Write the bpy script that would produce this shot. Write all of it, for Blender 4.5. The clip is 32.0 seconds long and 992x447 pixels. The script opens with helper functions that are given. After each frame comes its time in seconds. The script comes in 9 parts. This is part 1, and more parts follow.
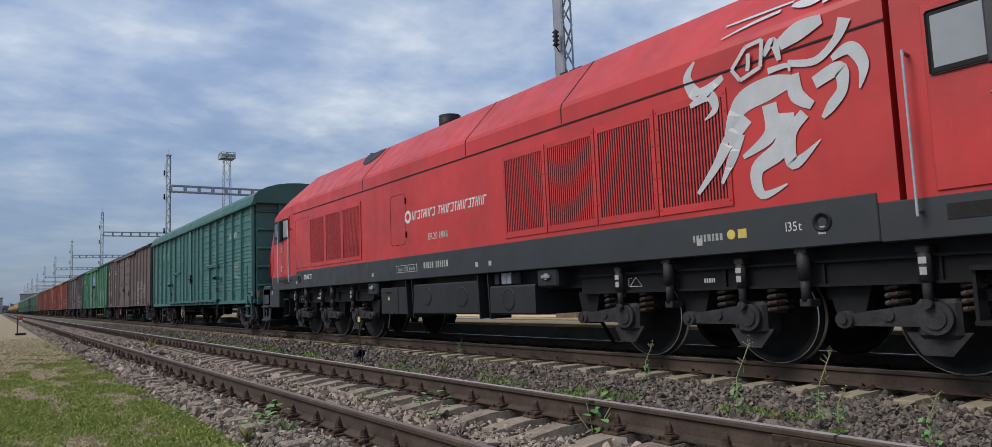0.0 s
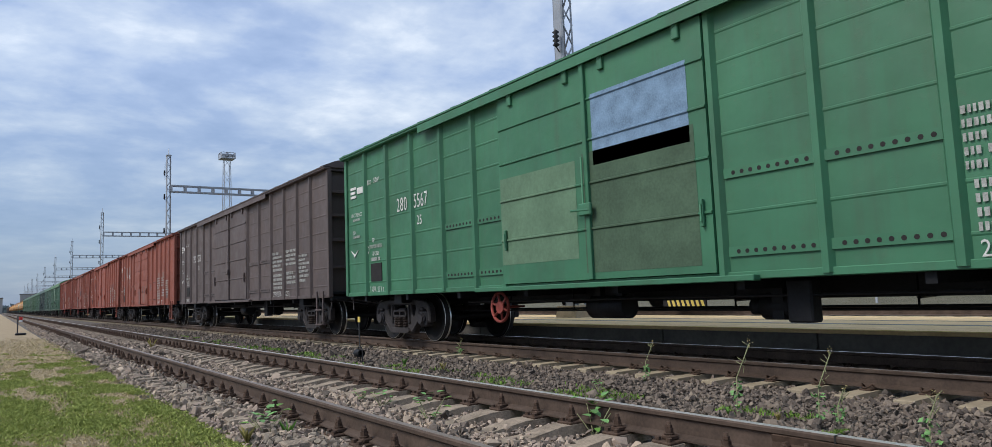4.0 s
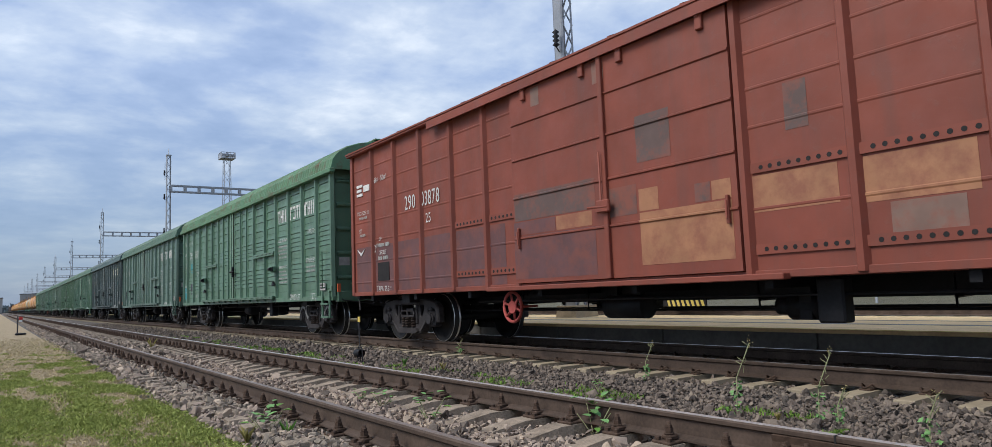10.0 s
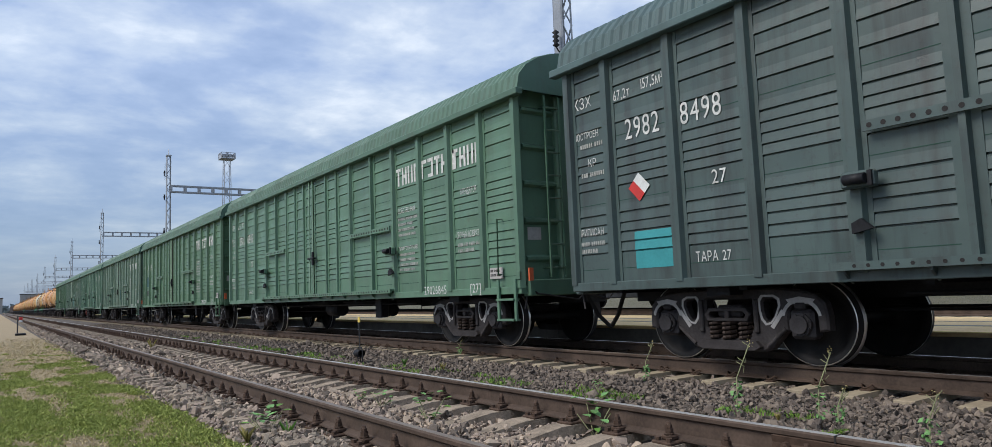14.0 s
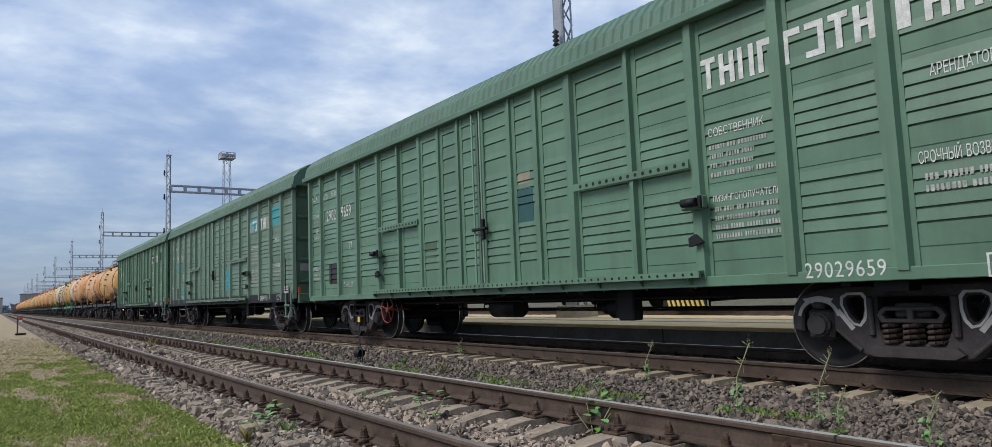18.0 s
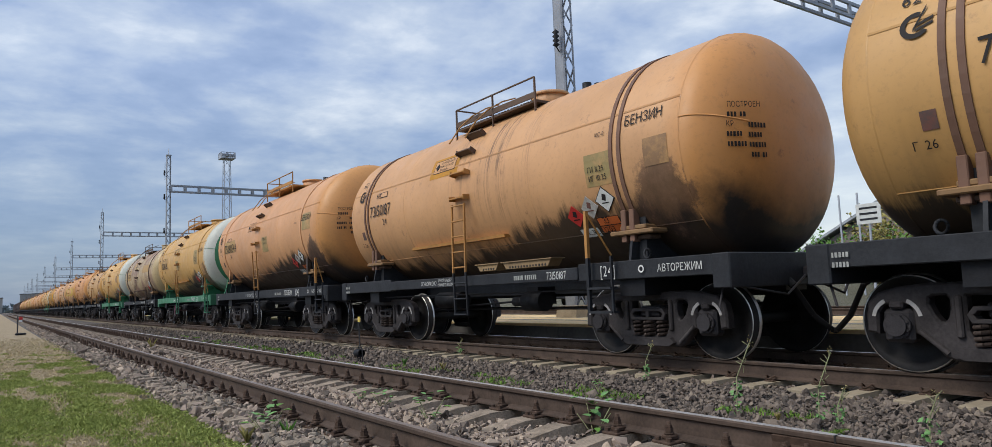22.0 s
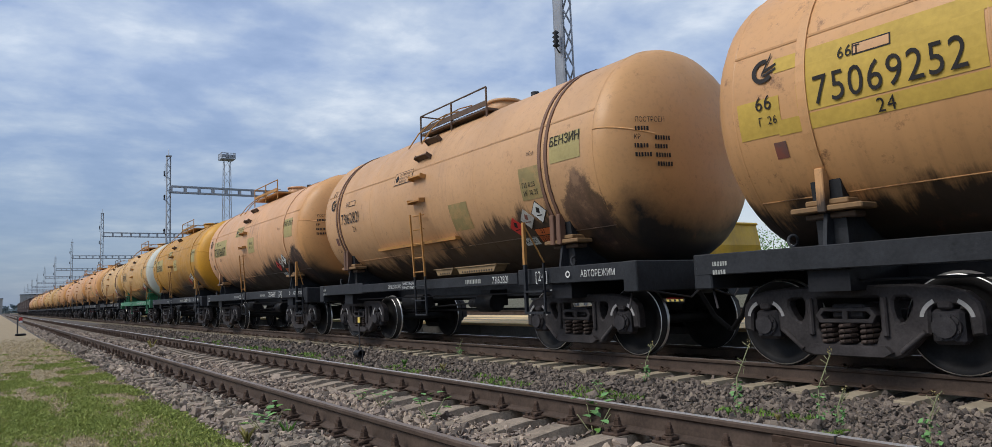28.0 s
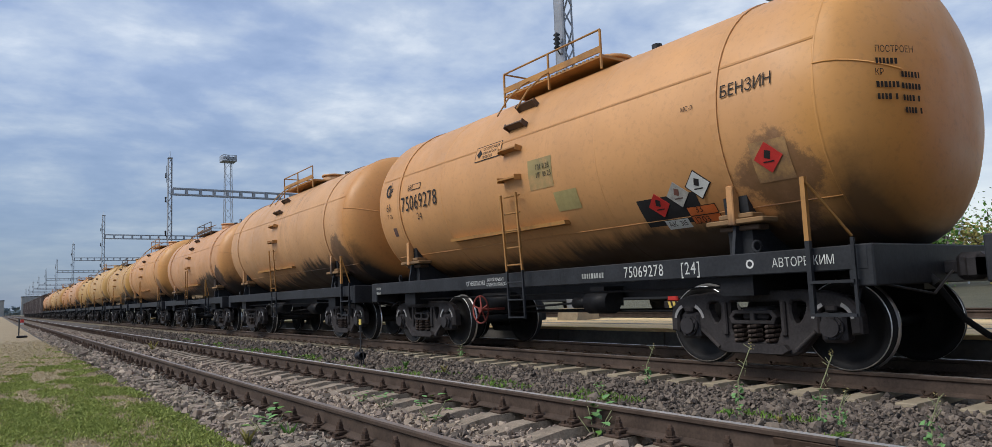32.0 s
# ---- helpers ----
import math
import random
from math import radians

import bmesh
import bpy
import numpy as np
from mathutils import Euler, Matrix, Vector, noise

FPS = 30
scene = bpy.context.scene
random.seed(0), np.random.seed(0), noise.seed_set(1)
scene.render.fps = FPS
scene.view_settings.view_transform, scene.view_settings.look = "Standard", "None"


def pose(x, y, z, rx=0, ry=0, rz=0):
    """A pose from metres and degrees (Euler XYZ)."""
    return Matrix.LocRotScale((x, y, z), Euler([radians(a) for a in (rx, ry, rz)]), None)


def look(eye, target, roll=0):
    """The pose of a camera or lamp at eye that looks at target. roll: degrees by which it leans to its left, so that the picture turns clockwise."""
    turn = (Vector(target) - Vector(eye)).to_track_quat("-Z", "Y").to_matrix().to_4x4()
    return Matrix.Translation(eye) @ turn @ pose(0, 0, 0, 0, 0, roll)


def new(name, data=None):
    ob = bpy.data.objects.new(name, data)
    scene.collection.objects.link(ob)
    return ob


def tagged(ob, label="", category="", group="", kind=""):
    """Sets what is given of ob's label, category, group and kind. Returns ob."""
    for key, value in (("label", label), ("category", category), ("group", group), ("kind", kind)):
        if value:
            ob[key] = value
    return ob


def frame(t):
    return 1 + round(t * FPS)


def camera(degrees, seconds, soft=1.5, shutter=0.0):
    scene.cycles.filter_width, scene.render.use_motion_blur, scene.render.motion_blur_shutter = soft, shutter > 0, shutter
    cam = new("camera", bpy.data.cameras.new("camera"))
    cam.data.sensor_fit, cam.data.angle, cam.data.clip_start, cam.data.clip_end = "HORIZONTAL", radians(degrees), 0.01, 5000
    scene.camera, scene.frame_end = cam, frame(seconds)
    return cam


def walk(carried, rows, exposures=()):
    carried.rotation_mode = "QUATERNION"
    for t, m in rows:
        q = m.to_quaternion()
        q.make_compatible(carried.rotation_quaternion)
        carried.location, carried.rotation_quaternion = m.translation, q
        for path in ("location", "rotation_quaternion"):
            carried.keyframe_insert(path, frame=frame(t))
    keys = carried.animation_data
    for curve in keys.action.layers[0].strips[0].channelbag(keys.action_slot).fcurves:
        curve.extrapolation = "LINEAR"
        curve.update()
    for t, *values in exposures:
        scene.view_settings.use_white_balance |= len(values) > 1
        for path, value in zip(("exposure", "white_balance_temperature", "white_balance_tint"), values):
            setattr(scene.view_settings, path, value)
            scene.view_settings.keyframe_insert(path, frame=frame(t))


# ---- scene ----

# ------------------------------------------------------------------ camera
EXPOSURES = [(0, -0.22), (0.9, 0.04), (2.0, 0.10), (13.0, 0.12), (18.0, 0.05), (22.0, -0.05), (25.0, -0.10), (32.0, -0.10)]
cam = camera(70.0, 32.0, soft=0.5)
EYE = Vector((0.0, 0.0, 0.877))


def aim(right=0.0, up=0.0):
    """The camera's pose: hand-held on a fixed spot, turned by small angles (degrees)."""
    yaw, tilt = radians(35.19 + right), radians(5.59 + up)
    way = Vector((math.sin(yaw) * math.cos(tilt), math.cos(yaw) * math.cos(tilt), math.sin(tilt)))
    return look(EYE, EYE + 10 * way, -2.236)


walk(cam, [(0, aim()), (2.5, aim(0, 0)), (6.0, aim(0, 0.03)), (7.0, aim(0.08, 0.06)), (8.2, aim(0, 0.06)), (10.0, aim(0, 0)), (12.5, aim(0, 0.06)), (15.0, aim(0, 0)),
           (24.0, aim(0, 0)), (27.0, aim(0, 0.04)), (29.0, aim(0, 0.06)), (30.5, aim(0, 0.07)), (31.2, aim(-0.03, 0.14)), (32.0, aim(-0.08, 0.22))],
     exposures=EXPOSURES)

# ------------------------------------------------------------------ sky and sun
SUN_UP, SUN_TURN = radians(48), radians(283)
world = bpy.data.worlds.new("overcast_sky")
scene.world = world
world.use_nodes = True


def build_sky():
    nt = world.node_tree
    nt.nodes.clear()
    N, L = nt.nodes.new, nt.links.new
    sky = N("ShaderNodeTexSky")
    sky.sky_type, sky.sun_disc = "NISHITA", False
    sky.sun_elevation, sky.sun_rotation = SUN_UP, SUN_TURN
    bg1 = N("ShaderNodeBackground")
    L(sky.outputs[0], bg1.inputs[0])
    bg1.inputs[1].default_value = 0.03
    # the cloud deck, flattened towards the horizon
    tc = N("ShaderNodeTexCoord")
    sep = N("ShaderNodeSeparateXYZ")
    L(tc.outputs["Generated"], sep.inputs[0])
    low = N("ShaderNodeMath"); low.operation = "MAXIMUM"; low.inputs[1].default_value = 0.0
    L(sep.outputs[2], low.inputs[0])
    add = N("ShaderNodeMath"); add.operation = "ADD"; add.inputs[1].default_value = 0.16
    L(low.outputs[0], add.inputs[0])
    dx = N("ShaderNodeMath"); dx.operation = "DIVIDE"; L(sep.outputs[0], dx.inputs[0]); L(add.outputs[0], dx.inputs[1])
    dy = N("ShaderNodeMath"); dy.operation = "DIVIDE"; L(sep.outputs[1], dy.inputs[0]); L(add.outputs[0], dy.inputs[1])
    com = N("ShaderNodeCombineXYZ")
    L(dx.outputs[0], com.inputs[0]); L(dy.outputs[0], com.inputs[1])
    big = N("ShaderNodeTexNoise"); big.inputs["Scale"].default_value = 1.5; big.inputs["Detail"].default_value = 7; big.inputs["Roughness"].default_value = 0.56; big.inputs["Distortion"].default_value = 0.25
    fine = N("ShaderNodeTexNoise"); fine.inputs["Scale"].default_value = 4.6; fine.inputs["Detail"].default_value = 6; fine.inputs["Roughness"].default_value = 0.55
    L(com.outputs[0], big.inputs[0]); L(com.outputs[0], fine.inputs[0])
    mix = N("ShaderNodeMath"); mix.operation = "MULTIPLY_ADD"; mix.inputs[1].default_value = 0.45
    L(fine.outputs[0], mix.inputs[0]); L(big.outputs[0], mix.inputs[2])
    ramp = N("ShaderNodeValToRGB")
    cr = ramp.color_ramp
    cr.elements[0].position, cr.elements[0].color = 0.50, (0.245, 0.344, 0.560, 1)
    cr.elements[1].position, cr.elements[1].color = 0.98, (0.90, 0.95, 1.0, 1)
    e = cr.elements.new(0.66); e.color = (0.348, 0.450, 0.665, 1)
    e = cr.elements.new(0.80); e.color = (0.530, 0.620, 0.770, 1)
    L(mix.outputs[0], ramp.inputs[0])
    # an even blue-grey haze low down, paler towards the far side of the yard
    side = N("ShaderNodeMapRange"); side.inputs[1].default_value, side.inputs[2].default_value = 0.62, 0.90
    L(sep.outputs[0], side.inputs[0])
    haze = N("ShaderNodeMix"); haze.data_type = "RGBA"
    haze.inputs[6].default_value, haze.inputs[7].default_value = (0.150, 0.228, 0.368, 1), (0.80, 0.84, 0.84, 1)
    L(side.outputs[0], haze.inputs[0])
    rise = N("ShaderNodeMapRange"); rise.inputs[1].default_value, rise.inputs[2].default_value = 0.03, 0.30
    rise.inputs[3].default_value, rise.inputs[4].default_value = 0.88, 0.0
    L(sep.outputs[2], rise.inputs[0])
    blend = N("ShaderNodeMix"); blend.data_type = "RGBA"
    L(rise.outputs[0], blend.inputs[0]); L(ramp.outputs[0], blend.inputs[6]); L(haze.outputs[2], blend.inputs[7])
    bg2 = N("ShaderNodeBackground")
    L(blend.outputs[2], bg2.inputs[0])
    bg2.inputs[1].default_value = CLOUD
    both = N("ShaderNodeAddShader")
    L(bg1.outputs[0], both.inputs[0]); L(bg2.outputs[0], both.inputs[1])
    out = N("ShaderNodeOutputWorld")
    L(both.outputs[0], out.inputs[0])


CLOUD = 0.93
build_sky()
sun_data = bpy.data.lights.new("sun", "SUN")
sun_data.energy, sun_data.angle, sun_data.color = 2.75, radians(30), (1.0, 0.95, 0.88)
sun = new("sun", sun_data)
sun.matrix_world = look((0, 0, 40), Vector((0, 0, 40)) - Vector((math.sin(SUN_TURN) * math.cos(SUN_UP), math.cos(SUN_TURN) * math.cos(SUN_UP), math.sin(SUN_UP))))

# ------------------------------------------------------------------ materials
class Nodes:
    """Short hand for one node material."""

    def __init__(self, name):
        self.m = bpy.data.materials.new(name)
        self.m.use_nodes = True
        self.t = self.m.node_tree
        self.b = self.t.nodes["Principled BSDF"]
        self._co = None

    def n(self, kind, **values):
        node = self.t.nodes.new("ShaderNode" + kind)
        for key, value in values.items():
            node.inputs[key.replace("_", " ")].default_value = value
        return node

    def link(self, a, b):
        self.t.links.new(a, b)

    def co(self):
        """Object coordinates, shifted at random from object to object."""
        if not self._co:
            tc, info = self.n("TexCoord"), self.n("ObjectInfo")
            k = self.n("VectorMath")
            k.operation = "SCALE"
            k.inputs[0].default_value = (17.0, 31.0, 23.0)
            self.link(info.outputs["Random"], k.inputs["Scale"])
            add = self.n("VectorMath")
            self.link(tc.outputs["Object"], add.inputs[0])
            self.link(k.outputs[0], add.inputs[1])
            self._co = add.outputs[0]
            self.raw, self.rand = tc.outputs["Object"], info.outputs["Random"]
        return self._co

    def noise(self, scale, detail=4, rough=0.55, stretch=None):
        co = self.co()
        if stretch:
            mp = self.n("Mapping")
            mp.inputs["Scale"].default_value = stretch
            self.link(co, mp.inputs[0])
            co = mp.outputs[0]
        no = self.n("TexNoise", Scale=scale, Detail=detail, Roughness=rough)
        self.link(co, no.inputs["Vector"])
        return no.outputs[0]

    def ramp(self, fac, *stops):
        r = self.n("ValToRGB")
        el = r.color_ramp.elements
        while len(el) < len(stops):
            el.new(0.5)
        for e, (pos, col) in zip(el, stops):
            e.position = pos
            e.color = (*col, 1) if len(col) == 3 else col
        self.link(fac, r.inputs[0])
        return r.outputs[0]

    def mix(self, fac, a, b, blend="MIX"):
        x = self.n("Mix")
        x.data_type, x.blend_type = "RGBA", blend
        for sock, val in ((x.inputs[0], fac), (x.inputs[6], a), (x.inputs[7], b)):
            if hasattr(val, "links"):
                self.link(val, sock)
            elif isinstance(val, (int, float)):
                sock.default_value = val
            else:
                sock.default_value = (*val, 1)
        return x.outputs[2]

    def math(self, op, a, b=0.0):
        x = self.n("Math")
        x.operation = op
        for sock, val in ((x.inputs[0], a), (x.inputs[1], b)):
            if hasattr(val, "links"):
                self.link(val, sock)
            else:
                sock.default_value = val
        return x.outputs[0]

    def bump(self, height, strength=0.3, dist=0.01):
        bp = self.n("Bump", Strength=strength, Distance=dist)
        self.link(height, bp.inputs["Height"])
        self.link(bp.outputs[0], self.b.inputs["Normal"])

    def done(self, col, rough=0.6, metal=0.0):
        for sock, val in ((self.b.inputs["Base Color"], col), (self.b.inputs["Roughness"], rough), (self.b.inputs["Metallic"], metal)):
            if hasattr(val, "links"):
                self.link(val, sock)
            else:
                sock.default_value = (*val, 1) if isinstance(val, tuple) else val
        return self.m


def grade(c, k):
    return tuple(min(1.0, x * k) for x in c)


def paint(name, color, rough=0.5, grime=(0.06, 0.05, 0.045), amount=0.35, rust=0.0, spec=None):
    """Weathered vehicle paint: fading in patches, run-off streaks, dust, a little rust."""
    s = Nodes(name)
    patchy = s.ramp(s.noise(0.9, 5), (0.3, grade(color, 0.80)), (0.7, grade(color, 1.16)))
    streak = s.ramp(s.noise(1.0, 5, 0.65, (3.2, 3.2, 0.28)), (0.50, (0, 0, 0)), (0.78, (1, 1, 1)))
    col = s.mix(s.math("MULTIPLY", streak, amount), patchy, grime)
    spots = s.ramp(s.noise(9.0, 6, 0.7), (0.56, (0, 0, 0)), (0.74, (1, 1, 1)))
    col = s.mix(s.math("MULTIPLY", spots, amount * 0.6), col, grade(grime, 1.6))
    if rust:
        eat = s.ramp(s.noise(2.6, 8, 0.72), (0.60 - 0.12 * rust, (0, 0, 0)), (0.68, (1, 1, 1)))
        col = s.mix(s.math("MULTIPLY", eat, min(1.0, rust)), col, (0.11, 0.045, 0.022))
    dents = s.noise(1.7, 3)
    s.bump(s.math("ADD", dents, s.math("MULTIPLY", spots, 0.08)), 0.35, 0.03)
    if spec is not None:
        s.b.inputs["Specular IOR Level"].default_value = spec
    return s.done(col, s.ramp(s.noise(3.0, 4), (0.3, (rough - 0.08,) * 3), (0.7, (rough + 0.14,) * 3)))


def tank_paint(name, color, soot=0.6, streaks=0.3, rust=0.15, line=1.75, mottled=None, spill=0.0, burn=0.0, smear=0.0, head=None, rise=(-2.9, 3.4, 0.50), drips=0.0, rag=0.75):
    """Tank-barrel enamel with an oily, dark belly; spill: runs below the filler, burn: a charred patch
    near the leading end, smear: soot rubbed on the leading dish, head: newer paint sprayed over it,
    rise: where the oil climbs the flank, drips: short rusty runs scattered over it."""
    s = Nodes(name)
    col = s.ramp(s.noise(0.7, 5), (0.3, grade(color, 0.86)), (0.7, grade(color, 1.10)))
    if mottled:
        m = s.ramp(s.noise(0.8, 7, 0.62), (0.44, (0, 0, 0)), (0.60, (1, 1, 1)))
        col = s.mix(m, col, mottled)
    sep = s.n("SeparateXYZ")
    s.link(s.raw, sep.inputs[0])
    y, z = sep.outputs[1], sep.outputs[2]

    def clamp(v):
        return s.math("MINIMUM", s.math("MAXIMUM", v, 0.0), 1.0)

    def hump(v, mid, wide):
        """1 at mid, falling to 0 at a distance of wide."""
        return clamp(s.math("SUBTRACT", 1.0, s.math("MULTIPLY", s.math("ABSOLUTE", s.math("SUBTRACT", v, mid)), 1.0 / wide)))

    if head:
        fresh = s.math("ADD", s.math("MULTIPLY", s.math("ADD", y, 4.62), -2.4), s.math("MULTIPLY", s.math("SUBTRACT", s.noise(1.6, 3), 0.5), 0.7))
        col = s.mix(clamp(fresh), col, s.ramp(s.noise(0.9, 4), (0.3, grade(head, 0.92)), (0.7, grade(head, 1.06))))
    # faint dust runs all along, thin and close together
    thin = s.ramp(s.noise(1.0, 5, 0.6, (0.3, 7.0, 0.16)), (0.50, (0, 0, 0)), (0.72, (1, 1, 1)))
    low = s.math("MULTIPLY", s.math("SUBTRACT", line + 1.0, z), 0.8)
    run_fac = s.math("MULTIPLY", s.math("MULTIPLY", thin, low), streaks)
    col = s.mix(s.math("MINIMUM", s.math("MAXIMUM", run_fac, 0.0), 0.85), col, (0.085, 0.052, 0.032))
    if spill:
        comb = s.ramp(s.noise(1.0, 8, 0.72, (0.9, 21.0, 0.22)), (0.50, (0, 0, 0)), (0.60, (1, 1, 1)))
        gather = s.ramp(s.noise(1.0, 5, 0.7, (0.5, 2.6, 0.9)), (0.45, (0, 0, 0)), (0.62, (1, 1, 1)))
        zone = s.math("MULTIPLY", hump(y, -0.75, 1.25), clamp(s.math("MULTIPLY", s.math("SUBTRACT", z, 2.1), 0.75)))
        comb = s.math("MULTIPLY", s.math("MULTIPLY", s.math("MULTIPLY", comb, gather), s.math("POWER", zone, 0.45)), spill)
        col = s.mix(clamp(comb), col, (0.052, 0.030, 0.022))
    ragged = s.noise(1.0, 6, 0.72, (0.6, 3.4, 0.30))
    blot = s.noise(1.1, 7, 0.70)
    edge = s.math("ADD", s.math("MULTIPLY", s.math("SUBTRACT", ragged, 0.5), 1.25), s.math("MULTIPLY", s.math("SUBTRACT", blot, 0.5), 0.8))
    edge = s.math("MULTIPLY", edge, s.math("MULTIPLY", rag, s.math("SUBTRACT", 1.0, s.math("MULTIPLY", hump(y, -5.7, 1.2), 0.75))))
    h = s.math("ADD", z, edge)
    if drips:
        fall = s.ramp(s.noise(1.0, 6, 0.72, (1.2, 8.0, 1.5)), (0.585, (0, 0, 0)), (0.64, (1, 1, 1)))
        col = s.mix(s.math("MULTIPLY", s.math("MULTIPLY", fall, hump(y, -1.6, 2.6)), drips), col, (0.060, 0.028, 0.020))
        veil = s.math("MULTIPLY", hump(y, -1.5, 2.2), hump(s.math("ADD", z, s.math("MULTIPLY", s.math("SUBTRACT", blot, 0.5), 1.1)), 1.75, 0.95))
        col = s.mix(clamp(s.math("MULTIPLY", veil, 1.5 * drips)), col, (0.075, 0.036, 0.014))
    climb = s.math("SUBTRACT", s.math("MULTIPLY", hump(y, rise[0], rise[1]), rise[2]), s.math("MULTIPLY", hump(y, -5.7, 0.95), 0.30))
    oil = s.ramp(s.math("SUBTRACT", s.math("ADD", line + 0.12, climb), h), (0.0, (0, 0, 0)), (0.20, (1, 1, 1)))
    col = s.mix(s.math("MULTIPLY", oil, soot), col, (0.018, 0.015, 0.013))
    if burn:
        chip = s.noise(2.1, 9, 0.78)
        field = s.math("MULTIPLY", hump(y, -4.5, 0.9), hump(z, 2.05, 0.9))
        mask = s.ramp(s.math("ADD", s.math("MULTIPLY", field, 0.95), s.math("SUBTRACT", chip, 0.5)), (0.36, (0, 0, 0)), (0.47, (1, 1, 1)))
        col = s.mix(s.math("MULTIPLY", mask, burn), col, s.ramp(chip, (0.42, (0.020, 0.015, 0.014)), (0.56, (0.085, 0.048, 0.036)), (0.64, (0.22, 0.13, 0.08))))
    if smear:
        rub = s.math("MULTIPLY", hump(y, -5.2, 0.34), clamp(s.math("MULTIPLY", s.math("SUBTRACT", s.math("ADD", 2.35, s.math("MULTIPLY", s.math("SUBTRACT", blot, 0.5), 1.2)), z), 1.3)))
        col = s.mix(s.math("MULTIPLY", clamp(s.math("MULTIPLY", rub, 1.7)), smear), col, (0.022, 0.018, 0.016))
    eat = s.ramp(s.noise(3.4, 8, 0.74), (0.63 - 0.1 * rust, (0, 0, 0)), (0.70, (1, 1, 1)))
    col = s.mix(s.math("MULTIPLY", eat, min(1.0, rust * 2.0)), col, (0.13, 0.055, 0.028))
    grime = s.ramp(s.noise(14, 5, 0.7), (0.52, (0, 0, 0)), (0.75, (1, 1, 1)))
    col = s.mix(s.math("MULTIPLY", grime, 0.22), col, (0.10, 0.065, 0.04))
    s.bump(s.math("ADD", s.noise(1.4, 3), s.math("MULTIPLY", grime, 0.03)), 0.25, 0.03)
    return s.done(col, s.ramp(s.noise(2.5, 4), (0.3, (0.42,) * 3), (0.7, (0.62,) * 3)))


def ground_mix(name, a, b, c, scale, rough=0.9, bump=0.6, dist=0.02):
    s = Nodes(name)
    col = s.ramp(s.noise(scale, 8, 0.65), (0.32, a), (0.52, b), (0.70, c))
    grain = s.noise(scale * 22, 5, 0.7)
    col = s.mix(0.55, col, s.ramp(grain, (0.3, grade(b, 0.45)), (0.7, grade(c, 1.5))))
    s.bump(grain, bump, dist)
    return s.done(col, rough)


def plain(name, color, rough=0.5, metal=0.0, vary=0.15, scale=6.0, bump=0.12):
    s = Nodes(name)
    if metal < 0.5 and rough > 0.5:
        s.b.inputs["Specular IOR Level"].default_value = 0.22
    col = s.ramp(s.noise(scale, 5), (0.3, grade(color, 1 - vary)), (0.7, grade(color, 1 + vary)))
    col = s.mix(0.25, col, s.ramp(s.noise(scale * 9, 4), (0.35, grade(color, 1 - 1.6 * vary)), (0.65, grade(color, 1 + 1.4 * vary))))
    if bump:
        s.bump(s.noise(scale * 5, 4), bump, 0.01)
    return s.done(col, rough, metal)


M = {}
M["rail_side"] = plain("rail_rust", (0.082, 0.058, 0.045), 0.78, 0.1, 0.35, 5)
M["rail_top"] = plain("rail_running_face", (0.62, 0.60, 0.58), 0.42, 0.6, 0.12, 3, 0.05)
M["rail_dull"] = plain("rail_dull_running_face", (0.23, 0.185, 0.155), 0.5, 0.4, 0.25, 4, 0.05)
M["sleeper"] = plain("weathered_concrete", (0.255, 0.205, 0.155), 0.92, 0, 0.45, 7, 0.8)
M["sleeper_pale"] = plain("pale_concrete", (0.330, 0.275, 0.195), 0.92, 0, 0.22, 4, 0.5)
M["bolt"] = plain("fastener_rust", (0.080, 0.052, 0.038), 0.8, 0.2, 0.4, 20)
M["bogie"] = plain("bogie_grime", (0.043, 0.038, 0.038), 0.62, 0.1, 0.45, 4, 0.4)
M["bogie_box"] = plain("axle_box_grime", (0.040, 0.037, 0.039), 0.58, 0.15, 0.4, 7, 0.4)
M["spring"] = plain("spring_rust", (0.068, 0.050, 0.042), 0.6, 0.2, 0.4, 8)
M["wheel"] = plain("wheel_steel_dull", (0.020, 0.019, 0.019), 0.6, 0.2, 0.3, 5)
M["tread"] = plain("wheel_tread_bright", (0.66, 0.65, 0.64), 0.32, 0.9, 0.1, 5, 0.05)
M["white_mark"] = plain("white_chalk_paint", (0.40, 0.385, 0.37), 0.7, 0, 0.2, 9)
M["black"] = plain("black_frame_paint", (0.013, 0.0135, 0.016), 0.55, 0.05, 0.4, 3, 0.3)
M["frame_grey"] = plain("dark_grey_frame_paint", (0.027, 0.029, 0.033), 0.55, 0.05, 0.35, 3, 0.3)
M["green_frame"] = paint("green_frame_paint", (0.036, 0.180, 0.092), 0.5, amount=0.3)
M["rubber"] = plain("hose_rubber", (0.015, 0.015, 0.016), 0.7)
M["galv"] = plain("galvanised_steel", (0.29, 0.31, 0.34), 0.5, 0.4, 0.2, 2)
M["concrete"] = plain("platform_concrete", (0.165, 0.155, 0.140), 0.9, 0, 0.25, 1.6, 0.5)
M["deck"] = plain("platform_paving", (0.78, 0.56, 0.29), 0.85, 0, 0.14, 2.2, 0.4)
M["deck_line"] = plain("platform_edge_paint", (0.62, 0.47, 0.12), 0.8, 0, 0.15, 4)
M["deck_grey"] = plain("platform_tactile_strip", (0.27, 0.25, 0.22), 0.85, 0, 0.15, 5)
M["text_white"] = plain("stencil_white", (0.60, 0.60, 0.58), 0.7, 0, 0.25, 5, 0)
M["text_mid"] = plain("faded_stencil_white", (0.55, 0.56, 0.54), 0.7, 0, 0.3, 9, 0)
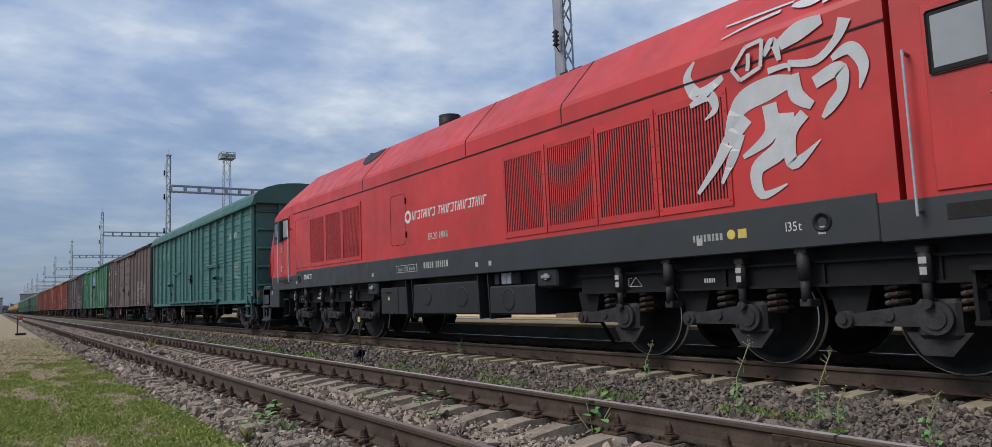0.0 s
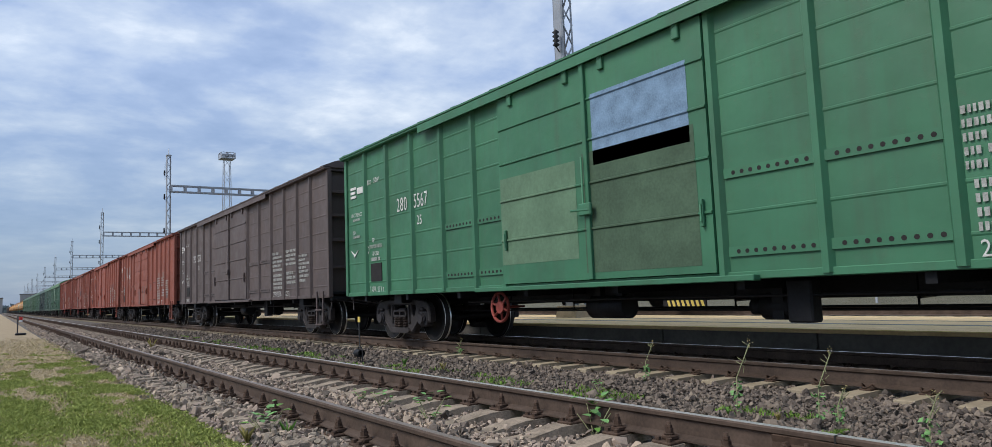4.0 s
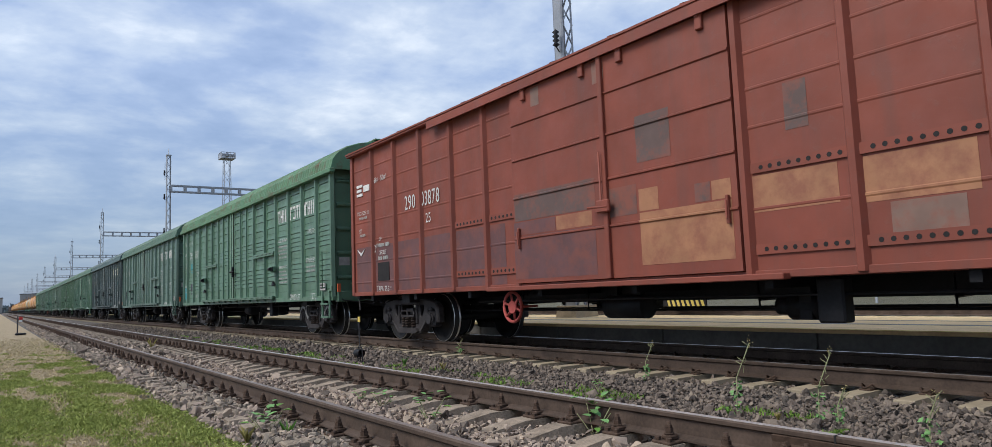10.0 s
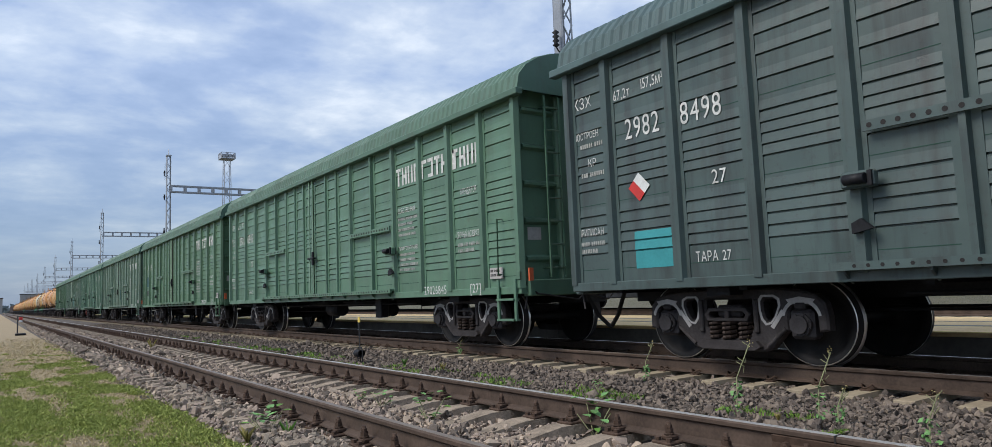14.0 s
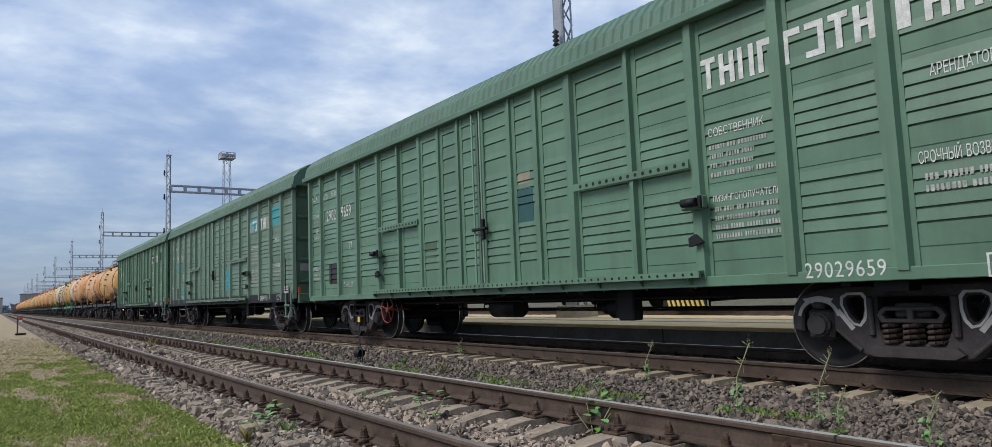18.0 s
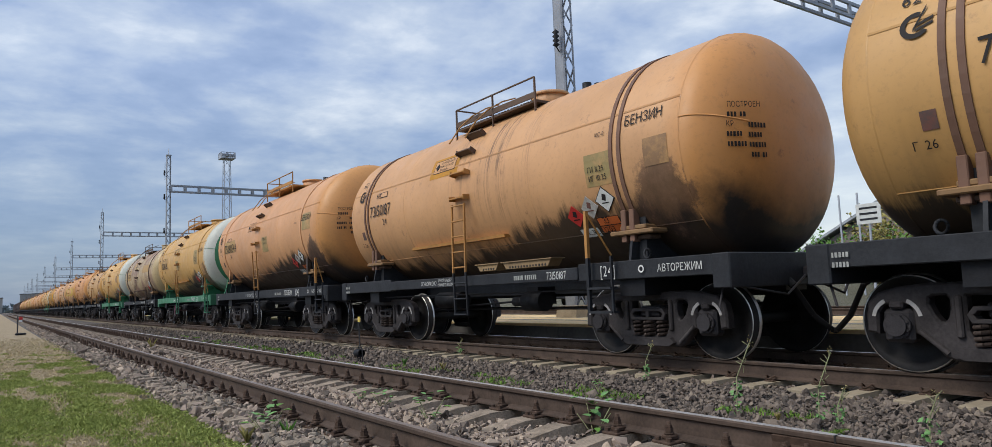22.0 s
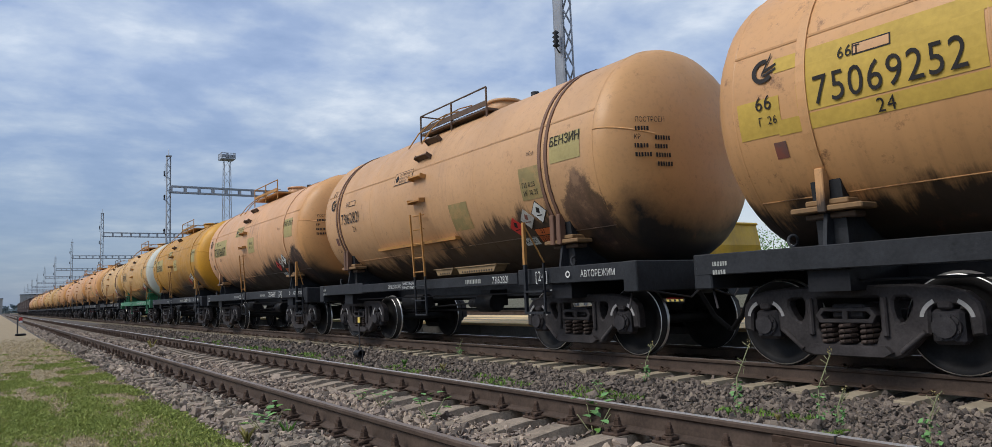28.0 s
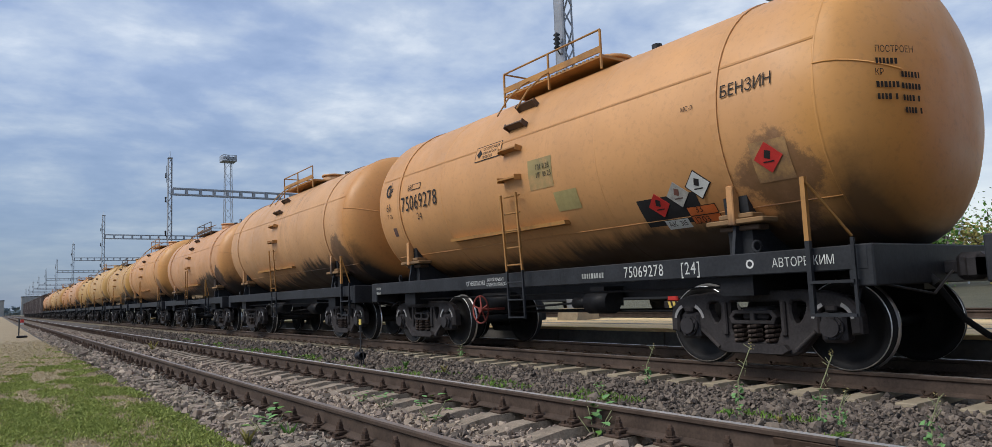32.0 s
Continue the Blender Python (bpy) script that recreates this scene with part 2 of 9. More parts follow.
M["text_worn"] = plain("worn_stencil", (0.33, 0.34, 0.32), 0.75, 0, 0.45, 14, 0)
M["text_black"] = plain("stencil_black", (0.022, 0.020, 0.020), 0.7, 0, 0.3, 5, 0)
M["glass"] = plain("cab_glass", (0.06, 0.07, 0.075), 0.08, 0.0, 0.1, 2, 0)
M["glass"].node_tree.nodes["Principled BSDF"].inputs["Specular IOR Level"].default_value = 1.0
M["window_pale"] = plain("cab_side_window", (0.30, 0.32, 0.33), 0.12, 0.0, 0.06, 1, 0)

# ------------------------------------------------------------------ mesh helpers
class Geo:
    """Collects simple solids into one mesh."""

    def __init__(self):
        self.v, self.f, self.s = [], [], []

    def add(self, verts, faces, smooth=False):
        k = len(self.v)
        self.v.extend(verts)
        self.f.extend([tuple(i + k for i in f) for f in faces])
        self.s.extend([smooth] * len(faces))
        return self

    def box(self, x0, x1, y0, y1, z0, z1, c=0.0):
        """A box; c chamfers its edges."""
        if c <= 0:
            vs = [(x, y, z) for x in (x0, x1) for y in (y0, y1) for z in (z0, z1)]
            return self.add(vs, [(0, 1, 3, 2), (4, 6, 7, 5), (0, 4, 5, 1), (2, 3, 7, 6), (0, 2, 6, 4), (1, 5, 7, 3)])
        vs, idx = [], {}
        for i, (x, sx) in enumerate(((x0, 1), (x1, -1))):
            for j, (y, sy) in enumerate(((y0, 1), (y1, -1))):
                for k, (z, sz) in enumerate(((z0, 1), (z1, -1))):
                    idx[i, j, k] = len(vs)
                    vs += [(x, y + sy * c, z + sz * c), (x + sx * c, y, z + sz * c), (x + sx * c, y + sy * c, z)]
        fs = []
        for a in (0, 1):
            fs.append([idx[a, 0, 0], idx[a, 1, 0], idx[a, 1, 1], idx[a, 0, 1]][:: 1 if not a else -1])
            fs.append([idx[0, a, 0] + 1, idx[0, a, 1] + 1, idx[1, a, 1] + 1, idx[1, a, 0] + 1][:: 1 if not a else -1])
            fs.append([idx[0, 0, a] + 2, idx[1, 0, a] + 2, idx[1, 1, a] + 2, idx[0, 1, a] + 2][:: 1 if not a else -1])
        for a in (0, 1):
            for b in (0, 1):
                fs.append([idx[a, b, 0], idx[a, b, 1], idx[a, b, 1] + 1, idx[a, b, 0] + 1])
                fs.append([idx[a, 0, b], idx[a, 1, b], idx[a, 1, b] + 2, idx[a, 0, b] + 2])
                fs.append([idx[0, a, b] + 1, idx[1, a, b] + 1, idx[1, a, b] + 2, idx[0, a, b] + 2])
        for key, i in idx.items():
            fs.append([i, i + 1, i + 2])
        return self.add(vs, fs)

    def prism(self, pts, a0, a1, axis="y", smooth=False):
        """A closed outline of (u, w) pairs drawn out from a0 to a1; along y the pairs are (x, z), along x (y, z), along z (x, y)."""
        def at(u, w, a):
            return (u, a, w) if axis == "y" else (a, u, w) if axis == "x" else (u, w, a)
        n = len(pts)
        vs = [at(u, w, a0) for u, w in pts] + [at(u, w, a1) for u, w in pts]
        k = len(self.v)
        self.add(vs, [(i, (i + 1) % n, (i + 1) % n + n, i + n) for i in range(n)], smooth)
        self.f += [tuple(k + i for i in range(n)), tuple(k + n + i for i in reversed(range(n)))]
        self.s += [False, False]
        return self

    def cyl(self, c, r, length, axis="x", n=16, r2=None, smooth=True):
        """A closed cylinder that starts at c and runs along the axis."""
        r2 = r if r2 is None else r2
        vs = []
        for d, q in ((0, r), (length, r2)):
            for i in range(n):
                a, b = q * math.cos(2 * math.pi * i / n), q * math.sin(2 * math.pi * i / n)
                o = (d, a, b) if axis == "x" else (a, d, b) if axis == "y" else (a, b, d)
                vs.append((c[0] + o[0], c[1] + o[1], c[2] + o[2]))
        k = len(self.v)
        self.add(vs, [(i, (i + 1) % n, (i + 1) % n + n, i + n) for i in range(n)], smooth)
        self.f += [tuple(k + i for i in reversed(range(n))), tuple(k + n + i for i in range(n))]
        self.s += [False, False]
        return self

    def lathe(self, c, prof, axis="x", n=24, smooth=True):
        """A profile of (distance, radius) pairs turned round the axis through c."""
        vs = []
        for d, q in prof:
            for i in range(n):
                a, b = q * math.cos(2 * math.pi * i / n), q * math.sin(2 * math.pi * i / n)
                o = (d, a, b) if axis == "x" else (a, d, b) if axis == "y" else (a, b, d)
                vs.append((c[0] + o[0], c[1] + o[1], c[2] + o[2]))
        fs = [(j * n + i, j * n + (i + 1) % n, (j + 1) * n + (i + 1) % n, (j + 1) * n + i) for j in range(len(prof) - 1) for i in range(n)]
        return self.add(vs, fs, smooth)

    def bar(self, a, b, r=0.02, n=6, square=False):
        """A round or square bar from a to b."""
        a, b = Vector(a), Vector(b)
        d = (b - a).normalized()
        side = d.cross(Vector((0, 0, 1)))
        if side.length < 1e-3:
            side = Vector((1, 0, 0))
        side.normalize()
        up = side.cross(d)
        n = 4 if square else n
        ph = math.pi / 4 if square else 0
        vs = [tuple(p + r * (math.cos(2 * math.pi * i / n + ph) * side + math.sin(2 * math.pi * i / n + ph) * up)) for p in (a, b) for i in range(n)]
        k = len(self.v)
        self.add(vs, [(i, (i + 1) % n, (i + 1) % n + n, i + n) for i in range(n)], not square)
        self.f += [tuple(k + i for i in range(n)), tuple(k + n + i for i in range(n))]
        self.s += [False, False]
        return self

    def pipe(self, pts, r=0.02, n=6):
        for a, b in zip(pts, pts[1:]):
            self.bar(a, b, r, n)
        return self

    def moved(self, x=0, y=0, z=0):
        self.v = [(a + x, b + y, c + z) for a, b, c in self.v]
        return self

    def mesh(self, name):
        me = bpy.data.meshes.new(name)
        me.from_pydata(self.v, [], self.f)
        me.polygons.foreach_set("use_smooth", self.s)
        me.materials.append(None)
        me.update()
        return me


def put(name, me, mat, parent=None, label="", m=None):
    """One mesh object with its own material; me may be shared."""
    if isinstance(me, Geo):
        me = me.mesh(name)
    ob = new(name, me)
    ob.material_slots[0].link = "OBJECT"
    ob.material_slots[0].material = M[mat] if isinstance(mat, str) else mat
    if parent:
        ob.parent = parent
    if m is not None:
        ob.matrix_basis = m
    return tagged(ob, label)


def empty(name, label="", category="", group="", kind="", m=None):
    ob = new(name)
    ob.empty_display_size = 0.2
    if m is not None:
        ob.matrix_basis = m
    return tagged(ob, label, category, group, kind)


CACHE = {}


def once(key, make):
    """A mesh that is made once and shared."""
    if key not in CACHE:
        CACHE[key] = make().mesh(key if isinstance(key, str) else str(key[0]))
    return CACHE[key]


def cut_plate(outer, holes, depth, bevel=0.0, at=0.0, g=None):
    """A plate with openings, drawn in (y, z) and standing across x; its middle lies at x = at."""
    cu = bpy.data.curves.new("plate", "CURVE")
    cu.dimensions, cu.fill_mode, cu.extrude, cu.bevel_depth, cu.bevel_resolution = "2D", "BOTH", depth / 2 - bevel, bevel, 0
    for loop in [outer] + list(holes):
        sp = cu.splines.new("POLY")
        sp.points.add(len(loop) - 1)
        for p, (u, w) in zip(sp.points, loop):
            p.co = (u, w, 0, 1)
        sp.use_cyclic_u = True
    ob = bpy.data.objects.new("plate", cu)
    scene.collection.objects.link(ob)
    bpy.context.view_layer.update()
    me = bpy.data.meshes.new_from_object(ob)
    g = g or Geo()
    g.add([(at - v.co.z, v.co.x, v.co.y) for v in me.vertices], [tuple(p.vertices) for p in me.polygons])
    bpy.data.objects.remove(ob)
    bpy.data.meshes.remove(me)
    return g


def mirrored(half):
    """A closed outline from its half with y >= 0, given from the top of the middle round to its foot."""
    return half + [(-a, b) for a, b in reversed(half) if abs(a) > 1e-6]


GLYPHS = {}


def cut_glyphs():
    """Every character that the vehicles carry, once, one unit high."""
    made = {}
    for ch in sorted(set("0123456789[],.-³/hkmtVaxER АБВГДЕЖЗИЙКЛМНОПРСТУФХЦЧШЩЪЫЬЭЮЯмт")):
        cu = bpy.data.curves.new("glyph", "FONT")
        cu.body, cu.size, cu.resolution_u = ch, 1.38, 3
        made[ch] = bpy.data.objects.new("glyph", cu)
        scene.collection.objects.link(made[ch])
    bpy.context.view_layer.update()
    for ch, ob in made.items():
        me = bpy.data.meshes.new_from_object(ob)
        vs = [tuple(v.co) for v in me.vertices]
        fs = [tuple(p.vertices) for p in me.polygons]
        x0 = min((v[0] for v in vs), default=0.0)
        GLYPHS[ch] = ([(v[0] - x0, v[1]) for v in vs], fs, max((v[0] for v in vs), default=0.4) - x0)
        bpy.data.objects.remove(ob)
        bpy.data.meshes.remove(me)


cut_glyphs()


def letters(body, size=0.2, shear=0.0, squeeze=1.0):
    """Stencilled characters as a flat mesh facing -x, read towards -y."""
    key = ("text", body, size, shear, squeeze)
    if key not in CACHE:
        g = Geo()
        x = 0.0
        for ch in body:
            vs, fs, w = GLYPHS[ch]
            if fs:
                g.add([(0.0, -(x + a + shear * b) * size * squeeze, b * size) for a, b in vs], fs)
            x += w + 0.17
        CACHE[key] = g.mesh("lettering")
    return CACHE[key]


def bars(width, rows, size=0.06, gap=0.05, seed=1, chunk=7):
    """Writing that cannot be read: rows of small plain bars, facing -x, running towards -y from y = 0."""
    rnd = random.Random(seed)
    g = Geo()
    for r in range(rows):
        y, end = 0.0, width * rnd.uniform(0.62, 1.0)
        z = -r * (size + gap)
        while y < end:
            for _ in range(rnd.randint(3, chunk + 3)):
                w = size * rnd.uniform(0.34, 0.56)
                if y + w > width:
                    break
                g.add([(0.0, -y, z), (0.0, -y - w, z), (0.0, -y - w, z - size), (0.0, -y, z - size)], [(0, 1, 2, 3)])
                y += w + size * 0.24
            y += size * 0.5
    return g

# ------------------------------------------------------------------ the yard: ground, tracks, platform
NEAR, LINE = 3.127, 8.173          # the middles of the empty track and of the train's track
RAIL_Z = -0.05                     # top of the train's rails; the empty track's rails lie at 0


def ground_material():
    """Trodden sandy verge with thin grass, one sheet for the whole yard."""
    s = Nodes("yard_ground")
    s.co()
    sand = s.ramp(s.noise(0.8, 8, 0.66), (0.30, (0.27, 0.212, 0.142)), (0.55, (0.42, 0.335, 0.228)), (0.75, (0.53, 0.44, 0.31)))
    turf = s.ramp(s.noise(5.0, 6, 0.7), (0.3, (0.115, 0.130, 0.036)), (0.7, (0.24, 0.250, 0.080)))
    sep = s.n("SeparateXYZ")
    s.link(s.raw, sep.inputs[0])
    far = s.math("MULTIPLY", s.math("SUBTRACT", sep.outputs[1], 8.0), 0.035)
    cover = s.math("SUBTRACT", s.noise(0.9, 9, 0.76), s.math("MINIMUM", s.math("MAXIMUM", far, 0.0), 0.4))
    col = s.mix(s.ramp(cover, (0.40, (0, 0, 0)), (0.62, (1, 1, 1))), sand, turf)
    grain = s.noise(34, 6, 0.8)
    col = s.mix(0.42, col, s.ramp(grain, (0.35, (0.10, 0.082, 0.050)), (0.5, (0.33, 0.262, 0.170)), (0.66, (0.62, 0.50, 0.345))))
    clod = s.noise(7, 7, 0.75)
    col = s.mix(0.3, col, s.ramp(clod, (0.38, (0.15, 0.120, 0.070)), (0.5, (0.34, 0.272, 0.170)), (0.64, (0.56, 0.45, 0.305))))
    s.bump(s.math("ADD", grain, s.math("MULTIPLY", clod, 1.5)), 0.9, 0.04)
    s.b.inputs["Specular IOR Level"].default_value = 0.15
    return s.done(col, 0.95)


M["ground"] = ground_material()
M["ballast_bed"] = ground_mix("ballast_bed", (0.045, 0.038, 0.034), (0.085, 0.072, 0.063), (0.15, 0.13, 0.115), 14, 0.92, 1.0, 0.04)


def stone_material(name="crushed_stone", k=1.0):
    """Broken stone in many shades; k scales how dark its colour is."""
    s = Nodes(name)
    isl = s.n("NewGeometry")
    col = s.ramp(isl.outputs["Random Per Island"], *[(p, grade(c, k)) for p, c in ((0.0, (0.070, 0.054, 0.041)), (0.3, (0.165, 0.123, 0.096)), (0.55, (0.285, 0.218, 0.172)), (0.8, (0.345, 0.272, 0.208)), (1.0, (0.44, 0.345, 0.255)))])
    col = s.mix(0.3, col, s.ramp(s.noise(40, 5, 0.7), (0.3, (0.05, 0.04, 0.036)), (0.7, (0.24, 0.21, 0.185))))
    s.bump(s.noise(70, 4), 0.4, 0.01)
    return s.done(col, 0.9)


M["stone"] = stone_material("dusty_crushed_stone", 1.32)


def pale_stone():
    s = Nodes("dusty_shoulder_stone")
    isl = s.n("NewGeometry")
    col = s.ramp(isl.outputs["Random Per Island"], (0.0, (0.085, 0.068, 0.050)), (0.5, (0.195, 0.155, 0.115)), (1.0, (0.33, 0.27, 0.20)))
    col = s.mix(0.3, col, s.ramp(s.noise(40, 5, 0.7), (0.3, (0.08, 0.07, 0.06)), (0.7, (0.30, 0.27, 0.23))))
    s.bump(s.noise(60, 4), 0.4, 0.01)
    return s.done(col, 0.9)


M["stone_pale"] = pale_stone()
# browner rock, with the train's shade on it also put into the colour
M["stone_dark"] = stone_material("dark_shaded_stone", 0.60)


def ground():
    g = Geo()
    xs = [-1500, -300, -60, -20, -10, -6, -3, -1, 0.5, 1.2, 1.62, 1.95, 9.0, 30, 120, 2200]
    ys = [-400, -60, -10, 0, 3, 6, 10, 15, 22, 30, 45, 70, 120, 250, 600, 1500, 4000]
    rnd = random.Random(4)
    vs = []
    for y in ys:
        for x in xs:
            z = -0.284 + (rnd.uniform(-0.004, 0.004) if -20 < x < 1.6 and y < 60 else 0)
            if x >= 1.62:
                z = -0.33
            vs.append((x, y, z))
    n = len(xs)
    g.add(vs, [(j * n + i, j * n + i + 1, (j + 1) * n + i + 1, (j + 1) * n + i) for j in range(len(ys) - 1) for i in range(n - 1)], True)
    tagged(put("ground", g, "ground"), "trodden sandy yard ground with thin patchy grass", "ground", kind="structure")


def ballast():
    """The bed under both tracks: shoulders, a shallow dip between them."""
    pts = [(1.55, -0.34), (1.75, -0.255), (2.0, -0.225), (2.3, -0.222), (2.5, -0.228), (3.0, -0.235), (3.4, -0.268), (3.8, -0.280), (4.1, -0.255), (4.5, -0.25), (4.9, -0.29), (5.4, -0.32), (6.1, -0.30), (6.6, -0.285), (6.85, -0.312), (7.25, -0.315), (9.5, -0.29), (9.9, -0.30), (9.9, -0.6), (1.55, -0.6)]
    g = Geo().prism(pts, -40, 900, smooth=False)
    tagged(put("ballast_bed", g, "ballast_bed"), "bed of grey-brown crushed stone under both tracks", "ballast", kind="structure")


def bed_z(x):
    pts = [(1.55, -0.34), (1.75, -0.255), (2.0, -0.225), (2.3, -0.222), (2.5, -0.228), (3.0, -0.235), (3.4, -0.268), (3.8, -0.280), (4.1, -0.255), (4.5, -0.25), (4.9, -0.29), (5.4, -0.32), (6.1, -0.30), (6.6, -0.285), (6.85, -0.312), (7.25, -0.315), (9.5, -0.29)]
    return np.interp(x, [a for a, _ in pts], [b for _, b in pts])


def scatter_stones(name, x0, x1, y0, y1, count, size, seed, label, lift=0.0, mat="stone"):
    """Crushed stone as real pieces, each turned and stretched its own way."""
    rng = np.random.default_rng(seed)
    hulls = []
    for _ in range(16):
        bm = bmesh.new()
        pts = rng.normal(size=(11, 3))
        pts /= np.linalg.norm(pts, axis=1)[:, None]
        for q in pts * np.array([1.0, rng.uniform(0.55, 0.95), rng.uniform(0.45, 0.8)]):
            bm.verts.new(q)
        res = bmesh.ops.convex_hull(bm, input=bm.verts)
        bmesh.ops.delete(bm, geom=[e for e in res["geom_interior"] if isinstance(e, bmesh.types.BMVert)], context="VERTS")
        bmesh.ops.triangulate(bm, faces=bm.faces)
        bm.verts.ensure_lookup_table()
        bm.verts.index_update()
        hulls.append((np.array([v.co[:] for v in bm.verts]), np.array([[v.index for v in f.verts] for f in bm.faces])))
        bm.free()
    x = rng.uniform(x0, x1, count)
    y = y0 + (y1 - y0) * rng.random(count) ** 1.25
    keep = np.ones(count, bool)
    for c in (NEAR, LINE):
        for sgn in (-1, 1):
            keep &= np.abs(x - (c + sgn * 0.797)) > 0.10
    x, y = x[keep], y[keep]
    n = len(x)
    r = size * rng.lognormal(0, 0.33, n) * 0.5
    q = rng.normal(size=(n, 4))
    q /= np.linalg.norm(q, axis=1)[:, None]
    w, a, b, c = q.T
    R = np.stack([1 - 2 * (b * b + c * c), 2 * (a * b - c * w), 2 * (a * c + b * w), 2 * (a * b + c * w), 1 - 2 * (a * a + c * c), 2 * (b * c - a * w),
                  2 * (a * c - b * w), 2 * (b * c + a * w), 1 - 2 * (a * a + b * b)], 1).reshape(n, 3, 3)
    which = rng.integers(0, len(hulls), n)
    zz = bed_z(x) + lift + r * rng.uniform(-0.2, 0.75, n)
    allv, allf, at_v = [], [], 0
    for h, (hv, hf) in enumerate(hulls):
        sel = np.nonzero(which == h)[0]
        V = np.einsum("nij,kj->nki", R[sel], hv) * r[sel][:, None, None]
        V += np.stack([x[sel], y[sel], zz[sel]], 1)[:, None, :]
        F = hf[None] + (np.arange(len(sel)) * len(hv))[:, None, None] + at_v
        allv.append(V.reshape(-1, 3))
        allf.append(F.reshape(-1, 3))
        at_v += len(sel) * len(hv)
    V, F = np.concatenate(allv), np.concatenate(allf)
    me = bpy.data.meshes.new(name)
    me.vertices.add(len(V))
    me.vertices.foreach_set("co", V.reshape(-1))
    nf = len(F)
    me.loops.add(nf * 3)
    me.loops.foreach_set("vertex_index", F.reshape(-1).astype(np.int32))
    me.polygons.add(nf)
    me.polygons.foreach_set("loop_start", np.arange(nf, dtype=np.int32) * 3)
    me.polygons.foreach_set("use_smooth", np.zeros(nf, bool))
    me.materials.append(None)
    me.update(calc_edges=True)
    tagged(put(name, me, mat), label, "gravel", kind="stuff")


RAIL = [(-0.075, -0.18), (0.075, -0.18), (0.075, -0.168), (0.012, -0.145), (0.009, -0.05), (0.034, -0.036), (0.037, -0.012), (0.030, -0.002), (-0.030, -0.002), (-0.037, -0.012), (-0.034, -0.036), (-0.009, -0.05), (-0.012, -0.145), (-0.075, -0.168)]


def fastener():
    """Baseplate, two clips and their bolts."""
    g = Geo().box(-0.195, 0.195, -0.085, 0.085, -0.197, -0.176, 0.006)
    for sx in (-1, 1):
        g.box(min(sx * 0.055, sx * 0.14), max(sx * 0.055, sx * 0.14), -0.045, 0.045, -0.178, -0.140, 0.010)
        g.cyl((sx * 0.105, 0, -0.178), 0.015, 0.125, "z", 8)
        g.cyl((sx * 0.105, 0, -0.140), 0.036, 0.012, "z", 12)
        g.cyl((sx * 0.105, 0, -0.128), 0.031, 0.030, "z", 6, smooth=False)
        g.cyl((sx * 0.105, 0, -0.094), 0.024, 0.020, "z", 6, smooth=False)
        for q in (-0.05, 0.05):
            g.cyl((sx * 0.165, q, -0.182), 0.022, 0.030, "z", 6, smooth=False)
    return g


def clip_low():
    """Low spring clip with baseplate."""
    g = Geo().box(-0.15, 0.15, -0.06, 0.06, -0.197, -0.178, 0.006)
    for sx in (-1, 1):
        g.pipe([(sx * 0.05, -0.05, -0.16), (sx * 0.10, -0.055, -0.135), (sx * 0.145, -0.02, -0.165), (sx * 0.145, 0.02, -0.165), (sx * 0.10, 0.055, -0.135), (sx * 0.05, 0.05, -0.16)], 0.010, 5)
    return g


def sleeper_mesh():
    g = Geo()
    prof = [(-1.35, -0.205), (-1.33, -0.197), (-0.5, -0.195), (-0.2, -0.235), (0.2, -0.235), (0.5, -0.195), (1.33, -0.197), (1.35, -0.205)]
    n = len(prof)
    vs = []
    for y, dz in ((-0.135, -0.16), (-0.095, 0), (0.095, 0), (0.135, -0.16)):
        for x, z in prof:
            vs.append((x, y, z + dz))
    fs = [(j * n + i, j * n + i + 1, (j + 1) * n + i + 1, (j + 1) * n + i) for j in range(3) for i in range(n - 1)]
    fs += [(0, n, 2 * n, 3 * n), (n - 1, 2 * n - 1, 3 * n - 1, 4 * n - 1)]
    return g.add(vs, fs)


def track(name, x, z, y0, y1, pitch, clip, mat, label, first=0.0, extra=60):
    base = empty(name, label, "railway track", kind="structure", m=pose(x, 0, z))
    for sx in (-1, 1):
        rail = put("rail", once("rail_bar", lambda: Geo().prism(RAIL, -60, 900)), "rail_side", base, "rust-brown steel rail", pose(sx * 0.797, 0, 0))
        put("running_face", once("rail_face", lambda: Geo().box(-0.024, 0.024, -60, 900, -0.0025, 0.0)), "rail_dull" if sx < 0 and z < 0.01 else "rail_top", rail, "polished running face")
    rnd = random.Random(len(name))
    k = 0
    y = first
    rest, rest_s = Geo(), Geo()
    proto, sproto = clip(), sleeper_mesh()
    while y < y1:
        dy = y + rnd.uniform(-0.03, 0.03)
        if k < extra:
            sl = put("sleeper", once("sleeper_block", sleeper_mesh), mat, base, "", pose(rnd.uniform(-0.03, 0.03), dy, rnd.uniform(-0.008, 0.006), rnd.uniform(-1.2, 1.2), 0, rnd.uniform(-1, 1)))
            for sx in (-1, 1):
                put("fastener", once(name + "_fastener", clip), "bolt", sl, "", pose(sx * 0.797, 0, 0))
        else:
            for sx in (-1, 1):
                rest.add([(a + sx * 0.797, b + dy, c) for a, b, c in proto.v], proto.f)
            rest_s.add([(a, b + dy, c) for a, b, c in sproto.v], sproto.f)
        k += 1
        y += pitch
    tagged(put("far_fasteners", rest, "bolt", base), kind="stuff")
    tagged(put("far_sleepers", rest_s, mat, base), kind="stuff")
    return base


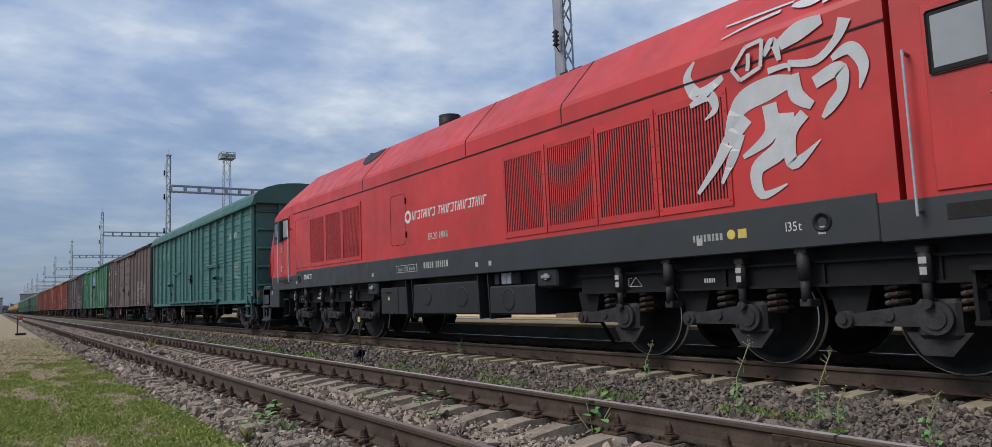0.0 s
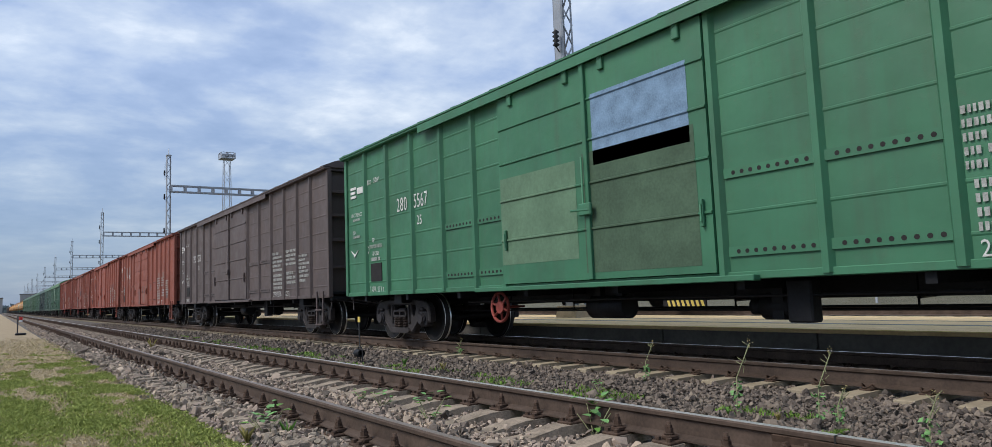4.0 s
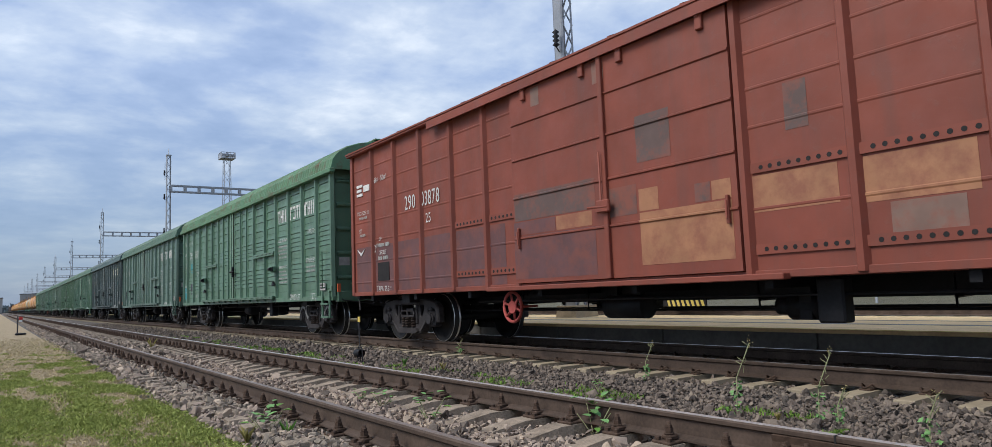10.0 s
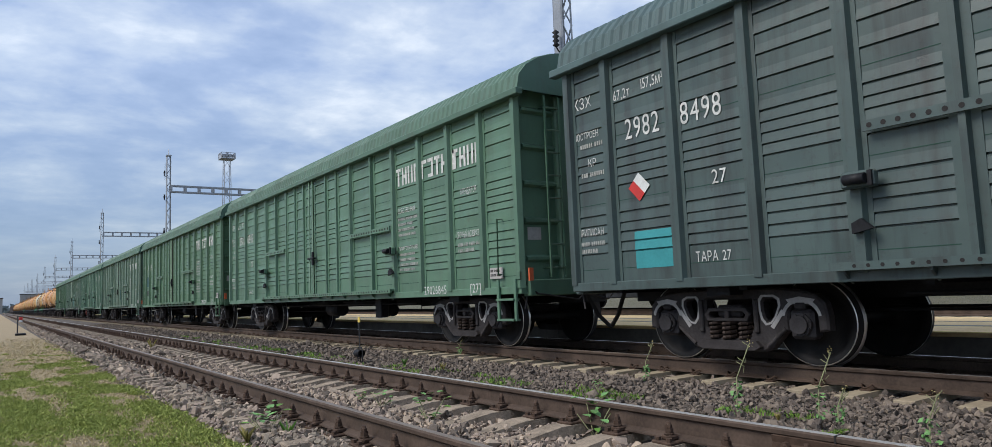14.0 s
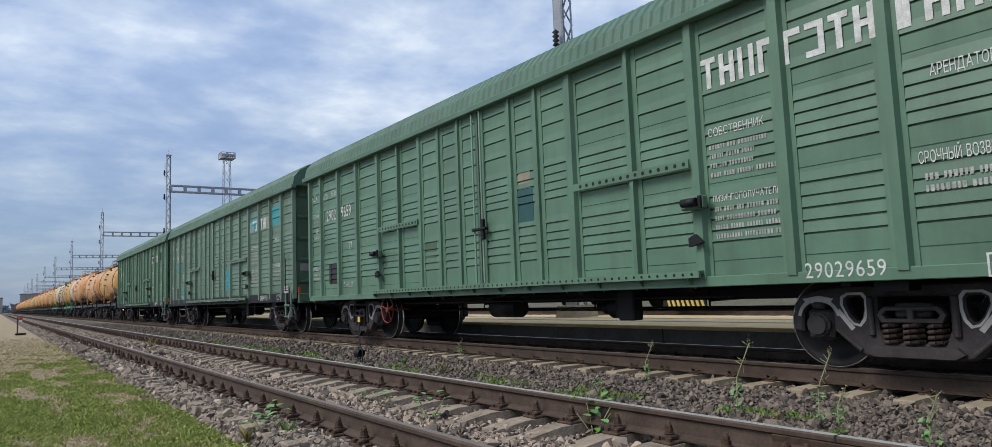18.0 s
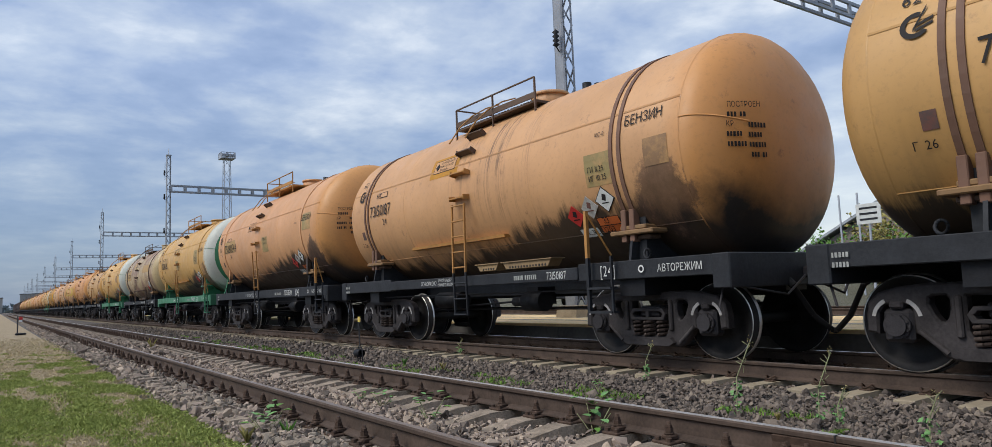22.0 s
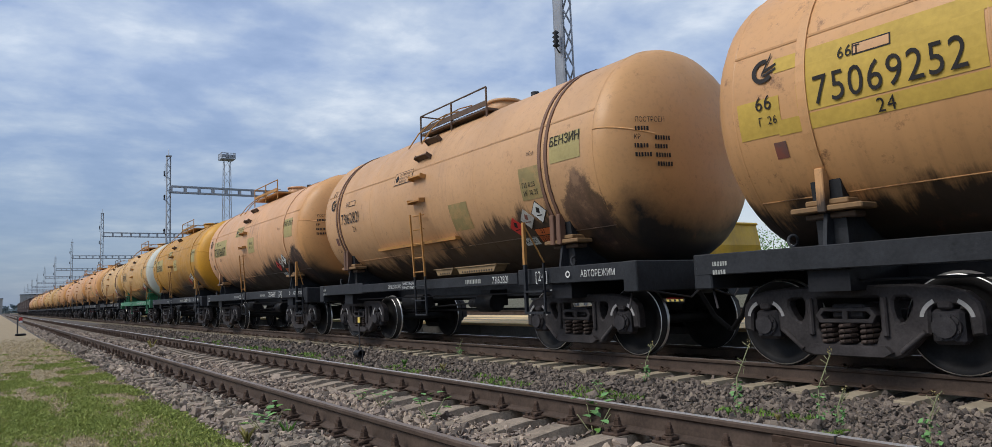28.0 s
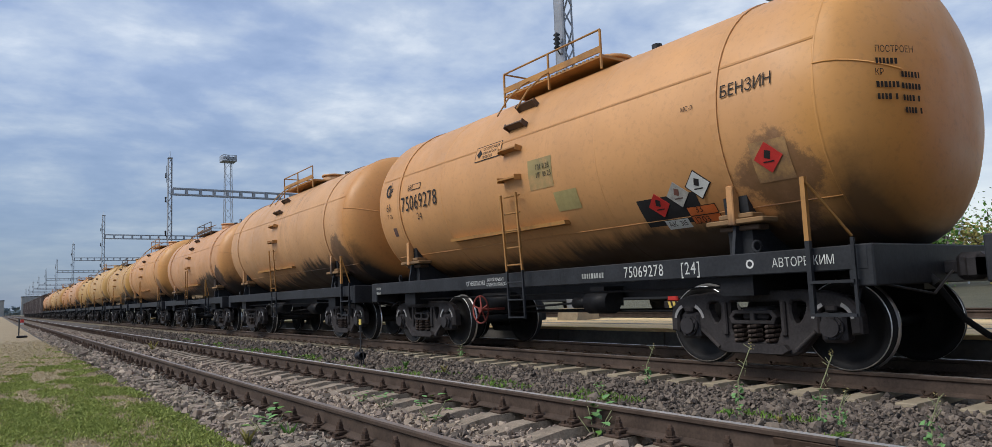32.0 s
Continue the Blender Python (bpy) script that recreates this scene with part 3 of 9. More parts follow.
def platform():
    """The low platform behind the train: facing wall and paved deck with painted lines."""
    base = empty("platform", "low concrete platform with pale yellow paving and painted edge lines", "platform", kind="structure")
    for i in range(60):
        put("facing_panel", once("facing_panel", lambda: Geo().box(9.98, 10.16, 0.012, 2.988, -0.62, 0.10, 0.008)), "concrete", base, "", pose(0, -30 + 3 * i, 0))
    put("kerb", Geo().box(9.93, 10.30, -30, 150, 0.10, 0.160, 0.006), "deck", base, "pale platform edge slab")
    put("edge_line", Geo().box(9.935, 9.985, -30, 150, 0.159, 0.163), "deck_line", base, "yellow painted edge line")
    lay = ((10.30, 11.15, "deck"), (11.15, 11.32, "deck_grey"), (11.32, 12.2, "deck"), (12.2, 12.3, "deck_grey"), (12.3, 13.6, "deck"))
    for x0, x1, m in lay:
        put("paving_strip", Geo().box(x0 + 0.004, x1 - 0.004, -30, 150, -0.2, 0.160 if m == "deck" else 0.164), m, base)
    put("back_wall", Geo().box(13.6, 13.75, -30, 150, -0.6, 0.15), "concrete", base)


ground()
ballast()
track("empty_track", NEAR, 0.0, 0, 240, 0.50, fastener, "sleeper", "empty railway track with rusty rails on concrete sleepers", 0.95 - 0.5 * 24, 84)
track("train_track", LINE, RAIL_Z, 0, 240, 0.545, clip_low, "sleeper_pale", "railway track with dark rails on pale concrete sleepers", 0.60 - 0.545 * 22, 82)
platform()


def rail_joint():
    """Fishplates, bolts and the gap where two rails of the empty track meet."""
    v = empty("rail_joint", "bolted rusty fishplates joining two rails", "rail joint", m=pose(NEAR + 0.797, 2.28, 0))
    for sx in (-1, 1):
        pl = put("fishplate", Geo().prism([(sx * 0.014, -0.145), (sx * 0.050, -0.155), (sx * 0.040, -0.085), (sx * 0.050, -0.045), (sx * 0.014, -0.042)][::sx], -0.40, 0.40), "bolt", v)
        for k in range(4):
            put("bolt", once("fish_bolt", lambda: Geo().cyl((-0.03, 0, 0), 0.024, 0.06, "x", 6, smooth=False).cyl((-0.05, 0, 0), 0.012, 0.1, "x", 8)), "bolt", pl, "", pose(sx * 0.045, -0.30 + 0.2 * k, -0.095))
    put("rail_gap", Geo().box(-0.038, 0.038, -0.006, 0.006, -0.06, 0.0015), "text_black", v)


rail_joint()
scatter_stones("crushed_stone", 1.65, 4.30, 1.2, 15, 22000, 0.055, 3, "loose dusty brown crushed stone between and beside the rails")
scatter_stones("crushed_stone", 4.20, 7.35, 1.2, 15, 27000, 0.052, 4, "darker broken stone between the two tracks, toned down for shade", 0.0, "stone_dark")
scatter_stones("crushed_stone", 1.65, 4.30, 13, 60, 9500, 0.082, 5, "loose dusty brown crushed stone further along the track")
scatter_stones("crushed_stone", 4.20, 7.35, 13, 60, 11500, 0.078, 6, "darker broken stone further along between the tracks, toned down for shade", 0.0, "stone_dark")
scatter_stones("crushed_stone", 1.65, 7.35, -12, 1.3, 15000, 0.07, 7, "loose crushed stone of the tracks behind the standpoint")
scatter_stones("shoulder_stone", 1.72, 2.36, 4.5, 34, 3600, 0.056, 8, "larger flat stones heaped over the sleeper ends", 0.012, "stone_pale")

# ------------------------------------------------------------------ the train
SPEED = 15.55
WHEEL_R = 0.475
TURNING = []          # (wheelset, place on its bogie, wheel radius)
VEHICLES = []         # (vehicle, distance of its middle along the track at 0 s)


def wheelset_me(r):
    """One turned wheelset: axle and two wheels, with bright treads as its second material."""
    key = ("wheelset", r)
    if key not in CACHE:
        out = [(1.12, 0.0), (1.12, 0.075), (0.86, 0.075), (0.86, 0.12), (0.80, 0.16), (0.81, r - 0.095), (0.845, r - 0.080), (0.8545, r - 0.012), (0.852, r), (0.745, r + 0.004),
               (0.738, r + 0.028), (0.722, r + 0.026), (0.716, r - 0.01), (0.716, r - 0.075), (0.75, r - 0.09), (0.765, 0.15), (0.72, 0.10), (0.68, 0.078), (0.40, 0.075)]
        prof = out + [(-d, q) for d, q in reversed(out)]
        n, k = 40, len(out)
        g = Geo().lathe((0, 0, 0), prof, "x", n)
        bright = {7, 9, 10}
        bright |= {len(prof) - 2 - i for i in bright}
        me = g.mesh("wheelset")
        me.materials.append(M["tread"])
        me.polygons.foreach_set("material_index", [int(j in bright) for j in range(len(prof) - 1) for _ in range(n)])
        CACHE[key] = me
    return CACHE[key]


FRAME_HALF = [(0.0, 0.845), (0.62, 0.845), (0.92, 0.815), (1.09, 0.765), (1.18, 0.68), (1.205, 0.56), (1.205, 0.42), (1.135, 0.41), (1.125, 0.60), (1.06, 0.685), (0.80, 0.685), (0.765, 0.62), (0.755, 0.41), (0.69, 0.385), (0.52, 0.205), (0.44, 0.175), (0.0, 0.175)]
WINDOW = [(0.440, 0.72), (0.475, 0.768), (0.60, 0.768), (0.655, 0.735), (0.662, 0.665), (0.61, 0.55), (0.56, 0.49), (0.505, 0.476), (0.462, 0.53), (0.440, 0.62)]


def side_frame_mesh():
    """The cast side frame of a freight bogie: top chord, jaws, rounded windows, open spring box."""
    box = mirrored([(0.0, 0.765), (0.325, 0.765), (0.345, 0.74), (0.345, 0.42), (0.275, 0.285), (0.0, 0.285)])
    g = cut_plate(mirrored(FRAME_HALF), [box, WINDOW, [(-a, b) for a, b in WINDOW]], 0.15, 0.022, -1.04)
    # spring seat shelf, flanges of the columns, brackets over the boxes
    g.prism([(-0.44, 0.215), (-0.36, 0.170), (0.36, 0.170), (0.44, 0.215), (0.38, 0.275), (-0.38, 0.275)], -1.175, -0.88, "x")
    for s in (-1, 1):
        g.box(-1.155, -0.92, min(s * 0.352, s * 0.412), max(s * 0.352, s * 0.412), 0.36, 0.75, 0.015)
        g.box(-1.145, -0.94, min(s * 0.86, s * 0.99), max(s * 0.86, s * 0.99), 0.625, 0.70, 0.02)
        g.bar((-1.118, s * 0.50, 0.22), (-1.118, s * 0.735, 0.42), 0.024, 6)
    return g


def jaw_mark_mesh():
    """White check marks: two short arcs over each axle box."""
    g = Geo()
    for s in (-1, 1):
        for a0, a1 in ((8, 62), (118, 172)):
            arc = [radians(a0 + (a1 - a0) * k / 5) for k in range(6)]
            ring = [(s * 0.93 + 0.20 * math.cos(a), 0.53 + 0.175 * math.sin(a)) for a in arc] + [(s * 0.93 + 0.235 * math.cos(a), 0.53 + 0.215 * math.sin(a)) for a in reversed(arc)]
            g.prism(ring, -1.122, -1.1165, "x")
    return g


def jaw_mark_full():
    """Whitewashed jaw arches and window rims."""
    g = jaw_mark_mesh()
    for s in (-1, 1):
        g.prism([(s * a, b) for a, b in ((1.06, 0.688), (0.80, 0.688), (0.76, 0.735), (0.92, 0.765), (1.10, 0.735))][::s], -1.121, -1.116, "x")
        g.prism([(s * a, b) for a, b in ((0.735, 0.60), (0.70, 0.63), (0.60, 0.50), (0.55, 0.44), (0.59, 0.41))][::s], -1.121, -1.116, "x")
        mid = (0.555, 0.63)
        rim = [(mid[0] + (a - mid[0]) * 1.27, mid[1] + (b - mid[1]) * 1.17) for a, b in WINDOW]
        cut_plate([(s * a, b) for a, b in rim], [[(s * a, b) for a, b in WINDOW]], 0.004, 0, -1.1185, g)
    return g


def spring_mesh():
    g = Geo()
    for cy, cx in ((-0.205, -1.06), (0.0, -1.09), (0.205, -1.06), (-0.1, -0.96), (0.1, -0.96)):
        r, turns, steps = 0.084, 4.0, 10
        pts = []
        for i in range(int(turns * steps) + 1):
            a = 2 * math.pi * i / steps
            pts.append((cx + r * math.cos(a), cy + r * math.sin(a), 0.285 + 0.21 * i / (turns * steps)))
        g.pipe(pts, 0.0215, 6)
    return g


def axle_box_mesh():
    g = Geo()
    g.box(-1.12, -0.93, -0.14, 0.14, -0.17, 0.15, 0.035)
    g.cyl((-1.15, 0, -0.01), 0.125, 0.05, "x", 20)
    g.cyl((-1.185, 0, -0.01), 0.098, 0.04, "x", 20)
    for k in range(8):
        a = math.pi / 4 * k + 0.39
        g.cyl((-1.165, 0.108 * math.cos(a), -0.01 + 0.108 * math.sin(a)), 0.014, 0.02, "x", 6)
    g.box(-1.08, -0.96, -0.055, 0.055, 0.15, 0.19)
    return g


def bolster_mesh():
    g = Geo().box(-1.10, 1.10, -0.17, 0.17, 0.54, 0.68, 0.02)
    rim = mirrored([(0.0, 0.640), (0.25, 0.640), (0.305, 0.57), (0.27, 0.50), (0.0, 0.50)])
    cell = [(0.022, 0.615), (0.225, 0.615), (0.268, 0.57), (0.235, 0.525), (0.022, 0.525)]
    for sx in (-1, 1):
        cut_plate(rim, [cell, [(-a, b) for a, b in cell]], 0.14, 0.008, sx * 1.09, g)
    g.cyl((0, 0, 0.66), 0.2, 0.1, "z", 16)
    for s in (-1, 1):
        g.bar((-0.75, s * 0.42, 0.42), (0.75, s * 0.42, 0.42), 0.03)
        for sx in (-1, 1):
            g.box(sx * 0.79 - 0.05, sx * 0.79 + 0.05, s * 0.425 - 0.03, s * 0.425 + 0.03, 0.33, 0.62, 0.01)
    return g


def bogie(parent, y, mark=None, spring="spring"):
    """A two-axle freight bogie under a wagon."""
    bo = put("bogie", once("bogie_bolster", bolster_mesh), "bogie", parent, "two-axle cast-steel freight bogie, black with grime", pose(0, y, 0))
    flip = pose(0, 0, 0, 0, 0, 180)
    for turn in (None, flip):
        put("side_frame", once("bogie_side_frame", side_frame_mesh), "bogie", bo, "", turn)
        put("spring_nest", once("bogie_springs", spring_mesh), spring, bo, "", turn)
        for s in (-1, 1):
            m = pose(0, s * 0.925, WHEEL_R)
            put("axle_box", once("bogie_axle_box", axle_box_mesh), "bogie_box", bo, "", (turn @ m) if turn else m)
    if mark:
        tagged(put("check_marks", once("bogie_marks_" + mark, jaw_mark_full if mark == "full" else jaw_mark_mesh), "white_mark", bo), "white inspection paint on the jaws", kind="stuff")
    for s in (-1, 1):
        ws = put("wheelset", wheelset_me(WHEEL_R), "wheel", bo, "", pose(0, s * 0.925, WHEEL_R))
        TURNING.append((ws, s * 0.925, WHEEL_R))
    return bo


def coupler(parent, y, sgn):
    """Automatic coupler with its yoke, brake hose and release chain; sgn points outwards."""
    g = Geo().box(-0.07, 0.07, min(y, y - sgn * 0.75), max(y, y - sgn * 0.75), 0.97, 1.11, 0.02)
    g.box(-0.20, 0.20, min(y - sgn * 0.02, y - sgn * 0.30), max(y - sgn * 0.02, y - sgn * 0.30), 0.90, 1.18, 0.05)
    g.box(-0.24, -0.10, min(y + sgn * 0.12, y - sgn * 0.2), max(y + sgn * 0.12, y - sgn * 0.2), 0.92, 1.15, 0.03)
    put("coupler", g, "bogie_box", parent, "heavy automatic coupler head")
    h = Geo().pipe([(-0.32, y - sgn * 0.60, 0.98), (-0.34, y - sgn * 0.42, 0.86), (-0.30, y - sgn * 0.22, 0.52), (-0.26, y - sgn * 0.04, 0.36), (-0.24, y + sgn * 0.0, 0.34)], 0.033, 7)
    h.bar((-0.34, y - sgn * 0.42, 0.88), (-0.36, y - sgn * 0.52, 1.0), 0.045)
    put("brake_hose", h, "rubber", parent, "black rubber brake hose")
    c = Geo().pipe([(-1.38, y - sgn * 0.62, 1.02), (-1.30, y - sgn * 0.50, 0.90), (-0.60, y - sgn * 0.34, 0.78), (-0.30, y - sgn * 0.28, 1.0)], 0.014, 5)
    c.bar((-1.40, y - sgn * 0.70, 0.66), (-1.38, y - sgn * 0.60, 1.04), 0.014, 5)
    put("release_lever", c, "bogie_box", parent)


def vehicle(name, front, length, label, category, group):
    """The root of a vehicle whose leading coupling plane passes the camera's cross line at front / SPEED."""
    ob = empty(name, label, category, group)
    mid = front + length / 2
    ob.matrix_basis = pose(LINE, mid, RAIL_Z)
    VEHICLES.append((ob, mid))
    return ob

# ------------------------------------------------------------------ covered wagons
def side_text(parent, body, d, z, size, half, mat="text_mid", x=-1.4885, squeeze=0.85, name="lettering", shear=0.0):
    """Characters on the camera's side whose first one starts d metres behind the leading coupling."""
    return put(name, letters(body, size, shear, squeeze), mat, parent, "", pose(x, d - half, z))


def side_bars(parent, d, z, width, rows, half, size=0.055, gap=0.045, mat="text_worn", x=-1.4885, seed=1, name="worn_lettering"):
    return tagged(put(name, bars(width, rows, size, gap, seed), mat, parent, "", pose(x, d - half, z)), kind="stuff")


BLOCKS = (((0.0, 0.32, 0, 1), (0.32, 1.0, 0.80, 1)), ((0.0, 0.32, 0, 1), (0.68, 1.0, 0, 1), (0.32, 0.68, 0.40, 0.58)), ((0.0, 1.0, 0, 0.18), (0.0, 1.0, 0.82, 1), (0.68, 1.0, 0.18, 0.82)),
          ((0.0, 0.30, 0, 1), (0.70, 1.0, 0.0, 1.0)), ((0.34, 0.66, 0, 0.82), (0.0, 1.0, 0.82, 1)))


def brand_blocks(parent, d, z, words, size, half, mat="text_mid", x=-1.476, lean=0.0):
    """A brand's name as plain stencilled blocks, one a letter."""
    g = Geo()
    y = 0.0
    for n in words:
        for k in range(n):
            w = size * 0.56
            for a, b, z0, z1 in BLOCKS[(k * 2 + n) % len(BLOCKS)]:
                p, q = y + a * w, y + b * w
                g.add([(0, -p - lean * size * z0, size * z0), (0, -q - lean * size * z0, size * z0), (0, -q - lean * size * z1, size * z1), (0, -p - lean * size * z1, size * z1)], [(0, 1, 2, 3)])
            y += w + size * 0.14
        y += size * 0.55
    return tagged(put("brand_block", g, mat, parent, "", pose(x, d - half, z)), "painted block lettering of the operator", kind="stuff")


def spoked_wheel(parent, y, z, mat, r=0.235, x=-1.42, solid=True):
    g = Geo()
    n = 24
    for k in range(n):
        a, b = 2 * math.pi * k / n, 2 * math.pi * (k + 1) / n
        g.bar((x, y + r * math.cos(a), z + r * math.sin(a)), (x, y + r * math.cos(b), z + r * math.sin(b)), 0.026 if solid else 0.014, 6)
    for k in range(6 if solid else 5):
        a = 2 * math.pi * k / (6 if solid else 5) + 0.3
        g.bar((x + 0.02, y, z), (x, y + r * math.cos(a), z + r * math.sin(a)), 0.022 if solid else 0.014, 6)
    g.cyl((x - 0.02, y, z), 0.10 if solid else 0.05, 0.04, "x", 16)
    g.cyl((x, y, z), 0.02, 0.5, "x", 8)
    put("hand_brake_wheel", g, mat, parent, "cast hand-brake wheel")


def underframe(parent, half, mat, base, style):
    """Centre sill, cross bearers, brake gear."""
    g = Geo().box(-0.20, 0.20, -half + 0.55, half - 0.55, 0.72, 1.0)
    for d in (-base / 2, base / 2):
        g.box(-1.35, 1.35, d - 0.16, d + 0.16, 0.80, 1.0)
    for k in range(9):
        y = -half + 1.4 + k * (2 * half - 2.8) / 8
        put("cross_bearer", once("cross_bearer", lambda: Geo().box(-1.42, 1.42, -0.05, 0.05, 0.86, 0.995)), "black", parent, "", pose(0, y, 0))
    put("underframe", g, "black", parent, "black steel underframe")
    a = Geo().cyl((-0.75, 0.4, 0.66), 0.17, 0.75, "y", 16)
    a.box(-0.80, -0.70, 0.5, 0.6, 0.66, 0.98).box(-0.80, -0.70, 0.95, 1.05, 0.66, 0.98)
    put("air_reservoir", a, "black", parent)
    c = Geo().cyl((-0.55, -2.1, 0.64), 0.16, 0.42, "y", 14).cyl((-0.55, -1.70, 0.64), 0.10, 0.2, "y", 12)
    c.box(-0.7, -0.4, -2.0, -1.85, 0.5, 0.98)
    put("load_valve", Geo().box(-1.1, -0.9, -2.6, -2.3, 0.48, 0.95, 0.02), "black", parent)
    put("brake_cylinder", c, "black", parent)
    for x in (-0.5, 0.35):
        put("brake_rod", Geo().bar((x, -base / 2 + 0.9, 0.60), (x, base / 2 - 0.9, 0.60), 0.018), "black", parent)
    for y in (-3.4, -1.2, 1.9, 3.6):
        put("brake_lever", Geo().bar((-0.5, y, 0.60), (-0.5, y, 0.95), 0.012).bar((-0.5, y, 0.72), (0.9, y + 0.3, 0.72), 0.02), "black", parent)
    put("brake_pipe", Geo().bar((-1.05, -4.2, 0.78), (-1.05, 4.2, 0.78), 0.018), "black", parent)


def beaded_panel(width, z0, z1, seams, proud=0.007, deep=0.05):
    """A pressed side sheet with narrow horizontal beads, its lower left corner at y = 0, facing -x."""
    pts = [(deep, z0), (0.0, z0)]
    for z in seams:
        if z0 + 0.04 < z < z1 - 0.03:
            pts += [(0.0, z - 0.026), (-proud, z - 0.010), (-proud, z + 0.010), (0.0, z + 0.018)]
    return Geo().prism(pts + [(0.0, z1), (deep, z1)], 0.0, width)


SEAMS = (1.27, 1.72, 2.18, 2.62, 3.05, 3.46, 3.82)


def flat_boxcar(front, color, name_label, number, length=18.55, patches=(), wheel="red_wheel", wheel_at=11.95, holes=True, seed=0, top=4.20, marks="std", num_z=2.66):
    """Covered wagon with smooth beaded sheets between vertical posts."""
    v = vehicle("covered_wagon", front, length, name_label, "freight wagon", "covered wagons of the train")
    half = length / 2
    rnd = random.Random(seed)
    post_d = [0.58, 1.77, 2.80, 3.88, 5.04, 6.24, 7.46, 11.64, 12.50, 13.58, 14.74, 15.84, 16.90, 17.96]
    gaps = list(zip(post_d, post_d[1:]))
    for i, (a, b) in enumerate(gaps):
        if i == 6:
            continue
        w = b - a
        me = once(("side_panel", round(w, 3), top), lambda: beaded_panel(w, 1.0, top, SEAMS))
        put("side_panel", me, color, v, "", pose(-1.47, a - half, 0))
    for i, d in enumerate(post_d):
        if i in (0, 13):
            g = once("corner_post_flat", lambda: Geo().box(-1.515, -1.40, -0.06, 0.06, 0.98, 4.20, 0.01))
        else:
            g = once("side_post_flat", lambda: Geo().prism([(-1.469, -0.075), (-1.535, -0.035), (-1.535, 0.035), (-1.469, 0.075)], 1.0, 4.18, "z"))
        put("side_post", g, color, v, "", pose(0, d - half, 0))
    # the pair of sliding doors, hung outside the sheets
    for k, (a, b) in enumerate(((7.52, 9.53), (9.57, 11.62))):
        w = b - a
        dr = put("sliding_door", once(("door_flat", k), lambda: beaded_panel(w, 1.06, 4.06, (1.75, 2.38, 2.98, 3.55), 0.020, 0.06)), color, v, "pressed-steel sliding door", pose(-1.55, a - half, 0))
        for j in (0, 1):
            put("roller_hanger", once("roller_hanger", lambda: Geo().box(-0.035, 0.03, -0.05, 0.05, -0.22, 0.0, 0.01).cyl((-0.05, 0, -0.02), 0.05, 0.05, "x", 10)), color, dr, "", pose(-0.01, 0.35 + j * (w - 0.7), 3.0 + 1.10))
        put("door_stop", once("door_stop", lambda: Geo().box(-0.05, 0.0, -0.02, 0.02, -0.16, 0.16, 0.008).bar((-0.06, 0, -0.1), (-0.06, 0, 0.1), 0.012)), color, dr, "", pose(0, 0.12 if k == 0 else w - 0.12, 1.75))
    put("door_post", Geo().box(-1.60, -1.545, 9.51 - half, 9.59 - half, 1.06, 4.06, 0.008), color, v)
    lk = Geo().box(-1.66, -1.60, 9.43 - half, 9.67 - half, 1.93, 2.10, 0.015).bar((-1.65, 9.45 - half, 2.0), (-1.65, 9.83 - half, 2.02), 0.018).bar((-1.63, 9.59 - half, 2.1), (-1.63, 9.59 - half, 2.75), 0.015)
    put("door_latch", lk, color, v, "heavy door latch with bolt")
    put("floor_sill", Geo().box(-1.50, 1.50, 0.56 - half, 17.98 - half, 0.97, 1.055, 0.008), color, v)
    put("door_sill", Geo().box(-1.62, -1.48, 7.0 - half, 12.4 - half, 0.95, 1.02, 0.01), color, v)
    put("top_rail", Geo().box(-1.60, -1.44, 0.5 - half, 18.05 - half, 4.17, 4.25, 0.015), color, v)
    put("door_rail", Geo().prism([(-1.63, 4.05), (-1.60, 4.05), (-1.60, 4.17), (-1.49, 4.17), (-1.49, 4.19), (-1.63, 4.19)], 5.2 - half, 14.2 - half), color, v)
    roof = [(-1.62, 4.22), (-1.62, 4.25), (-1.25, 4.40), (-0.6, 4.52), (0, 4.56), (0.6, 4.52), (1.25, 4.40), (1.62, 4.25), (1.62, 4.22)]
    rf = put("roof", Geo().prism(roof, 0.50 - half, 18.05 - half), color, v, "low-arched sheet roof")
    g = Geo()
    for k in range(15):
        y = 0.7 - half + k * 1.225
        g.prism([(x * 0.99, z + 0.02) for x, z in roof], y, y + 0.05)
    put("roof_ribs", g, color, v)
    # the leading end: sheet recessed between deep shelves and a middle post
    put("end_wall", Geo().box(-1.44, 1.44, 0.68 - half, 0.74 - half, 1.0, 4.25), color, v)
    put("rear_end_wall", Geo().box(-1.44, 1.44, 17.8 - half, 17.86 - half, 1.0, 4.25), color, v)
    for z in (1.02, 1.72, 2.40, 3.02, 3.62, 4.18):
        put("end_rib", once("end_rib", lambda: Geo().box(-1.46, 1.46, 0.55, 0.70, -0.035, 0.035, 0.008)), color, v, "", pose(0, -half, z))
        put("end_rib", once("end_rib_back", lambda: Geo().box(-1.46, 1.46, 17.86, 17.98, -0.035, 0.035, 0.008)), color, v, "", pose(0, -half, z))
    for x in (-0.55, 0.55):
        put("end_post", Geo().box(x - 0.05, x + 0.05, 0.58 - half, 0.70 - half, 1.0, 4.2, 0.008), color, v)
    put("far_side_wall", Geo().box(1.42, 1.48, 0.6 - half, 17.95 - half, 1.0, 4.22), color, v)
    underframe(v, half, "black", 12.9, "flat")
    put("end_beam", Geo().box(-1.42, 1.42, 0.55 - half, 0.72 - half, 0.90, 1.12, 0.015), "black", v)
    put("end_beam", Geo().box(-1.42, 1.42, 17.82 - half, 17.99 - half, 0.90, 1.12, 0.015), "black", v)
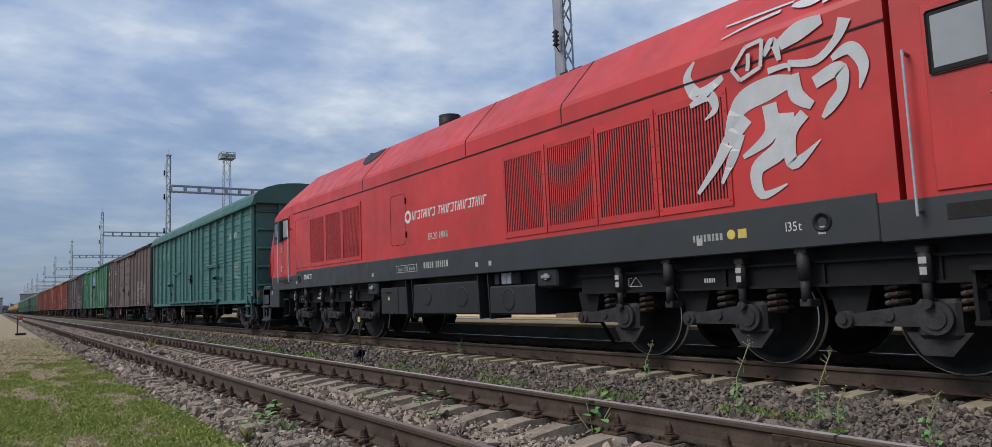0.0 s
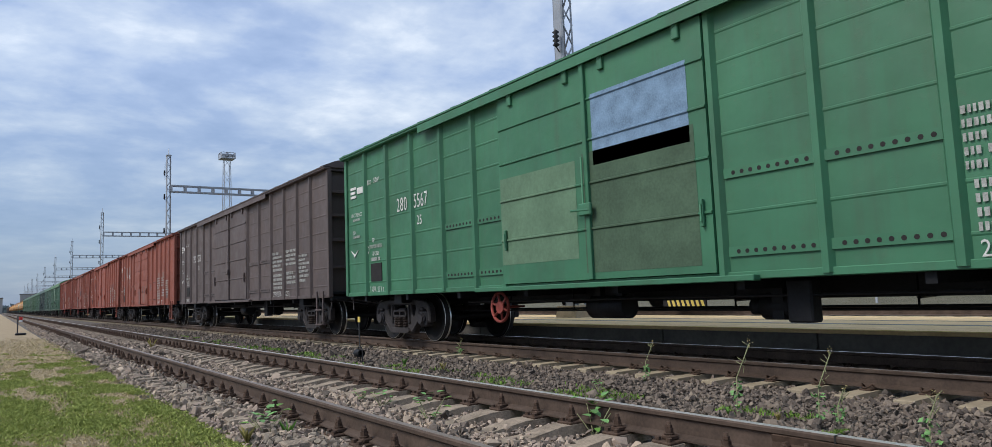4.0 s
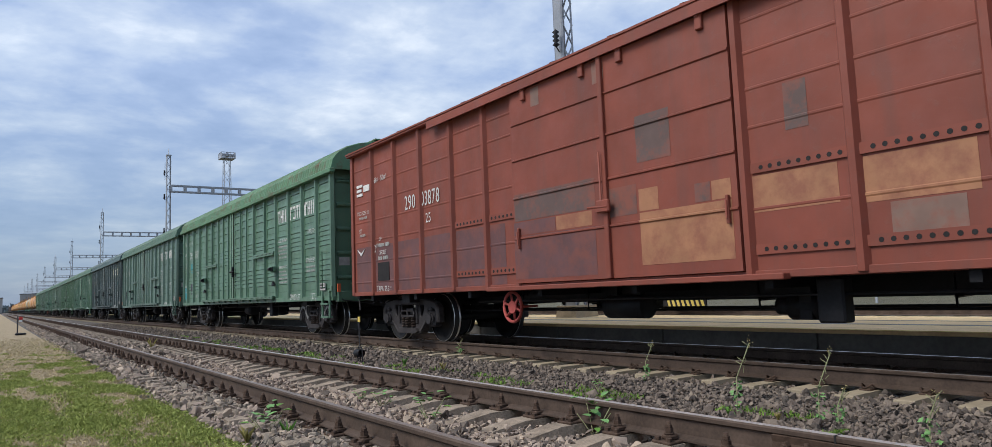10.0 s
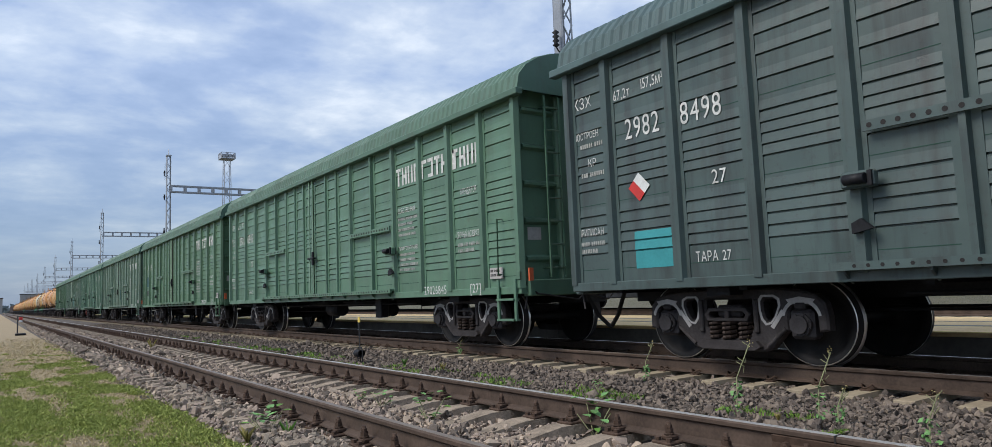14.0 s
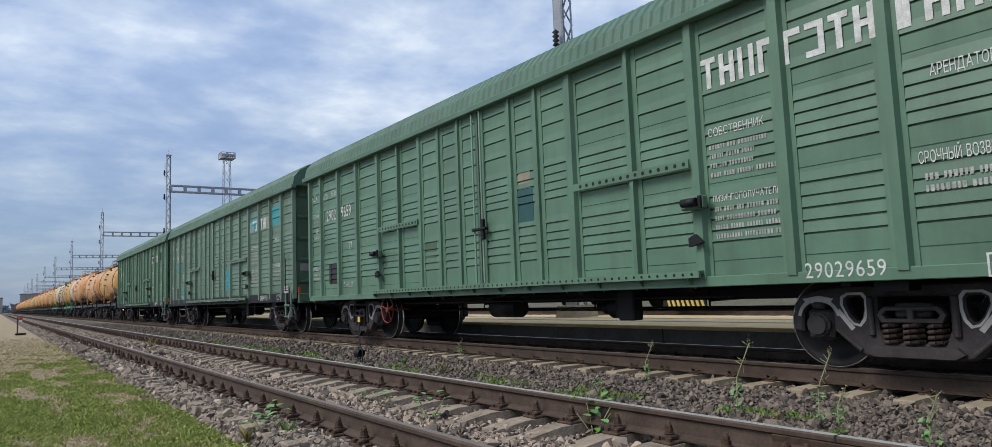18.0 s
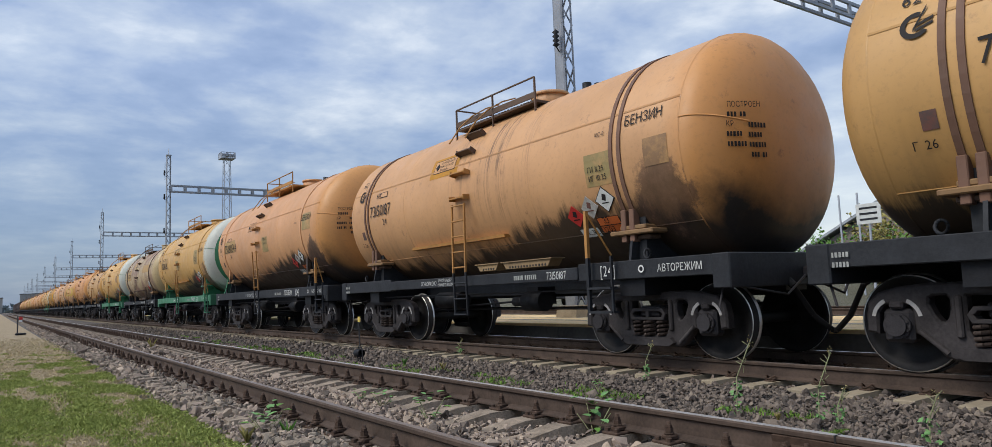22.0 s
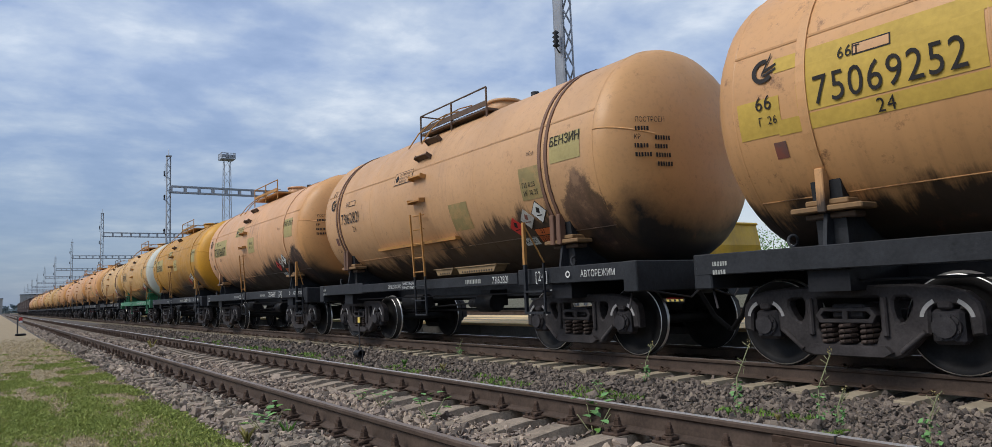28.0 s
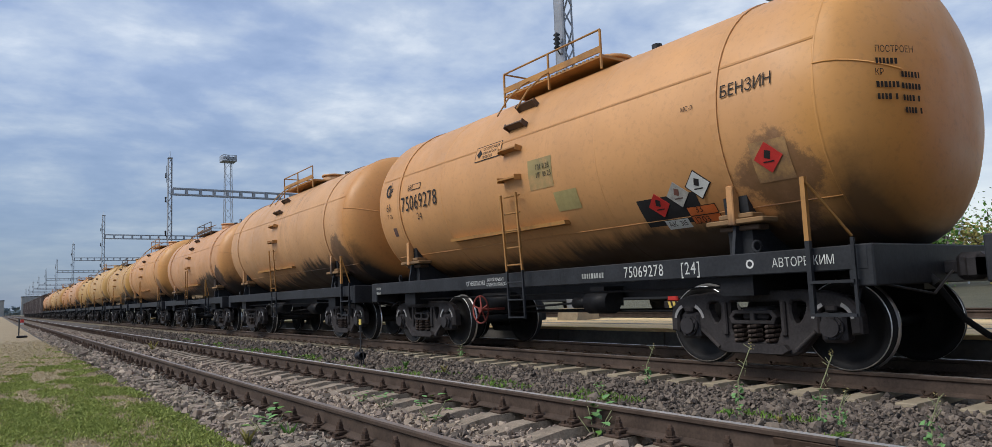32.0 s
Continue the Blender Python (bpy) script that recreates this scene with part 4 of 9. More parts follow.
    bogie(v, 2.70 - half)
    bogie(v, 16.05 - half)
    coupler(v, -half, -1)
    coupler(v, half, 1)
    g = Geo()
    for y in (0.84, 1.26):
        g.box(-1.56, -1.52, y - 0.025, y + 0.025, 0.30, 1.14, 0.006)
    for z in (0.30, 0.66):
        g.box(-1.60, -1.46, 0.84, 1.26, z, z + 0.03, 0.004)
    put("shunter_step", g.moved(0, -half, 0), color, v, "welded steel foot step")
    if wheel:
        spoked_wheel(v, wheel_at - half, 0.69, wheel)
    # pierced ventilation strips
    if holes:
        for (a, b) in ((5.10, 6.18), (6.30, 7.38), (11.72, 12.42), (12.58, 13.50)):
            for z in (1.28, 2.16):
                g = Geo().box(-0.012, 0, 0, b - a, -0.055, 0.055)
                st = put("vent_strip", g, color, v, "", pose(-1.482, a - half, z))
                h = Geo()
                n = int((b - a) / 0.11)
                for k in range(n):
                    h.cyl((-0.0145, 0.07 + k * 0.11, 0), 0.026, 0.002, "x", 8)
                tagged(put("vent_holes", h, "text_black", st), kind="stuff")
    for d0, d1, z0, z1, mt in patches:
        out = 7.5 < d0 < 11.8
        put("paint_patch", beaded_panel(d1 - d0, z0, z1, (1.75, 2.38, 2.98, 3.55) if out else SEAMS, 0.020 if out else 0.007, 0.001), mt, v, "", pose(-1.553 if out else -1.473, d0 - half, 0))
    if number:
        n0, n1 = number[:3], number[3:]
        side_text(v, n0, 15.40, num_z, 0.29, half, squeeze=0.70)
        side_text(v, n1, 14.73, num_z, 0.29, half, squeeze=0.67)
        side_text(v, "25", 14.56, 2.32, 0.19, half, squeeze=0.75)
        side_text(v, number, 4.90, 1.07, 0.15, half)
        side_text(v, "[25]", 3.80, 1.07, 0.15, half)
        side_text(v, "68т", 16.80, 3.42, 0.12, half, squeeze=0.75)
        side_text(v, "150м³", 16.50, 3.43, 0.12, half, squeeze=0.75)
        side_text(v, "ПОСТРОЕН 27", 17.70, 2.78, 0.085, half, squeeze=0.72)
        side_bars(v, 17.6, 2.74, 0.4, 1, half, seed=seed + 1)
        side_text(v, "КР", 17.6, 2.38, 0.085, half)
        side_bars(v, 17.6, 2.35, 0.35, 1, half, seed=seed + 2)
        side_text(v, "ДР", 16.62, 2.14, 0.08, half)
        side_bars(v, 16.74, 2.08, 0.62, 1, half, size=0.075, seed=seed + 3)
        side_text(v, "ПРОБЕГ", 16.60, 1.84, 0.085, half, squeeze=0.75)
        side_bars(v, 16.68, 1.80, 0.5, 1, half, size=0.075, seed=seed + 4)
        put("black_board", Geo().box(-1.4870, -1.474, 16.18 - half, 16.71 - half, 1.28, 1.67), "text_black", v)
        side_text(v, "ТАРА 25,3 т", 16.76, 1.05, 0.12, half, squeeze=0.7)
        # owner's mark as plain bars, and two small signs
        g = Geo()
        for k in range(3):
            g.box(-1.4885, -1.474, 17.42 - half + 0.05 * (k % 2), 17.72 - half, 3.42 - 0.1 * k, 3.48 - 0.1 * k)
        g.box(-1.4885, -1.474, 17.05 - half, 17.36 - half, 3.30, 3.44)
        put("owner_mark", g, "text_white", v)
        put("round_sign", Geo().lathe((-1.4885, 16.85 - half, 1.98), [(0, 0.085), (0, 0.07)], "x", 20), "text_white", v)
        put("winged_sign", Geo().prism([(17.75 - half, 2.02), (17.55 - half, 1.92), (17.35 - half, 2.02), (17.55 - half, 1.86)], -1.4885, -1.474, "x"), "text_white", v)
        side_bars(v, 4.95, 2.36, 0.85, 5, half, 0.07, 0.05, seed=seed + 5)
        side_bars(v, 4.90, 1.72, 0.8, 4, half, 0.075, 0.045, seed=seed + 6)
        side_bars(v, 3.78, 2.36, 0.85, 4, half, 0.07, 0.05, seed=seed + 7)
        side_bars(v, 3.72, 1.75, 0.75, 3, half, 0.08, 0.05, seed=seed + 8)
        side_bars(v, 2.72, 2.16, 0.8, 5, half, 0.065, 0.04, seed=seed + 9)
        side_bars(v, 2.66, 1.62, 0.7, 2, half, 0.07, 0.05, seed=seed + 10)
    return v


TEAL_RIBS = [1.38, 1.50, 1.62, 1.74, 1.86, 2.26, 2.39, 2.51, 2.64, 2.77, 3.10, 3.33, 3.58, 3.82]
RIB_Z = [1.41, 1.54, 1.67, 1.79, 1.93, 2.29, 2.41, 2.53, 2.65, 2.78, 3.13, 3.40, 3.63, 3.86]


def ribbed_panel(width, z0, z1, ribs):
    """A side sheet with bold rolled horizontal ribs."""
    pts = [(0.04, z0), (0.0, z0)]
    for z in ribs:
        if z0 + 0.06 < z < z1 - 0.03:
            pts += [(0.0, z - 0.018), (0.022, z - 0.015), (0.022, z - 0.001), (-0.011, z + 0.003), (0.0, z + 0.105)]
    g = Geo().prism(pts + [(0.0, z1), (0.04, z1)], 0.0, width)
    if len(pts) > 12:
        for a, b in ((0.0, 0.125), (width - 0.125, width)):
            g.box(-0.012, 0.030, a, b, z0 + 0.002, z1 - 0.002)
    return g


def roof_outline(lift=0.0, side=1.60, rise=0.79):
    pts = []
    for k in range(13):
        a = math.pi * k / 12
        pts.append((-(side + lift) * math.cos(a), 4.10 + (rise + lift) * math.sin(a) ** 0.85))
    return pts


def rib_boxcar(front, color, label, number, length=18.13, roof=None, frame=None, band=None, seed=0, ladder=True, brand=None, brand_box=None, wheel=None, wheel_at=11.68, placard=None, tara="27", smooth_roof=False, marks="full"):
    """Covered wagon with ribbed sheets, a round corrugated roof and plug doors."""
    v = vehicle("covered_wagon", front, length, label, "freight wagon", "covered wagons of the train")
    half = length / 2
    roof = roof or color
    frame = frame or color
    big = [0.66, 1.66, 2.71, 3.80, 4.93, 7.12, 11.56, 13.43, 14.55, 15.62, 16.73, 17.50]
    small = [5.95, 7.88, 8.56, 10.12, 10.80, 12.47]
    if smooth_roof:
        big = [0.80, 2.05, 3.15, 4.21, 5.31, 7.60, 11.75, 13.94, 15.07, 16.14, 17.23, 18.31]
        small = [6.35, 8.25, 8.85, 10.35, 11.0, 12.85]
    tail = big[-1]
    every = sorted(big + small + [9.45])
    for a, b in zip(every, every[1:]):
        w = b - a
        door = 7.0 < a < 11.5
        me = once(("ribbed_panel", round(w, 3), smooth_roof), lambda: ribbed_panel(w, 1.0, 4.06, TEAL_RIBS if smooth_roof else RIB_Z))
        put("side_panel", me, color, v, "", pose(-1.47 - (0.03 if door else 0), a - half, 0))
    for z in (1.19, 2.08, 2.95):
        put("sheet_seam", Geo().box(-1.4725, -1.469, 0.7 - half, tail - half, z - 0.004, z + 0.004), "shield", v)
    for d in big + small:
        wide = d in big
        g = once("post_wide" if wide else "post_slim", lambda: Geo().prism([(-1.46, -0.085), (-1.545, -0.05), (-1.545, 0.05), (-1.46, 0.085)] if wide else [(-1.46, -0.05), (-1.55, -0.03), (-1.55, 0.03), (-1.46, 0.05)], 0.99, 4.08, "z"))
        put("side_post", g, color, v, "", pose(0, d - half, 0))
    # door gap, rods and locks
    g = Geo().box(-1.53, -1.50, 9.42 - half, 9.48 - half, 1.05, 4.05)
    put("door_gap", g, "text_black", v)
    for d in (9.34, 9.58):
        put("lock_rod", Geo().bar((-1.575, d - half, 1.1), (-1.575, d - half, 4.0), 0.02), color, v)
    put("door_lock", Geo().box(-1.64, -1.56, 9.2 - half, 9.6 - half, 1.97, 2.02, 0.012).box(-1.62, -1.56, 9.28 - half, 9.36 - half, 1.82, 2.16, 0.01), "black", v, "door locking box with handle")
    for d, z in ((4.93, 1.87), (13.35, 1.85)):
        lb = put("latch_box", Geo().box(-1.66, -1.55, d - 0.16 - half, d + 0.16 - half, z - 0.08, z + 0.08, 0.02), color, v)
        put("latch_roller", Geo().cyl((-1.69, d - 0.10 - half, z), 0.05, 0.20, "y", 12).box(-1.68, -1.55, d - 0.15 - half, d - 0.11 - half, z - 0.07, z + 0.07), "black", lb)
        put("latch_hook", Geo().prism([(d - 0.09 - half, z - 0.46), (d + 0.11 - half, z - 0.50), (d + 0.11 - half, z - 0.40), (d + 0.02 - half, z - 0.36)], -1.61, -1.555, "x"), "black", v)
    for d0, d1 in ((5.0, 7.05), (11.6, 13.3)):
        st = put("door_guide", Geo().box(-1.575, -1.55, d0 - half, d1 - half, 2.30, 2.40), color, v)
        h = Geo()
        for k in range(int((d1 - d0) / 0.13)):
            h.cyl((-1.5775, d0 - half + 0.07 + 0.13 * k, 2.35), 0.026, 0.003, "x", 8)
        tagged(put("guide_holes", h, "text_black", st), kind="stuff")
    st = put("bottom_guide", Geo().prism([(-1.64, 1.01), (-1.64, 1.09), (-1.50, 1.09), (-1.50, 1.05), (-1.60, 1.05), (-1.60, 1.01)], 4.9 - half, 13.7 - half), color, v)
    h = Geo()
    for k in range(66):
        h.cyl((-1.6425, 5.0 - half + 0.13 * k, 1.05), 0.02, 0.003, "x", 6)
    tagged(put("guide_holes", h, "text_black", st), kind="stuff")
    for k in range(12):
        put("guide_bracket", once("guide_bracket", lambda: Geo().prism([(-1.60, 0.98), (-1.60, 1.02), (-1.46, 1.02), (-1.46, 0.88)], -0.012, 0.012)), color, v, "", pose(0, 5.1 - half + k * 0.77, 0))
    put("side_sill", Geo().box(-1.53, -1.40, 0.6 - half, tail + 0.05 - half, 0.90, 1.02 if not band else 1.16, 0.008), band or frame, v)
    put("far_sill", Geo().box(1.40, 1.53, 0.6 - half, tail + 0.05 - half, 0.90, 1.02, 0.008), band or frame, v)
    put("far_side_wall", Geo().box(1.43, 1.49, 0.62 - half, tail + 0.05 - half, 1.0, 4.08), color, v)
    # roof: arched sheet with rolled ribs and an eave strip
    if smooth_roof:
        put("roof", Geo().prism(roof_outline(rise=0.70), 0.42 - half, tail + 0.22 - half), roof, v, "round sheet-metal roof")
    else:
        def corrugated():
            g = Geo()
            steps = [0.42]
            while steps[-1] < tail + 0.05:
                y = steps[-1]
                steps += [y + 0.055, y + 0.085, y + 0.14, y + 0.17]
            vs, n = [], 13
            for i, y in enumerate(steps):
                lift = 0.024 if i % 4 in (2, 3) else 0.0
                vs += [(x, y, z) for x, z in roof_outline(lift)]
            fs = [(j * n + i, j * n + i + 1, (j + 1) * n + i + 1, (j + 1) * n + i) for j in range(len(steps) - 1) for i in range(n - 1)]
            fs += [tuple(range(n)), tuple(range((len(steps) - 1) * n, len(steps) * n))]
            return g.add(vs, fs)
        put("roof", once(("corrugated_roof", tail), corrugated), roof, v, "round corrugated roof", pose(0, -half, 0))
    put("eave", Geo().box(-1.635, -1.50, 0.40 - half, tail + 0.24 - half, 4.02, 4.13, 0.012), roof, v)
    if not smooth_roof:
        put("roof_walk", Geo().box(-0.35, 0.35, 0.5 - half, 5.6 - half, 4.95, 4.98).box(-0.33, -0.29, 0.6 - half, 5.5 - half, 4.87, 4.95), roof, v)
    # the leading end
    put("end_wall", Geo().box(-1.42, 1.42, 0.66 - half, 0.72 - half, 1.0, 4.2), color, v)
    put("rear_end_wall", Geo().box(-1.42, 1.42, tail - 0.06 - half, tail - half, 1.0, 4.2), color, v)
    for x in (-0.62, 0.62):
        put("end_post", Geo().box(x - 0.10, x + 0.10, 0.56 - half, 0.68 - half, 1.0, 4.15, 0.02), color, v)
    for z in (1.45, 2.05, 2.65, 3.25, 3.85):
        put("end_rib", once("end_rib_g", lambda: Geo().prism([(0.66, -0.06), (0.60, -0.02), (0.60, 0.02), (0.66, 0.06)], -1.38, 1.38, "x")), color, v, "", pose(0, -half, z))
    if ladder:
        la = Geo()
        for x in (-1.02, -0.72):
            la.bar((x, 0.47 - half, 1.15), (x, 0.47 - half, 4.08), 0.02, square=True)
        for k in range(8):
            la.bar((-1.02, 0.47 - half, 1.3 + 0.37 * k), (-0.72, 0.47 - half, 1.3 + 0.37 * k), 0.014)
        for z in (1.3, 2.6, 3.9):
            la.bar((-1.02, 0.47 - half, z), (-1.02, 0.66 - half, z), 0.015).bar((-0.72, 0.47 - half, z), (-0.72, 0.66 - half, z), 0.015)
        put("end_ladder", la, color, v, "narrow steel ladder on the wagon's end")
        put("end_handle", Geo().pipe([(-0.9, 0.60 - half, 4.42), (-0.9, 0.50 - half, 4.42), (-0.3, 0.50 - half, 4.46), (-0.3, 0.60 - half, 4.46)], 0.016), roof, v)
    g = Geo()
    for y in (0.72, 1.18):
        g.box(-1.58, -1.54, y - 0.03, y + 0.03, 0.48, 1.14, 0.006)
    for z in (0.48, 0.80):
        g.box(-1.62, -1.48, 0.72, 1.18, z, z + 0.035, 0.004)
    put("shunter_step", g.moved(0, -half, 0), frame, v, "welded steel foot step")
    put("hand_hold", Geo().pipe([(-1.48, 1.12 - half, 2.12), (-1.58, 1.12 - half, 2.12), (-1.58, 1.14 - half, 1.22), (-1.48, 1.14 - half, 1.22)], 0.013), frame, v)
    put("end_beam", Geo().box(-1.42, 1.42, 0.52 - half, 0.70 - half, 0.86, 1.12, 0.015), frame, v)
    put("end_beam", Geo().box(-1.42, 1.42, tail - 0.05 - half, tail + 0.12 - half, 0.86, 1.12, 0.015), frame, v)
    put("corner_mark", Geo().box(-1.44, -1.36, 0.50 - half, 0.53 - half, 1.10, 1.30), "orange", v)
    put("corner_lamp_bracket", Geo().box(-1.56, -1.48, 0.60 - half, 0.68 - half, 1.12, 1.26, 0.01), color, v)
    underframe(v, half, "black", 12.3, "rib")
    bogie(v, 2.87 - half, marks)
    bogie(v, length - 2.87 - half, marks)
    coupler(v, -half, -1)
    coupler(v, half, 1)
    if wheel:
        spoked_wheel(v, wheel_at - half, 0.66, wheel, 0.27, solid=False)
    if smooth_roof:
        for body, d, z, size, sq in (("2981", 16.07, 3.24, 0.23, 0.75), ("2799", 14.94, 3.24, 0.23, 0.75), ("24", 15.82, 1.99, 0.15, 0.85), ("ЛГ", 18.24, 3.42, 0.14, 0.8), ("66,7т", 17.08, 3.40, 0.10, 0.8),
                                     ("150м³", 16.72, 3.42, 0.10, 0.7), ("ПРИПИСАН", 14.74, 2.13, 0.075, 0.75), ("ПАНЯРЯЙ", 14.66, 2.03, 0.075, 0.75), ("ПОСТРОЕН", 18.2, 3.02, 0.07, 0.75), ("КР", 18.1, 2.2, 0.07, 0.8), ("ПРОБЕГ", 17.0, 1.93, 0.07, 0.75)):
            side_text(v, body, d, z, size, half, "text_worn", x=-1.4818, squeeze=sq)
        side_bars(v, 18.1, 2.96, 0.4, 1, half, 0.06, x=-1.4818, seed=seed)
        side_bars(v, 17.0, 2.12, 0.6, 1, half, 0.06, x=-1.4818, seed=seed + 1)
        side_bars(v, 14.78, 1.98, 0.65, 1, half, 0.065, x=-1.4818, seed=seed + 2)
        side_bars(v, 3.1, 2.3, 0.6, 5, half, 0.06, 0.05, x=-1.4818, seed=seed + 3)
    elif number:
        n0, n1 = number[:4], number[4:]
        side_text(v, n0, 16.42, 2.86, 0.28, half, x=-1.4818, squeeze=0.72)
        side_text(v, n1, 15.50, 2.86, 0.28, half, x=-1.4818, squeeze=0.72)
        side_text(v, tara, 15.1, 2.08, 0.17, half, x=-1.4818)
        side_text(v, number, 3.66, 0.95 if not band else 0.97, 0.16, half, x=-1.534)
        side_text(v, "[27]", 2.05, 0.95 if not band else 0.97, 0.16, half, x=-1.534)
        side_text(v, "КЗХ", 17.40, 3.46, 0.16, half, x=-1.4818)
        side_text(v, "67,2т", 16.60, 3.42, 0.14, half, x=-1.4818, squeeze=0.65)
        side_text(v, "157,5м³", 16.10, 3.46, 0.14, half, x=-1.4818, squeeze=0.62)
        side_text(v, "ПОСТРОЕН", 17.42, 3.02, 0.10, half, x=-1.4818, squeeze=0.66)
        side_bars(v, 17.3, 2.95, 0.5, 1, half, 0.06, x=-1.4818, seed=seed)
        side_text(v, "КР", 17.15, 2.62, 0.11, half, x=-1.4818)
        side_bars(v, 17.3, 2.54, 0.5, 1, half, 0.06, x=-1.4818, seed=seed + 1)
        side_text(v, "ПРИПИСАН", 17.42, 1.66, 0.10, half, x=-1.4818, squeeze=0.66)
        side_bars(v, 17.4, 1.58, 0.55, 2, half, 0.055, x=-1.4818, seed=seed + 2)
        side_text(v, "ТАРА " + tara, 15.40, 1.20, 0.12, half, x=-1.4818, squeeze=0.7)
        side_text(v, "АРЕНДАТОР", 2.36, 2.68, 0.11, half, x=-1.4818, squeeze=0.55)
        side_text(v, "СРОЧНЫЙ ВОЗВРАТ", 2.52, 1.92, 0.11, half, x=-1.4818, squeeze=0.47)
        side_bars(v, 2.48, 1.83, 0.72, 2, half, 0.06, x=-1.4818, seed=seed + 3)
        side_text(v, "СОБСТВЕННИК", 4.76, 2.62, 0.095, half, x=-1.4818, squeeze=0.75)
        side_bars(v, 4.76, 2.52, 0.85, 4, half, 0.052, 0.055, x=-1.4818, seed=seed + 4)
        side_text(v, "ЛИЗИНГОПОЛУЧАТЕЛЬ", 4.76, 1.86, 0.075, half, x=-1.4818, squeeze=0.72)
        side_bars(v, 4.74, 1.80, 0.85, 4, half, 0.052, 0.05, x=-1.4818, seed=seed + 5)
        put("data_plate", Geo().box(-1.51, -1.497, 1.12 - half, 1.48 - half, 1.16, 1.34), "white_mark", v, "small white data plate")
        side_bars(v, 1.46, 1.31, 0.30, 2, half, 0.04, 0.03, "text_black", x=-1.512, seed=seed + 6)
        put("end_plate", Geo().box(-1.32, -1.05, 0.655 - half, 0.66 - half, 1.75, 1.95), "white_mark", v)
    if placard:
        d, z = placard
        m = pose(-1.484, d - half, z) @ Matrix.Rotation(radians(45), 4, "X")
        for nm, z0, z1, mt in (("placard_top", 0.0, 0.13, "placard_white"), ("placard_foot", -0.13, 0.0, "placard_red")):
            put(nm, Geo().prism([(0, -z0 * 0), (0.13 if z1 > 0 else -0.13, 0), (0.13, 0.13) if z1 > 0 else (-0.13, -0.13), (0, 0.13 if z1 > 0 else -0.13)], -0.002, 0.002, "x"), mt, v, "", m)
        put("placard_side", Geo().prism([(0, 0), (-0.13, 0), (-0.13, 0.13), (0, 0.13)], -0.002, 0.002, "x"), "placard_white", v, "", m)
        put("placard_side", Geo().prism([(0, 0), (0, -0.13), (0.13, -0.13), (0.13, 0)], -0.002, 0.002, "x"), "placard_red", v, "", m)
    if brand_box:
        for d0, d1, z0, z1, mt in brand_box:
            put("paint_patch", ribbed_panel(d1 - d0, z0, z1, [q for q in RIB_Z if z0 + 0.06 < q < z1 - 0.04]), mt, v, "", pose(-1.4735 - (0.03 if 7.0 < d0 < 11.5 else 0), d0 - half, 0))
    if brand:
        for words, d, size in brand:
            brand_blocks(v, d, 3.18, [words], size, half, x=-1.4822)
    return v

